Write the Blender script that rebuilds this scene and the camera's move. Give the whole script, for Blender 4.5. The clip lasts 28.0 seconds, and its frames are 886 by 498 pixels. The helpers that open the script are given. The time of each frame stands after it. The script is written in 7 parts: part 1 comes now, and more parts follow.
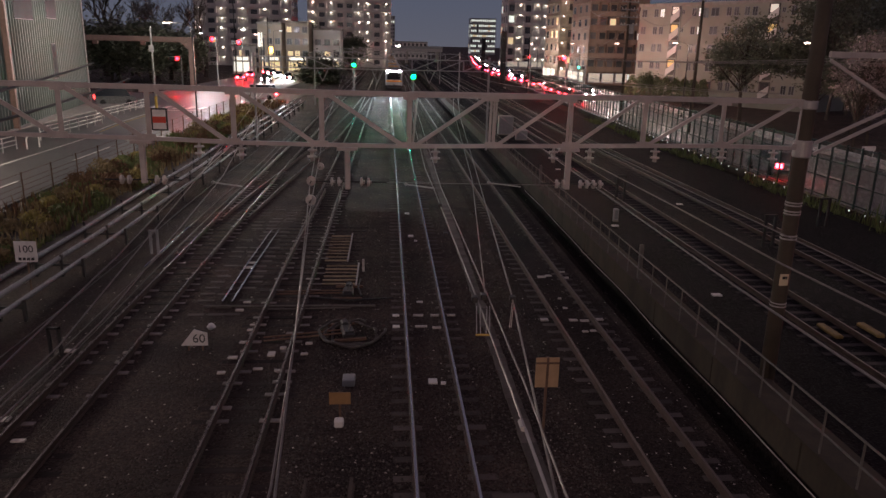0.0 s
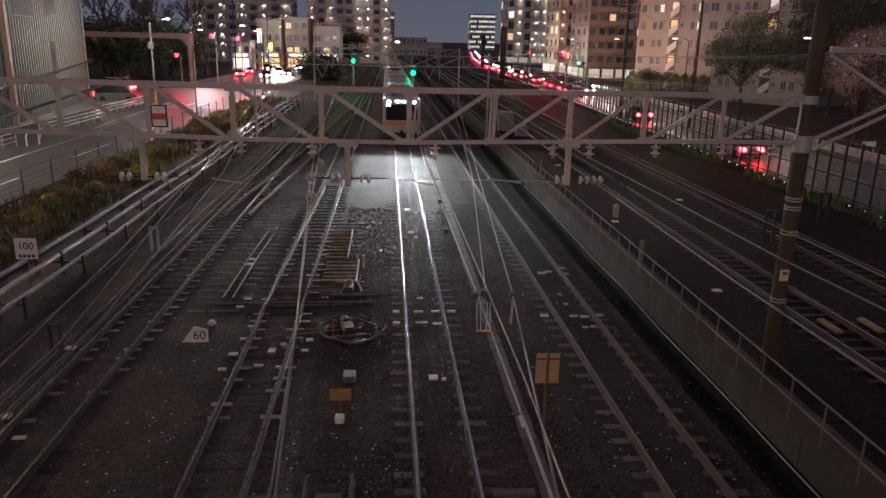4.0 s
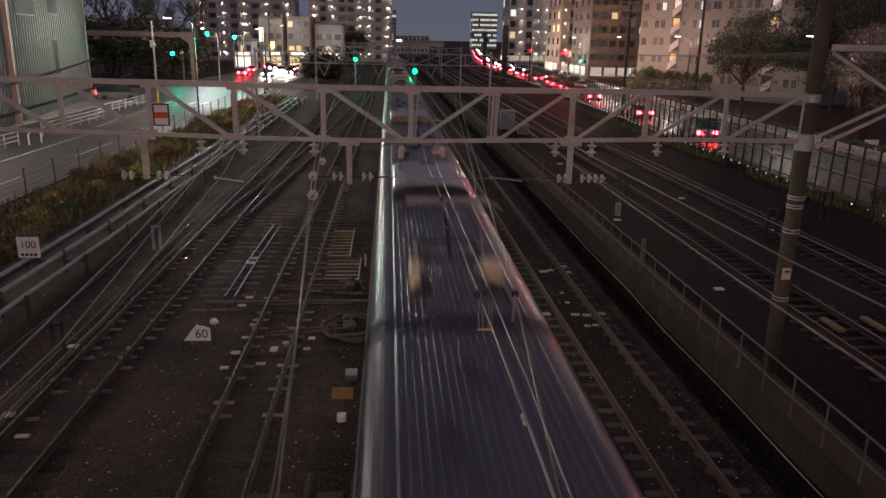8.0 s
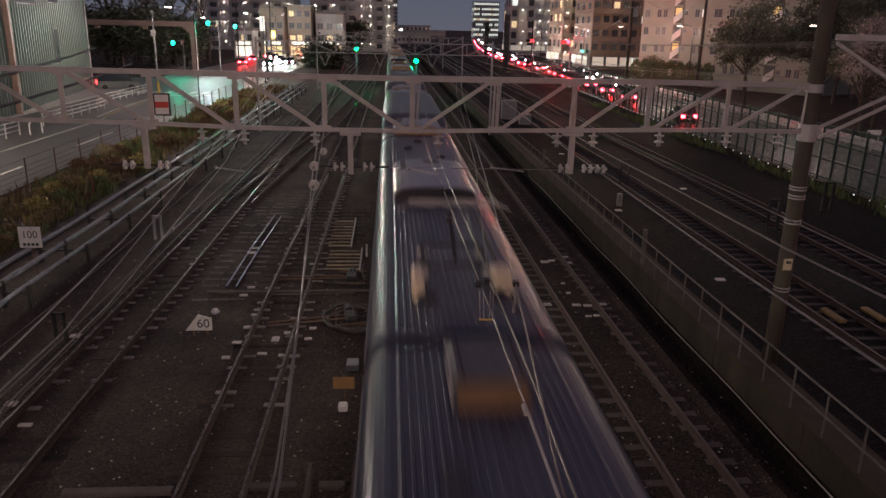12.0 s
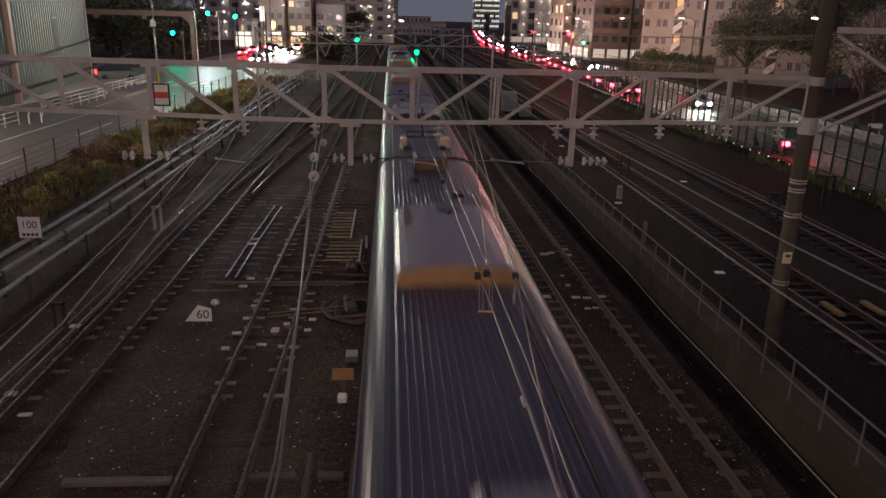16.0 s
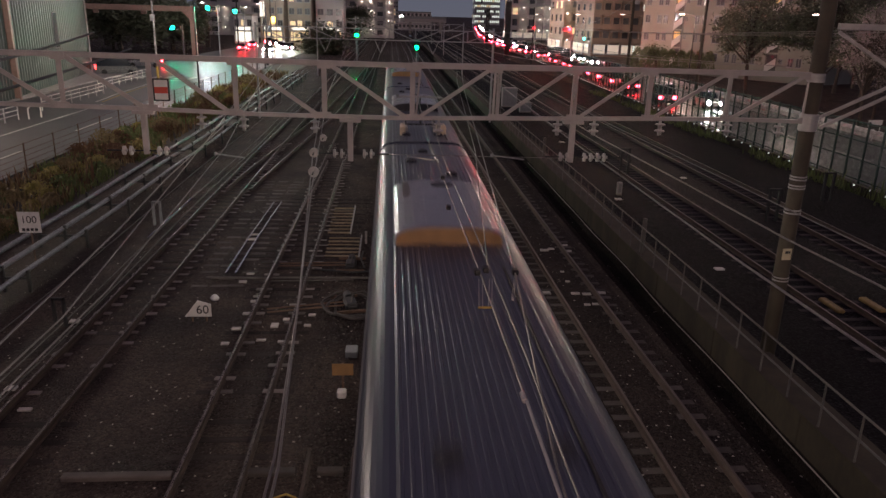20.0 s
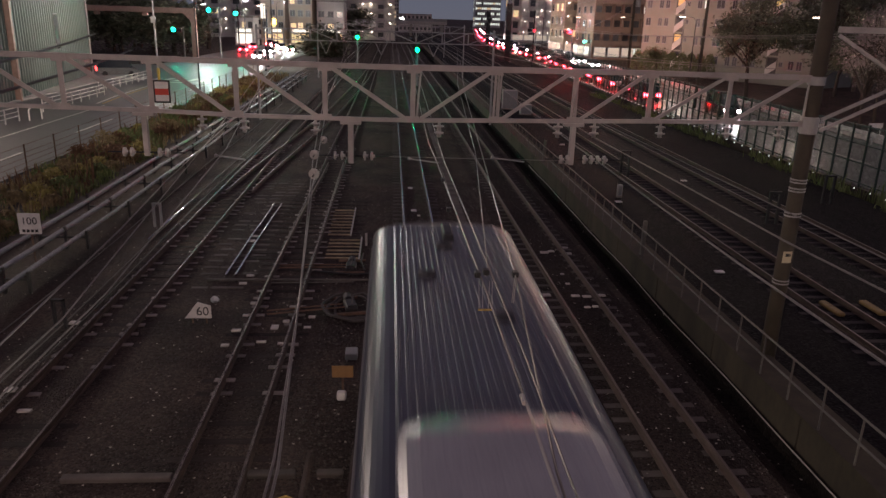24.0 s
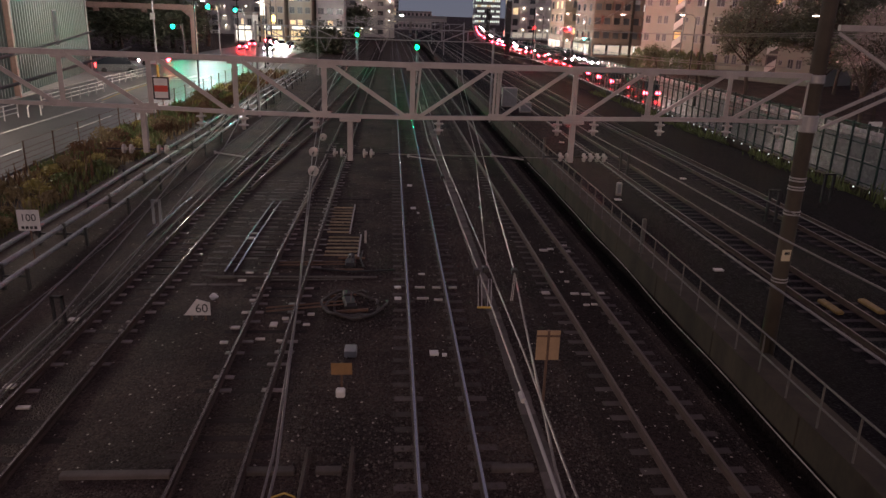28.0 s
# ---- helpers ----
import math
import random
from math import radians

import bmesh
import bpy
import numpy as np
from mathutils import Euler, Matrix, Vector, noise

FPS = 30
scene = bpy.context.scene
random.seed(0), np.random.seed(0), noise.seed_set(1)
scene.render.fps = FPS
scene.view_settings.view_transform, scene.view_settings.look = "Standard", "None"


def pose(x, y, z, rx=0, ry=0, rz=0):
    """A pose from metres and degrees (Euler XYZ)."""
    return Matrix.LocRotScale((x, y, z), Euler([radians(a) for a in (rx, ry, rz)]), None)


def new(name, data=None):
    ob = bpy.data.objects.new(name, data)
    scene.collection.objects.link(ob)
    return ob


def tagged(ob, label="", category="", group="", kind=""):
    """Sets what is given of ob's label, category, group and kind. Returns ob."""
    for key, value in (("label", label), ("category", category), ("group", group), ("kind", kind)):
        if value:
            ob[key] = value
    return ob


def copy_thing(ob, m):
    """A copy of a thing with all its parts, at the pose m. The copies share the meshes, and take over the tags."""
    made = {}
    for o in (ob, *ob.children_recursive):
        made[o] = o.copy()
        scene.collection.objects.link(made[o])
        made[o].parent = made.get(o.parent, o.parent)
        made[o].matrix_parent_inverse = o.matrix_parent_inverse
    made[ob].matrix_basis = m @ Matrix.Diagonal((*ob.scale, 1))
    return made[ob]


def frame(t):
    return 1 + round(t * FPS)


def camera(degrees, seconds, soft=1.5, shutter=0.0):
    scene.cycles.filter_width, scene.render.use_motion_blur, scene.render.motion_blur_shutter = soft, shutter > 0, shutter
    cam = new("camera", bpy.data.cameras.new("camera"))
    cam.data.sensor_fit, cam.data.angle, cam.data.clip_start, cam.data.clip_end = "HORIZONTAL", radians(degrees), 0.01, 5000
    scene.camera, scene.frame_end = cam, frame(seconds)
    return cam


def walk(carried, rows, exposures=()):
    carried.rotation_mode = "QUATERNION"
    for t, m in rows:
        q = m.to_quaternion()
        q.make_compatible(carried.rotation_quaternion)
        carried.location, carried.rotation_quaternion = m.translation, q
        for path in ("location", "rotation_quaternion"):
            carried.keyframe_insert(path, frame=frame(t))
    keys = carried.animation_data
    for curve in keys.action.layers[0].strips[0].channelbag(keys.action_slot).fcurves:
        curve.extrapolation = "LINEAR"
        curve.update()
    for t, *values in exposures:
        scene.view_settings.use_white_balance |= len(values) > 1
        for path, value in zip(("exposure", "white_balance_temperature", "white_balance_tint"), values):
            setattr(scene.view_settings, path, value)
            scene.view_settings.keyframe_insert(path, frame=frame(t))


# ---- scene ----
import itertools

# ---- the camera: it stands on a bridge over the line and sinks a little ----
cam = camera(62.58, 28.0, shutter=1.0)
EYE = (0.0, 0.0, 7.75)
TURNS = [
    (0.0, 74.380, -1.380, -4.192),
    (0.5, 74.370, -1.380, -4.224),
    (1.0, 74.361, -1.368, -4.250),
    (1.5, 74.336, -1.349, -4.259),
    (2.0, 74.293, -1.327, -4.262),
    (2.5, 74.234, -1.295, -4.260),
    (3.0, 74.163, -1.278, -4.242),
    (3.5, 74.118, -1.273, -4.226),
    (5.5, 73.969, -1.172, -4.169),
    (6.0, 73.947, -1.160, -4.163),
    (6.5, 73.959, -1.157, -4.147),
    (7.0, 73.995, -1.156, -4.118),
    (7.5, 73.983, -1.169, -4.094),
    (8.0, 73.963, -1.198, -4.077),
    (8.5, 73.944, -1.194, -4.056),
    (9.0, 73.898, -1.159, -4.040),
    (9.5, 73.831, -1.141, -4.035),
    (10.0, 73.742, -1.150, -4.034),
    (10.5, 73.643, -1.149, -4.026),
    (11.0, 73.510, -1.141, -4.009),
    (11.5, 73.346, -1.174, -3.987),
    (12.0, 73.195, -1.235, -3.965),
    (12.5, 73.108, -1.273, -3.947),
    (14.5, 72.677, -1.458, -3.918),
    (15.0, 72.657, -1.471, -3.910),
    (15.5, 72.599, -1.481, -3.910),
    (16.0, 72.554, -1.470, -3.920),
    (16.5, 72.533, -1.470, -3.925),
    (17.0, 72.508, -1.475, -3.930),
    (17.5, 72.503, -1.469, -3.941),
    (18.0, 72.515, -1.472, -3.946),
    (18.5, 72.487, -1.482, -3.944),
    (19.0, 72.412, -1.497, -3.936),
    (19.5, 72.321, -1.542, -3.915),
    (20.0, 72.226, -1.590, -3.902),
    (20.5, 72.169, -1.620, -3.896),
    (21.0, 72.199, -1.651, -3.885),
    (21.5, 72.261, -1.671, -3.878),
    (23.5, 72.447, -1.690, -3.863),
    (24.0, 72.396, -1.702, -3.852),
    (24.5, 72.318, -1.722, -3.841),
    (25.0, 72.257, -1.743, -3.841),
    (25.5, 72.198, -1.756, -3.845),
    (26.0, 72.134, -1.772, -3.848),
    (26.5, 72.107, -1.796, -3.859),
    (27.0, 72.126, -1.811, -3.873),
    (27.5, 72.168, -1.822, -3.876),
    (28.0, 72.203, -1.833, -3.874),
]
walk(cam, [(t, pose(*EYE, a, b, c)) for t, a, b, c in TURNS],
     exposures=[(0.0, 0.32), (3.5, 0.36), (5.5, 0.40), (7.5, 0.38), (12.5, 0.40), (21.5, 0.40), (25.0, 0.52), (26.5, 0.56), (28.0, 0.68)])

# ---- dusk sky and lamps ----
world = bpy.data.worlds.new("dusk")
scene.world = world
world.use_nodes = True
_n, _l = world.node_tree.nodes, world.node_tree.links
_n.clear()
_co = _n.new("ShaderNodeTexCoord")
_sep = _n.new("ShaderNodeSeparateXYZ")
_ramp = _n.new("ShaderNodeValToRGB")
_bg = _n.new("ShaderNodeBackground")
_wo = _n.new("ShaderNodeOutputWorld")
_ramp.color_ramp.elements[0].position, _ramp.color_ramp.elements[0].color = 0.0, (0.084, 0.086, 0.112, 1)
_ramp.color_ramp.elements[1].position, _ramp.color_ramp.elements[1].color = 1.0, (0.113, 0.082, 0.114, 1)
_e = _ramp.color_ramp.elements.new(0.10)
_e.color = (0.060, 0.072, 0.112, 1)
_e = _ramp.color_ramp.elements.new(0.35)
_e.color = (0.093, 0.075, 0.098, 1)
_l.new(_co.outputs["Generated"], _sep.inputs[0])
_l.new(_sep.outputs["Z"], _ramp.inputs[0])
_l.new(_ramp.outputs[0], _bg.inputs[0])
_l.new(_bg.outputs[0], _wo.inputs[0])
_bg.inputs[1].default_value = 1.0


def lamp(name, kind, at, power, colour, size=0.3):
    data = bpy.data.lights.new(name, kind)
    data.energy, data.color = power, colour
    data.shadow_soft_size = size
    ob = new(name, data)
    ob.matrix_world = pose(*at)
    return ob


NEUTRAL = (1.0, 0.83, 0.71)
SODIUM, WARM, COOL = (1.0, 0.67, 0.54), (1.0, 0.73, 0.61), (0.92, 0.97, 1.0)
# street lamp on the bridge behind the camera; lamps along the two roads follow below
lamp("rear_lamp", "POINT", (-1.0, -14.0, 9.0), 3200, SODIUM, 0.25)
# Added, unseen light that brightens the west verge.
lamp("rear_lamp", "POINT", (-24.0, -8.0, 11.0), 1300, WARM, 0.25)

# ---- mesh tools ----
class Mesh:
    """Vertices and faces of one part, gathered piece by piece."""

    def __init__(self):
        self.v, self.f = [], []

    def add(self, verts, faces):
        k = len(self.v)
        self.v += [tuple(p) for p in verts]
        self.f += [tuple(i + k for i in q) for q in faces]
        return self

    def box(self, x0, x1, y0, y1, z0, z1, bevel=0.0):
        if bevel <= 0:
            return self.add([(x0, y0, z0), (x1, y0, z0), (x1, y1, z0), (x0, y1, z0), (x0, y0, z1), (x1, y0, z1), (x1, y1, z1), (x0, y1, z1)],
                            [(0, 3, 2, 1), (4, 5, 6, 7), (0, 1, 5, 4), (1, 2, 6, 5), (2, 3, 7, 6), (3, 0, 4, 7)])
        b, ring = bevel, []
        for z, d in ((z0, b), (z0 + b, 0), (z1 - b, 0), (z1, b)):
            ring.append([(x0 + d, y0 + b, z), (x0 + b, y0 + d, z), (x1 - b, y0 + d, z), (x1 - d, y0 + b, z),
                         (x1 - d, y1 - b, z), (x1 - b, y1 - d, z), (x0 + b, y1 - d, z), (x0 + d, y1 - b, z)])
        return self.loft(ring, closed=True)

    def loft(self, rings, closed=True, caps=True):
        n = len(rings[0])
        verts = [p for r in rings for p in r]
        faces = []
        for k in range(len(rings) - 1):
            for i in range(n if closed else n - 1):
                j = (i + 1) % n
                faces.append((k * n + i, k * n + j, (k + 1) * n + j, (k + 1) * n + i))
        if caps and closed:
            faces.append(tuple(range(n - 1, -1, -1)))
            faces.append(tuple(range((len(rings) - 1) * n, len(rings) * n)))
        return self.add(verts, faces)

    def rod(self, a, b, r, r2=None, n=8):
        a, b = Vector(a), Vector(b)
        q = (b - a).to_track_quat("Z", "Y")
        r2 = r if r2 is None else r2
        rings = [[p + q @ Vector((s * math.cos(2 * math.pi * i / n), s * math.sin(2 * math.pi * i / n), 0)) for i in range(n)]
                 for p, s in ((a, r), (b, r2))]
        return self.loft(rings)

    def bar(self, a, b, w, h):
        """A straight bar of rectangular section."""
        a, b = Vector(a), Vector(b)
        d = (b - a).normalized()
        side = d.cross(Vector((0, 0, 1)))
        side = Vector((1, 0, 0)) if side.length < 1e-3 else side.normalized()
        top = side.cross(d).normalized()
        rings = [[p + side * sx * w / 2 + top * sz * h / 2 for sx, sz in ((-1, -1), (1, -1), (1, 1), (-1, 1))] for p in (a, b)]
        return self.loft(rings)

    def path(self, points, r, n=6):
        pts = [Vector(p) for p in points]
        rings = []
        for i, p in enumerate(pts):
            d = (pts[min(i + 1, len(pts) - 1)] - pts[max(i - 1, 0)])
            q = d.to_track_quat("Z", "Y")
            rings.append([p + q @ Vector((r * math.cos(2 * math.pi * k / n), r * math.sin(2 * math.pi * k / n), 0)) for k in range(n)])
        return self.loft(rings)

    def sweep(self, profile, points):
        """A section (across, up) carried along points in plan that run mainly along y."""
        rings = []
        pts = [Vector(p) for p in points]
        for i, p in enumerate(pts):
            d = (pts[min(i + 1, len(pts) - 1)] - pts[max(i - 1, 0)])
            s = Vector((d.y, -d.x, 0)).normalized()
            rings.append([p + s * u + Vector((0, 0, w)) for u, w in profile])
        return self.loft(rings)

    def disc(self, c, axis, rings, n=16):
        """A turned piece: rings of (distance along axis, radius) about c."""
        q = Vector(axis).to_track_quat("Z", "Y")
        c = Vector(c)
        return self.loft([[c + q @ Vector((max(r, 1e-4) * math.cos(2 * math.pi * i / n), max(r, 1e-4) * math.sin(2 * math.pi * i / n), h)) for i in range(n)] for h, r in rings])

    def blob(self, c, rx, ry, rz, seed=0, n=6, rough=0.25):
        rnd = random.Random(seed)
        rings = []
        for k in range(1, n):
            a = math.pi * k / n
            s = 1 + rnd.uniform(-rough, rough)
            rings.append([(c[0] + rx * s * math.sin(a) * math.cos(2 * math.pi * i / n) * (1 + rnd.uniform(-rough, rough)),
                           c[1] + ry * s * math.sin(a) * math.sin(2 * math.pi * i / n) * (1 + rnd.uniform(-rough, rough)),
                           c[2] - rz * math.cos(a)) for i in range(n)])
        return self.loft(rings)

    def done(self, name="mesh", material=None, smooth=False):
        me = bpy.data.meshes.new(name)
        me.from_pydata(self.v, [], self.f)
        if material:
            me.materials.append(material)
        if smooth:
            me.polygons.foreach_set("use_smooth", [True] * len(me.polygons))
        me.update()
        return me


def part(name, mesh, material, parent, label="", smooth=False, at=None):
    """ONE mesh object under a thing or a part."""
    ob = new(name, mesh if isinstance(mesh, bpy.types.Mesh) else mesh.done(name, material, smooth))
    ob.parent = parent
    if at is not None:
        ob.matrix_basis = at if isinstance(at, Matrix) else Matrix.Translation(at)
    if label:
        ob["label"] = label
    return ob


def thing(name, label, category, at=(0, 0, 0), group="", kind=""):
    ob = new(name)
    ob.empty_display_size = 0.2
    ob.matrix_basis = at if isinstance(at, Matrix) else Matrix.Translation(at)
    return tagged(ob, label, category, group, kind)


def solid(name, mesh, material, label, category, at=None, group="", kind="", smooth=False):
    ob = new(name, mesh if isinstance(mesh, bpy.types.Mesh) else mesh.done(name, material, smooth))
    if at is not None:
        ob.matrix_basis = at if isinstance(at, Matrix) else Matrix.Translation(at)
    return tagged(ob, label, category, group, kind)


# ---- materials ----
def material(name, colour, rough=0.7, metal=0.0, vary=0.25, scale=6.0, fine=60.0, bump=0.15, second=None, per_piece=0.0, stretch=(1, 1, 1), gloss=0.5):
    m = bpy.data.materials.new(name)
    m.use_nodes = True
    n, l = m.node_tree.nodes, m.node_tree.links
    b = n["Principled BSDF"]
    co = n.new("ShaderNodeTexCoord")
    mp = n.new("ShaderNodeMapping")
    mp.inputs["Scale"].default_value = stretch
    l.new(co.outputs["Object"], mp.inputs[0])
    big = n.new("ShaderNodeTexNoise")
    big.inputs["Scale"].default_value, big.inputs["Detail"].default_value = scale, 6
    small = n.new("ShaderNodeTexNoise")
    small.inputs["Scale"].default_value, small.inputs["Detail"].default_value = fine, 4
    l.new(mp.outputs[0], big.inputs[0])
    l.new(mp.outputs[0], small.inputs[0])
    add = n.new("ShaderNodeMath")
    add.operation = "MULTIPLY_ADD"
    add.inputs[1].default_value = 0.35
    l.new(small.outputs["Fac"], add.inputs[0])
    mul = n.new("ShaderNodeMath")
    mul.operation = "MULTIPLY"
    mul.inputs[1].default_value = 0.65
    l.new(big.outputs["Fac"], mul.inputs[0])
    l.new(mul.outputs[0], add.inputs[2])
    ramp = n.new("ShaderNodeValToRGB")
    c = Vector(colour)
    dark = second if second else tuple(c * (1 - vary))
    ramp.color_ramp.elements[0].position, ramp.color_ramp.elements[0].color = 0.32, (*dark, 1)
    ramp.color_ramp.elements[1].position, ramp.color_ramp.elements[1].color = 0.68, (*(c * (1 + vary * 0.6)), 1)
    l.new(add.outputs[0], ramp.inputs[0])
    out = ramp.outputs[0]
    if per_piece > 0:
        info = n.new("ShaderNodeObjectInfo")
        hsv = n.new("ShaderNodeHueSaturation")
        rng = n.new("ShaderNodeMapRange")
        rng.inputs["To Min"].default_value, rng.inputs["To Max"].default_value = 1 - per_piece, 1 + per_piece
        l.new(info.outputs["Random"], rng.inputs["Value"])
        l.new(rng.outputs[0], hsv.inputs["Value"])
        l.new(out, hsv.inputs["Color"])
        out = hsv.outputs[0]
    l.new(out, b.inputs["Base Color"])
    rr = n.new("ShaderNodeMapRange")
    rr.inputs["To Min"].default_value, rr.inputs["To Max"].default_value = max(0.03, rough - 0.12), min(1.0, rough + 0.12)
    l.new(small.outputs["Fac"], rr.inputs["Value"])
    l.new(rr.outputs[0], b.inputs["Roughness"])
    b.inputs["Metallic"].default_value, b.inputs["Specular IOR Level"].default_value = metal, gloss
    if bump > 0:
        bp = n.new("ShaderNodeBump")
        bp.inputs["Strength"].default_value, bp.inputs["Distance"].default_value = bump, 0.02
        l.new(add.outputs[0], bp.inputs["Height"])
        l.new(bp.outputs[0], b.inputs["Normal"])
    return m


def glow(name, colour, strength):
    m = bpy.data.materials.new(name)
    m.use_nodes = True
    b = m.node_tree.nodes["Principled BSDF"]
    b.inputs["Base Color"].default_value = (*[min(1, x * 0.6 + 0.1) for x in colour], 1)
    b.inputs["Emission Color"].default_value = (*colour, 1)
    b.inputs["Emission Strength"].default_value = strength
    return m


def stones(name, colour, second, size, bump, rough=0.85, pale=0.02, sheen=0.14):
    """Crushed stone: cells with a shade of their own, dust in patches, a few pale chips."""
    m = bpy.data.materials.new(name)
    m.use_nodes = True
    n, l = m.node_tree.nodes, m.node_tree.links
    b = n["Principled BSDF"]
    co = n.new("ShaderNodeTexCoord")
    vo = n.new("ShaderNodeTexVoronoi")
    vo.inputs["Scale"].default_value = 1 / size
    no = n.new("ShaderNodeTexNoise")
    no.inputs["Scale"].default_value, no.inputs["Detail"].default_value = 0.45, 6
    l.new(co.outputs["Object"], vo.inputs[0])
    l.new(co.outputs["Object"], no.inputs[0])
    r1 = n.new("ShaderNodeValToRGB")
    r1.color_ramp.elements[0].position, r1.color_ramp.elements[0].color = 0.35, (*second, 1)
    r1.color_ramp.elements[1].position, r1.color_ramp.elements[1].color = 0.65, (*colour, 1)
    l.new(no.outputs["Fac"], r1.inputs[0])
    sep = n.new("ShaderNodeSeparateColor")
    l.new(vo.outputs["Color"], sep.inputs[0])
    rng = n.new("ShaderNodeMapRange")
    rng.inputs["To Min"].default_value, rng.inputs["To Max"].default_value = 0.55, 1.4
    l.new(sep.outputs[0], rng.inputs["Value"])
    hsv = n.new("ShaderNodeHueSaturation")
    l.new(rng.outputs[0], hsv.inputs["Value"])
    l.new(r1.outputs[0], hsv.inputs["Color"])
    chip = n.new("ShaderNodeMath")
    chip.operation = "GREATER_THAN"
    chip.inputs[1].default_value = 1 - pale
    l.new(sep.outputs[1], chip.inputs[0])
    mix = n.new("ShaderNodeMix")
    mix.data_type = "RGBA"
    mix.inputs["B"].default_value = (0.42, 0.38, 0.33, 1)
    l.new(chip.outputs[0], mix.inputs["Factor"])
    l.new(hsv.outputs[0], mix.inputs["A"])
    l.new(mix.outputs["Result"], b.inputs["Base Color"])
    rr = n.new("ShaderNodeMapRange")
    rr.inputs["To Min"].default_value, rr.inputs["To Max"].default_value = rough - 0.35, rough
    l.new(sep.outputs[2], rr.inputs["Value"])
    l.new(rr.outputs[0], b.inputs["Roughness"])
    bp = n.new("ShaderNodeBump")
    bp.inputs["Strength"].default_value, bp.inputs["Distance"].default_value = bump, size
    bp.invert = True
    b.inputs["Specular IOR Level"].default_value = sheen
    l.new(vo.outputs["Distance"], bp.inputs["Height"])
    l.new(bp.outputs[0], b.inputs["Normal"])
    return m


BALLAST = stones("ballast", (0.072, 0.054, 0.045), (0.035, 0.027, 0.025), 0.042, 0.8, rough=0.95, pale=0.004, sheen=0.09)
ASPHALT = material("asphalt", (0.060, 0.058, 0.058), 0.40, 0, 0.25, 0.4, 40, 0.2)
RAIL_SIDE = material("rusted rail", (0.060, 0.038, 0.030), 0.6, 0.3, 0.4, 3, 50, 0.2)
RAIL_TOP = material("polished rail head", (0.50, 0.52, 0.56), 0.2, 1.0, 0.15, 1.5, 30, 0.02, stretch=(6, 0.2, 6))
RAIL_WORN = material("worn rail head", (0.15, 0.125, 0.11), 0.28, 0.8, 0.3, 1.5, 30, 0.05, stretch=(6, 0.2, 6))
RAIL_DULL = material("rust-filmed rail head", (0.19, 0.15, 0.125), 0.4, 0.8, 0.3, 1.5, 30, 0.05, stretch=(6, 0.2, 6))
RAIL_RUST = material("pinkish rust on the rail", (0.105, 0.073, 0.06), 0.7, 0.1, 0.4, 3, 50, 0.2)
SLEEPER = material("concrete sleeper", (0.098, 0.084, 0.077), 0.75, 0, 0.3, 3, 40, 0.3, per_piece=0.3, gloss=0.2)
TIMBER = material("creosoted timber", (0.036, 0.029, 0.026), 0.75, 0, 0.4, 4, 50, 0.4, per_piece=0.4, stretch=(1, 4, 1), gloss=0.12)
STEEL = material("galvanised steel", (0.42, 0.40, 0.38), 0.55, 0.35, 0.2, 4, 60, 0.1)
PINK_STEEL = material("weathered painted steel", (0.43, 0.39, 0.365), 0.6, 0.1, 0.22, 3, 50, 0.12)
DARK_STEEL = material("dark painted steel", (0.035, 0.034, 0.035), 0.55, 0.3, 0.3, 4, 50, 0.1)
DIRTY_CONCRETE = material("dirty brown concrete", (0.046, 0.036, 0.023), 0.92, 0, 0.55, 1.3, 9, 0.45, per_piece=0.12, stretch=(1, 1, 0.45))
CONCRETE = material("weathered concrete", (0.30, 0.27, 0.235), 0.85, 0, 0.35, 1.2, 30, 0.35)
RAILING = material("dull galvanised tube", (0.13, 0.12, 0.108), 0.6, 0.2, 0.3, 4, 50, 0.1)
MAST_CONCRETE = material("brown stained concrete", (0.064, 0.050, 0.034), 0.8, 0, 0.35, 2, 30, 0.3)
PORCELAIN = material("white porcelain", (0.44, 0.41, 0.38), 0.35, 0, 0.2, 8, 60, 0.03)
WIRE = material("copper wire", (0.23, 0.208, 0.196), 0.42, 0.65, 0.2, 8, 60, 0.0)
WHITE = material("white paint", (0.72, 0.70, 0.66), 0.6, 0, 0.18, 4, 40, 0.1)
BLACK = material("black paint", (0.02, 0.02, 0.02), 0.5, 0, 0.2, 5, 50, 0.05)
YELLOW = material("yellow paint", (0.42, 0.29, 0.06), 0.55, 0, 0.25, 5, 50, 0.1)
ORANGE_BOARD = material("bare plywood board", (0.42, 0.28, 0.16), 0.7, 0, 0.25, 3, 40, 0.1)

# ---- ground and tracks ----
BED = -0.175          # top of the ballast, below the rail heads
g = Mesh()
DITCH = (7.12, 7.42, 7.985)         # west edge, foot of the slope, foot of the wall
g.add([(-3000, -3000, BED), (-3000, -100, BED), (-3000, 300, BED), (-3000, 4500, BED), (DITCH[0], -3000, BED), (DITCH[0], -100, BED), (DITCH[0], 300, BED), (DITCH[0], 4500, BED),
       (8.0, -3000, BED), (8.0, -100, BED), (8.0, 300, BED), (8.0, 4500, BED), (3000, -3000, BED), (3000, -100, BED), (3000, 300, BED), (3000, 4500, BED)],
      [(0, 4, 5, 1), (1, 5, 6, 2), (2, 6, 7, 3), (4, 8, 9, 5), (6, 10, 11, 7), (8, 12, 13, 9), (9, 13, 14, 10), (10, 14, 15, 11)])
solid("ground", g, BALLAST, "dark brown crushed stone ballast between the tracks", "ground", kind="structure")

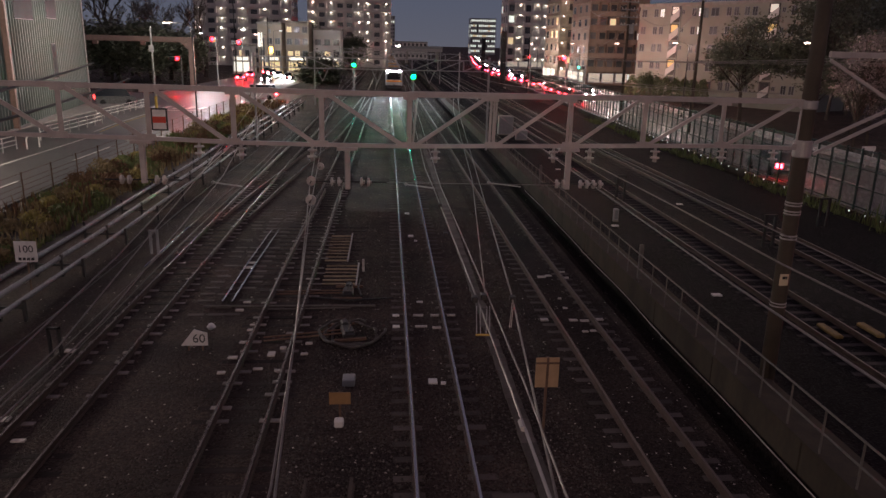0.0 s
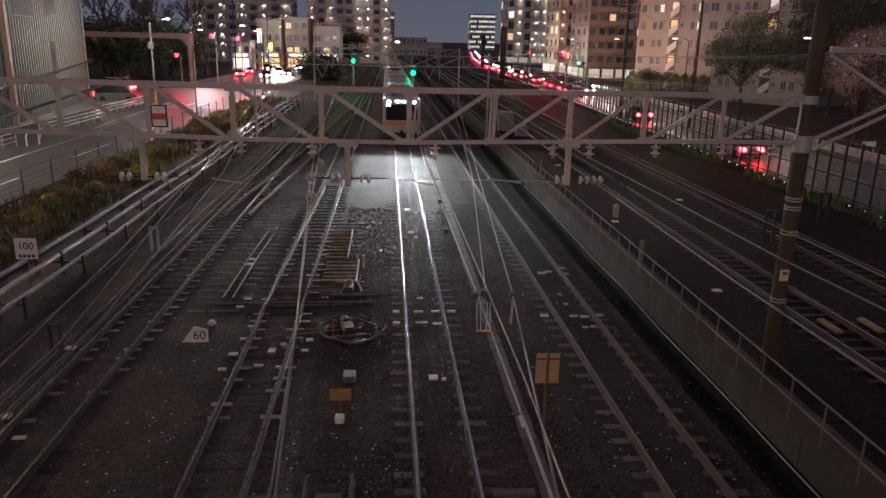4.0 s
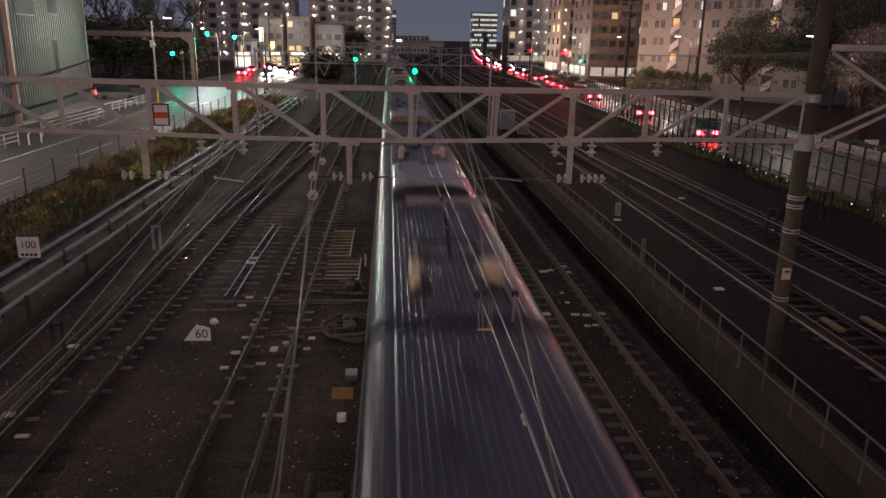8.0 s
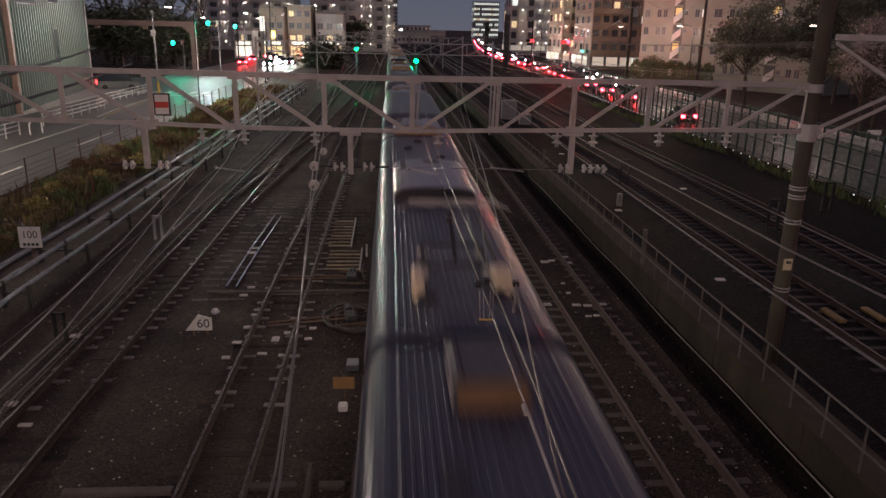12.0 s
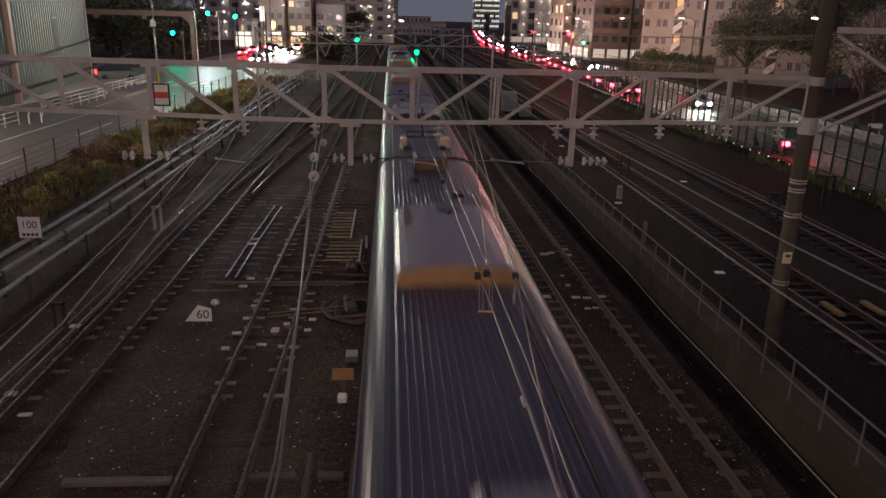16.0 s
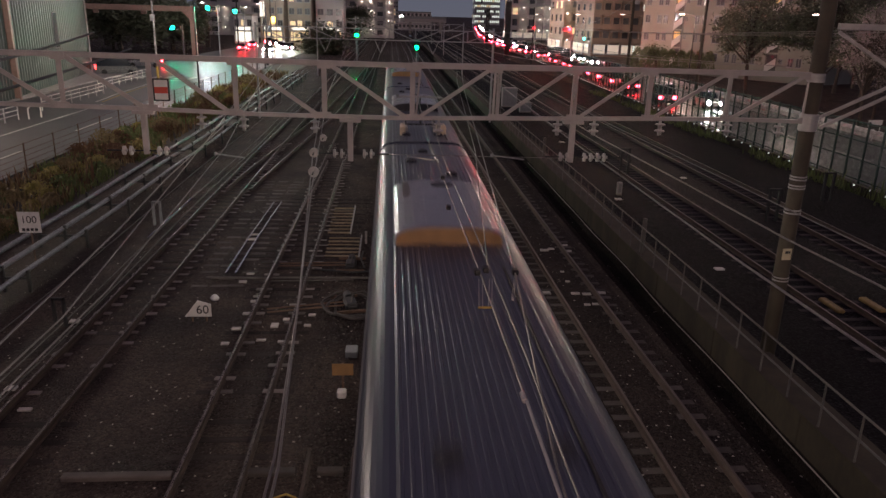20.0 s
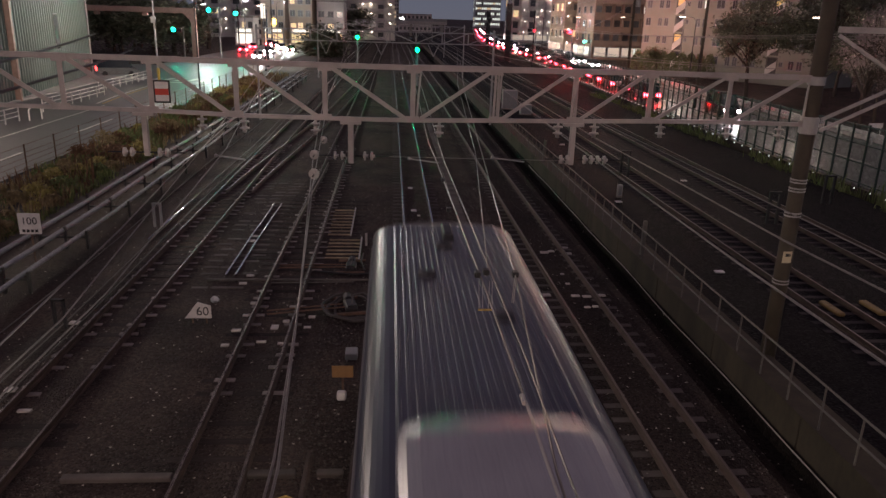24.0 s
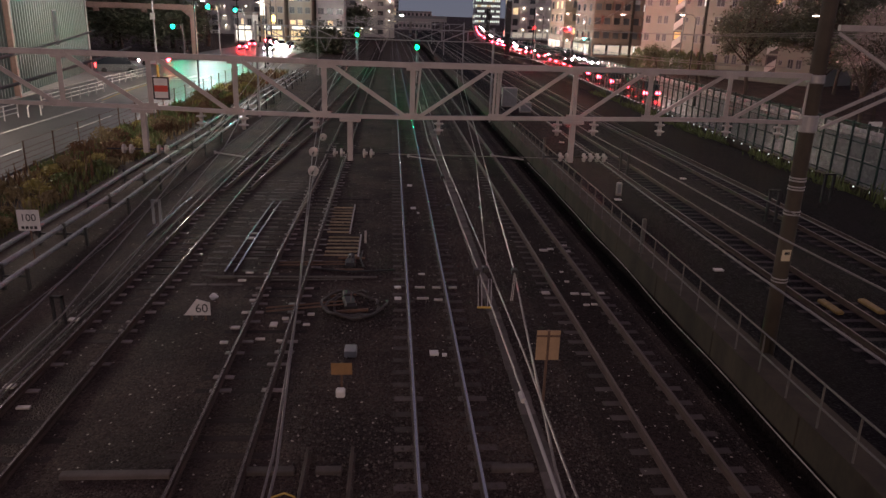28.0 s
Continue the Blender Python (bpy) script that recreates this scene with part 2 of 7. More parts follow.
RAIL_PROFILE = [(-0.063, -0.153), (0.063, -0.153), (0.063, -0.143), (0.012, -0.125), (0.009, -0.045), (0.0325, -0.035), (0.0325, -0.005), (0.026, -0.0005), (-0.026, -0.0005), (-0.0325, -0.005), (-0.0325, -0.035), (-0.009, -0.045), (-0.012, -0.125), (-0.063, -0.143)]
HEAD_PROFILE = [(-0.026, -0.002), (0.026, -0.002), (0.026, 0.002), (-0.026, 0.002)]


def curve_x(knots, y):
    """x at y along a line through knots (y, x), eased from knot to knot."""
    if y <= knots[0][0]:
        return knots[0][1]
    for (y0, x0), (y1, x1) in zip(knots, knots[1:]):
        if y <= y1:
            u = (y - y0) / (y1 - y0)
            return x0 + (x1 - x0) * u
    return knots[-1][1]


def smooth_x(knots, y, w=4.0):
    return sum(curve_x(knots, y + d * w) for d in (-1, -0.5, 0, 0.5, 1)) / 5


def line_points(knots, y0, y1, step=2.0, z=0.0):
    n = max(2, int((y1 - y0) / step))
    return [(smooth_x(knots, y0 + (y1 - y0) * i / n), y0 + (y1 - y0) * i / n, z) for i in range(n + 1)]


def rail(parent, knots, y0, y1, shift=0.0, z=0.0, step=2.0, head=None, web=None):
    k = [(y, x + shift) for y, x in knots]
    pts = line_points(k, y0, y1, step, z)
    r = part("rail", Mesh().sweep(RAIL_PROFILE, pts), web or RAIL_SIDE, parent)
    part("rail_head", Mesh().sweep(HEAD_PROFILE, pts), head or RAIL_TOP, r, "worn running surface of the rail")


sleeper_mesh = Mesh()
sleeper_mesh.loft([[(x, -0.12 * s, z), (x, 0.12 * s, z), (x, 0.095 * s, z2), (x, -0.095 * s, z2)] for x, s, z, z2 in ((-1.0, 1, -0.33, -0.162), (-0.45, 1, -0.33, -0.162), (-0.3, 0.9, -0.33, -0.195), (0.3, 0.9, -0.33, -0.195), (0.45, 1, -0.33, -0.162), (1.0, 1, -0.33, -0.162))])
SLEEPER_ME = sleeper_mesh.done("sleeper", SLEEPER)


def track(name, label, knots, y0, y1, near, timber=False, pitch=0.62, z=0.0, head=None, web=None):
    t = thing(name, label, "railway track", kind="structure")
    rail(t, knots, y0, y1, -0.566, z, 2.0, head, web)
    rail(t, knots, y0, y1, 0.566, z, 2.0, head, web)
    rnd = random.Random(name)
    y, far = y0, Mesh()
    me = Mesh().box(-1.05, 1.05, -0.1, 0.1, -0.31, -0.158, 0.012).done("timber_sleeper", TIMBER if timber is True else timber) if timber else SLEEPER_ME
    while y < min(y1, 190):
        x, dx = smooth_x(knots, y), smooth_x(knots, y + 1) - smooth_x(knots, y)
        if near[0] < y < near[1]:
            part("sleeper", me, None, t, at=pose(x + rnd.uniform(-0.02, 0.02), y + rnd.uniform(-0.03, 0.03), z + rnd.uniform(-0.006, 0.004) - (rnd.uniform(0.008, 0.02) if timber is True and y < 20 else 0), 0, 0, -math.degrees(math.atan(dx)) + rnd.uniform(-1, 1)))
        else:
            far.box(x - 1, x + 1, y - 0.1, y + 0.1, z - 0.3, z - 0.165)
        y += pitch
    if far.v:
        tagged(part("far_sleepers", far, (TIMBER if timber is True else timber) if timber else SLEEPER, t), kind="stuff")
    return t


TRACK_C = [(-340, 1.13), (60, 1.13), (110, 0.98), (200, 0.9), (450, 0.9)]
TRACK_R = [(-340, 5.72), (10, 5.70), (25, 5.60), (60, 5.50), (110, 5.2), (200, 4.9), (450, 4.9)]
TRACK_L = [(-100, -3.14), (24, -3.12), (40, -3.04), (60, -2.95), (90, -2.85), (200, -2.6), (450, -2.6)]
TRACK_LL = [(-100, -7.2), (40, -7.15), (60, -7.0), (200, -6.6), (450, -6.6)]
TRACK_RR = [(-100, 12.7), (40, 12.45), (140, 12.2), (450, 14)]
TRACK_RRR = [(-100, 16.9), (40, 16.6), (140, 16.4), (450, 18)]
track("track_main", "straight main track on concrete sleepers with shining rails", TRACK_C, -340, 440, (5, 110))
track("track_side", "track with rust-brown rails beside the low wall", TRACK_R, -60, 440, (5, 90), head=RAIL_DULL, web=RAIL_RUST)
track("track_left", "track with a turnout on timber sleepers", TRACK_L, -60, 440, (5, 80), timber=True, head=RAIL_WORN)
track("track_far_left", "dark outer track on timber sleepers", TRACK_LL, -60, 440, (8, 80), timber=True, head=RAIL_WORN)
# Darker copy of the sleeper timber; the shade there is in its colour.
SHADED_TIMBER = material("timber with shade in its colour", (0.030, 0.023, 0.021), 0.8, 0, 0.4, 4, 50, 0.4, per_piece=0.4)
track("track_far_side", "dark track behind the low wall", TRACK_RR, -60, 440, (12, 60), timber=SHADED_TIMBER, z=0.35, head=RAIL_DULL)
track("track_outer", "dark track next to the road fence", TRACK_RRR, -60, 440, (14, 60), timber=SHADED_TIMBER, z=0.35, head=RAIL_DULL)

# raised bed of the tracks behind the low wall
bed = Mesh().add([(9.3, -100, 0.178), (22.2, -100, 0.178), (22.2, 450, 0.178), (9.3, 450, 0.178)], [(0, 1, 2, 3)])
# The shade over this side is put into the near-black stone colour.
SHADED_STONE = stones("ballast with shade in its colour", (0.010, 0.008, 0.010), (0.006, 0.0048, 0.006), 0.05, 0.4, pale=0.0, sheen=0.04)
solid("ground_raised", bed, SHADED_STONE, "raised bed of crushed stone behind the wall, shade in its colour", "ground", kind="structure")

# long turnout timbers and the crossover rails on the west side
t = thing("turnout_timbers", "long timbers of a turnout beside the switch blades", "railway track", kind="structure")
rnd = random.Random(21)
long_me = Mesh().box(-1.75, 1.75, -0.1, 0.1, -0.3, -0.156, 0.012).done("long_timber", TIMBER)
short_me = Mesh().box(-0.24, 0.24, -0.09, 0.09, -0.3, -0.153, 0.012).done("short_timber", SLEEPER)
for k in range(14):
    part("timber", long_me, None, t, at=pose(-3.0 + rnd.uniform(-0.05, 0.05) + 0.03 * k, 23.4 + 0.62 * k + 0.3, 0, 0, 0, rnd.uniform(-1, 1)))
for k in range(24):
    for x in (-5.75, -5.1, -4.5):
        if rnd.random() < 0.75:
            part("timber", short_me, None, t, at=pose(x + rnd.uniform(-0.12, 0.12), 20.6 + 0.62 * k + 0.3, rnd.uniform(-0.012, 0.004), 0, 0, rnd.uniform(-2, 2)))
# steel chair plates that hold the rails on the timbers of the west tracks
CHAIR = material("worn chair plate", (0.19, 0.16, 0.145), 0.42, 0.3, 0.3, 5, 50, 0.2, per_piece=0.4)
chair_me = Mesh().box(-0.2, 0.26, -0.075, 0.075, -0.17, -0.138, 0.008).done("chair_plate", CHAIR)
for knots in (TRACK_L, TRACK_LL):
    for k in range(52):
        y = -60 + 0.62 * (120 + k)
        for s in (-0.566, 0.566):
            if rnd.random() < 0.8:
                part("chair_plate", chair_me, None, t, at=pose(smooth_x(knots, y) + s + rnd.uniform(-0.06, 0.12), y + rnd.uniform(-0.03, 0.03), rnd.uniform(-0.008, 0.002), 0, 0, rnd.uniform(-3, 3)))
CROSS = [(33, -6.95), (60, -4.9), (90, -3.7), (130, -2.75)]
cross = thing("crossover_track", "worn crossover rails between the two outer tracks", "railway track", kind="structure")
for s in (-0.566, 0.566):
    rail(cross, CROSS, 33, 128, s, -0.004, head=RAIL_WORN)
blade = thing("switch_blades", "pair of dark switch blades lying against the rails", "railway track", kind="structure")
for s in (0.45, -0.66):
    rail(blade, [(20, -3.02 + s), (26, -3.0 + s), (40, -2.9 + s * 0.72)], 21, 40, 0, -0.006, 1.0, RAIL_DULL)

DULL_STONE = stones("brown-black ballast", (0.050, 0.038, 0.033), (0.027, 0.021, 0.019), 0.042, 0.8, rough=0.95, pale=0.004, sheen=0.07)
side = Mesh().sweep([(-1.6, -0.02), (-1.4, 0.0), (1.2, 0.0), (1.48, -0.03), (1.97, -0.31), (1.97, -0.4), (-1.6, -0.1)], [(5.62, y, BED + 0.006) for y in range(-60, 300, 20)])
solid("ground_side", side, DULL_STONE, "brown-black ballast under the side track", "ground", kind="structure")
# One near-black colour over the slope, floor and wall side of the ditch.
DITCH_STONE = stones("near-black ditch stone", (0.020, 0.016, 0.015), (0.011, 0.009, 0.009), 0.05, 0.5, rough=0.95, pale=0.002, sheen=0.03)
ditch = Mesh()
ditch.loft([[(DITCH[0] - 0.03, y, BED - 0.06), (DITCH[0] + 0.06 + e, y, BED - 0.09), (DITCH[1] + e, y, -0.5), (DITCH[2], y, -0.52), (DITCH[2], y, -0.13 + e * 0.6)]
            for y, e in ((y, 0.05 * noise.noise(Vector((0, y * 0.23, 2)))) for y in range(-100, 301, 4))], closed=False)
solid("ditch", ditch, DITCH_STONE, "narrow black drainage ditch along the foot of the wall", "ditch", kind="structure")


# ---- low wall, walkway, railing ----
wall = thing("low_wall", "low yellowish concrete retaining wall with a walkway", "wall", kind="structure")
for k in range(40):
    y0 = -20 + 4.0 * k
    part("wall_panel", Mesh().box(8.0, 8.2, y0 + 0.01, y0 + 3.99, -0.55, 0.55, 0.02), DIRTY_CONCRETE, wall)
part("walkway", Mesh().box(8.2, 9.4, -60, 200, -0.4, 0.3), SHADED_STONE, wall, "stone walkway behind the wall, shade in its colour")

part("coping", Mesh().box(7.97, 8.74, -60, 200, 0.551, 0.6), DIRTY_CONCRETE, wall, "broad dirty concrete top of the wall")
railing = thing("railing", "thin two-rail steel railing on the low wall", "railing")
for z in (1.03, 1.5):
    part("rail", Mesh().rod((8.03, -8, z), (8.03, 118, z), 0.022), RAILING, railing)
for k in range(70):
    y = 4.7 + 1.13 * k
    part("post", Mesh().rod((8.03, y, 0.6), (8.03, y, 1.5), 0.02), RAILING, railing)
for y in (22.0, 38.0):
    part("stanchion", Mesh().box(8.1, 8.22, y - 0.06, y + 0.06, 0.6, 1.75, 0.01), RAILING, railing, "thick pale stanchion")
part("marker", Mesh().box(8.0, 8.1, 9.05, 9.12, 1.05, 1.5), YELLOW, railing, "pale yellow marker plate")
GY = 14.8
GREY_STEEL = material('grey painted steel', (0.34, 0.33, 0.33), 0.55, 0.2, 0.2, 4, 50, 0.1)
def gantry(y, x0, x1, zl, zu, pitch, mats=PINK_STEEL):
    t = thing("overhead_line_gantry", "weathered steel lattice gantry across the tracks", "gantry", (0, y, 0))
    for z in (zl, zu):
        part("chord", Mesh().box(x0, x1, -0.05, 0.05, z - 0.036, z + 0.036, 0.008), mats, t)
    n = round((x1 - x0) / pitch)
    for i in range(n + 1):
        x = x0 + (x1 - x0) * i / n
        part("post", Mesh().bar((x - 0.03, -0.03, zl + 0.037), (x - 0.01, -0.03, zu - 0.04), 0.03, 0.045).bar((x + 0.05, 0.04, zl + 0.037), (x + 0.025, 0.04, zu - 0.04), 0.03, 0.04), mats, t)
        if i < n:
            xn = x0 + (x1 - x0) * (i + 1) / n
            a, b = ((x, -0.05, zu), (xn, -0.05, zl)) if x < 0.3 else ((x, -0.05, zl), (xn, -0.05, zu))
            part("diagonal", Mesh().bar(a, b, 0.012, 0.065).bar((a[0], -0.02, a[2]), (b[0], -0.02, b[2]), 0.05, 0.012), mats, t)
    return t


def mast_lattice(x, y, h, w=0.45, mats=None):
    m = thing("lattice_mast", "dark lattice steel mast beside the tracks", "mast", (x, y, BED), group="far masts")
    for sx in (-1, 1):
        for sy in (-1, 1):
            part("leg", Mesh().box(sx * w - 0.06, sx * w + 0.06, sy * w - 0.06, sy * w + 0.06, 0, h), mats or DARK_STEEL, m)
    n = int(h / 0.9)
    for i in range(n):
        z = i * h / n
        part("lacing", Mesh().bar((-w, -w, z), (w, -w, z + h / n), 0.03, 0.07).bar((w, w, z), (-w, w, z + h / n), 0.03, 0.07).bar((-w, w, z), (-w, -w, z + h / n), 0.03, 0.07).bar((w, -w, z), (w, w, z + h / n), 0.03, 0.07), mats or DARK_STEEL, m)
    # Added box that makes the open lattice read as a solid dark mast.
    part("core", Mesh().box(-w * 0.8, w * 0.8, -w * 0.8, w * 0.8, 0.2, h - 0.1), mats or DARK_STEEL, m, "added dark box that fills the lattice")
    part("foot", Mesh().box(-w - 0.3, w + 0.3, -w - 0.3, w + 0.3, -0.1, 0.25, 0.03), CONCRETE, m)
    return m


def portal_leg(t, x, zt, r):
    part("leg", Mesh().box(x - r, x + r, -r, r, BED, zt), GREY_STEEL, t)


# the near gantry sags a little: its joints (x, lower chord, upper chord)
JOINTS = [(-7.97, 5.90, 6.86), (-6.31, 5.875, 6.85), (-4.65, 5.85, 6.84), (-3.02, 5.79, 6.825), (-1.30, 5.77, 6.80), (0.44, 5.76, 6.79), (2.10, 5.79, 6.79), (3.70, 5.81, 6.80), (5.26, 5.84, 6.81), (6.92, 5.86, 6.80), (8.60, 5.84, 6.80)]


def chord_z(x, k=1):
    for p, q in zip(JOINTS, JOINTS[1:]):
        if x <= q[0]:
            return p[k] + (q[k] - p[k]) * (x - p[0]) / (q[0] - p[0])
    return JOINTS[-1][k]


near = thing("overhead_line_gantry", "weathered pinkish steel lattice gantry across the tracks", "gantry", (0, GY, 0))
for p, q in zip(JOINTS, JOINTS[1:]):
    part("chord", Mesh().bar((p[0], 0, p[1]), (q[0], 0, q[1]), 0.10, 0.076), PINK_STEEL, near)
    part("chord", Mesh().bar((p[0], 0, p[2]), (q[0], 0, q[2]), 0.10, 0.10), PINK_STEEL, near)
    wide = p[0] < 0.4
    a, b = ((p[0] + 0.14, -0.056, p[2] - 0.04), (q[0] - 0.14, -0.056, q[1] + 0.03)) if wide else ((p[0] + 0.14, -0.056, p[1] + 0.03), (q[0] - 0.12, -0.056, q[2] - 0.04))
    part("diagonal", Mesh().bar(a, b, 0.010, 0.085 if wide else 0.06).bar((a[0], -0.028, a[2] + 0.035), (b[0], -0.028, b[2] + 0.035), 0.05, 0.010), PINK_STEEL, near)
    if not wide:
        part("diagonal", Mesh().bar((a[0] + 0.05, 0.056, a[2]), (b[0] + 0.05, 0.056, b[2]), 0.010, 0.05), PINK_STEEL, near)
for i, (x, zl, zu) in enumerate(JOINTS):
    m = Mesh()
    if x < 1.0:
        m.bar((x, -0.03, zl + 0.038), (x, -0.03, zu - 0.05), 0.10, 0.012).bar((x - 0.044, 0.0, zl + 0.038), (x - 0.044, 0.0, zu - 0.05), 0.012, 0.07)
    else:
        m.bar((x - 0.03, -0.03, zl + 0.038), (x - 0.01, -0.03, zu - 0.05), 0.035, 0.045).bar((x + 0.05, 0.04, zl + 0.038), (x + 0.06, 0.04, zu - 0.05), 0.03, 0.04)
    part("post", m, PINK_STEEL, near)
    part("gusset", Mesh().box(x - 0.13, x + 0.13, -0.072, -0.062, zl - 0.035, zl + 0.09), PINK_STEEL, near)
    part("gusset", Mesh().box(x - 0.13, x + 0.13, -0.072, -0.062, zu - 0.10, zu + 0.045), PINK_STEEL, near)
for x in (-4.83, -0.8, 3.74):
    z = chord_z(x)
    arm = part("drop_arm", Mesh().box(x - 0.055, x + 0.055, -0.05, 0.05, z - 0.90, z - 0.11, 0.01), PINK_STEEL, near, "pinkish steel arm hung from the lower chord")
    part("head_plate", Mesh().box(x - 0.21, x + 0.21, -0.075, 0.075, z - 0.108, z - 0.039, 0.008), PINK_STEEL, arm)
# left end: the chords run on to a brace and their own leg outside the view
part("chord_end", Mesh().box(-11.6, -7.972, -0.05, 0.05, 6.81, 6.91).box(-11.6, -7.972, -0.05, 0.05, 5.865, 5.94).bar((-7.97, -0.05, 6.84), (-9.8, -0.05, 5.92), 0.03, 0.085).bar((-9.8, -0.05, 5.92), (-11.6, -0.05, 6.84), 0.03, 0.085), PINK_STEEL, near)
part("leg", Mesh().box(-11.9, -11.6, -0.15, 0.15, BED, 7.0), PINK_STEEL, near, "steel leg of the gantry")
# second truss plane on the east half
for x, zl, zu in JOINTS[5:10]:
    part("post", Mesh().bar((x + 0.08, 0.06, zl + 0.04), (x + 0.17, 0.42, zu - 0.05), 0.035, 0.035), PINK_STEEL, near)
part("rear_chord", Mesh().box(0.44, 8.6, 0.38, 0.45, 6.76, 6.83), PINK_STEEL, near)

mast = thing("gantry_mast", "tall brown stained concrete mast with steel bands", "mast", (8.74, GY, 0.1))
part("shaft", Mesh().disc((0, 0, 0), (0, 0, 1), [(0, 0.172), (3, 0.165), (7, 0.155), (11.5, 0.14)], 20), MAST_CONCRETE, mast, smooth=True)
part("collar", Mesh().disc((0, 0, 5.55), (0, 0, 1), [(0, 0.165), (0.02, 0.19), (0.34, 0.19), (0.36, 0.165)], 20), STEEL, mast, "pale steel collar that carries the gantry")
part("collar", Mesh().disc((0, 0, 6.55), (0, 0, 1), [(0, 0.155), (0.02, 0.178), (0.16, 0.178), (0.18, 0.155)], 20), STEEL, mast, "pale steel collar that carries the gantry")
for z in (2.21, 2.28, 3.76, 3.83, 4.31, 4.37, 4.50, 4.56):
    part("band", Mesh().disc((0, 0, z), (0, 0, 1), [(0, 0.158), (0.004, 0.174), (0.03, 0.174), (0.034, 0.158)], 20), STEEL, mast, "thin steel band")
tag = part("tag_plate", Mesh().box(-0.15, 0.05, -0.19, -0.16, 2.74, 3.0, 0.01), material("pale yellow plate", (0.66, 0.56, 0.36), 0.5, 0, 0.1, 4, 40, 0.02), mast, "small pale yellow plate with dark marks")
for i, (a, b) in enumerate(((-0.08, -0.01), (0.0, 0.03))):
    part("mark", Mesh().box(a - 0.02, b - 0.02, -0.196, -0.1905, 2.89, 2.95), BLACK, tag)
# truss that goes on east of the mast
east = thing("overhead_line_gantry", "steel knee-braced gantry arm east of the mast", "gantry", (0, GY, 0))
part("chord", Mesh().box(9.03, 19.8, -0.05, 0.05, 7.7, 7.82), PINK_STEEL, east)
for a, b in (((9.0, 0, 5.72), (11.7, 0, 7.05)), ((9.0, 0, 5.95), (11.2, 0, 7.0)), ((9.05, 0, 7.65), (10.4, 0, 6.9)), ((11.7, 0, 7.05), (13.2, 0, 7.72)), ((10.4, 0, 6.62), (11.7, 0, 7.72))):
    part("brace", Mesh().bar(a, b, 0.05, 0.062), PINK_STEEL, east)
part("leg", Mesh().box(19.8, 20.1, -0.15, 0.15, 0.1, 8.0), PINK_STEEL, east, "steel leg of the arm")

for y, x0, x1 in ((57.3, -10.0, 7.8), (98, -9.4, 9.4), (150, -9.4, 10.5), (205, -9.4, 11)):
    g_ = gantry(y, x0, x1, 5.85, 6.65, 1.9, GREY_STEEL)
    for xx in (x0, x1):
        portal_leg(g_, xx, 6.9, 0.07)
    for xx in (-4.9, -0.75, 3.2):
        part("drop_bracket", Mesh().bar((xx - 0.45, 0, 5.85), (xx, 0, 4.9), 0.05, 0.05).bar((xx + 0.45, 0, 5.85), (xx, 0, 4.9), 0.05, 0.05), GREY_STEEL, g_, "V-shaped drop bracket")
solid("thin_pole", Mesh().rod((25.0, 132.4, BED), (25.0, 132.4, 9.5), 0.14, 0.1), DARK_STEEL, "thin dark steel pole between the tracks and the fence", "pole")
for x, y, h in ((22.4, 145, 10.9), (20.8, 163, 9.6), (21.9, 172, 9.0)):
    mast_lattice(x, y, h, 0.42 if y < 150 else 0.33)

# ---- the train ----
TRAIN_X = 1.13
ROOF = material("grey ribbed roof", (0.060, 0.067, 0.098), 0.34, 0.12, 0.2, 1.5, 40, 0.06, stretch=(4, 0.4, 4), gloss=0.33)
BOX_END = material("brown equipment panel", (0.20, 0.115, 0.055), 0.6, 0, 0.3, 3, 30, 0.1)
ROOF_SMOOTH = material("grey roof edge", (0.09, 0.093, 0.105), 0.3, 0.2, 0.2, 1.5, 40, 0.06, stretch=(3, 0.3, 3))
AC_PAINT = material("light grey cover paint", (0.31, 0.315, 0.34), 0.29, 0.15, 0.15, 2, 40, 0.03, gloss=0.5)
# Tan for the end panels only; the rest of the cover is light grey.
AC_END = material("tan cover end", (0.44, 0.26, 0.11), 0.5, 0, 0.2, 3, 40, 0.05)
BODY = material("brushed stainless steel", (0.5, 0.5, 0.52), 0.32, 0.9, 0.12, 2, 60, 0.03)
BAND = material("orange band paint", (0.72, 0.30, 0.05), 0.4, 0, 0.1, 3, 50, 0.02)
BAND_GREEN = material("dark green band paint", (0.02, 0.16, 0.08), 0.4, 0, 0.1, 3, 50, 0.02)
MASK = material("black front mask", (0.015, 0.016, 0.02), 0.15, 0, 0.2, 3, 50, 0.0)
RUBBER = material("black rubber", (0.028, 0.026, 0.045), 0.8, 0, 0.3, 6, 60, 0.1)
GRILLE = material("dark grille and shaded end", (0.05, 0.05, 0.055), 0.5, 0.5, 0.3, 10, 60, 0.1)
SLATS = material("grey slat paint", (0.20, 0.195, 0.18), 0.5, 0.1, 0.2, 6, 40, 0.05)
GLASS_DARK = material("dark tinted glass", (0.02, 0.025, 0.03), 0.06, 0, 0.1, 2, 20, 0.0)
WHEEL = material("wheel steel", (0.10, 0.085, 0.075), 0.5, 0.8, 0.3, 6, 60, 0.1)
HEADLIGHT = glow("headlamp glass lit", (0.92, 0.96, 1.0), 24000.0)
# Lining of the added beam tubes, near black so they don't light up.
BEAM_BLACK = material("matt black beam tube", (0.0015, 0.0015, 0.0015), 1.0, 0, 0.1, 5, 50, 0.0, gloss=0.0)
LED_WHITE = glow("white sign diodes", (0.95, 0.90, 1.0), 16.0)
LED_CYAN = glow("cyan sign diodes", (0.05, 0.75, 0.85), 4.0)
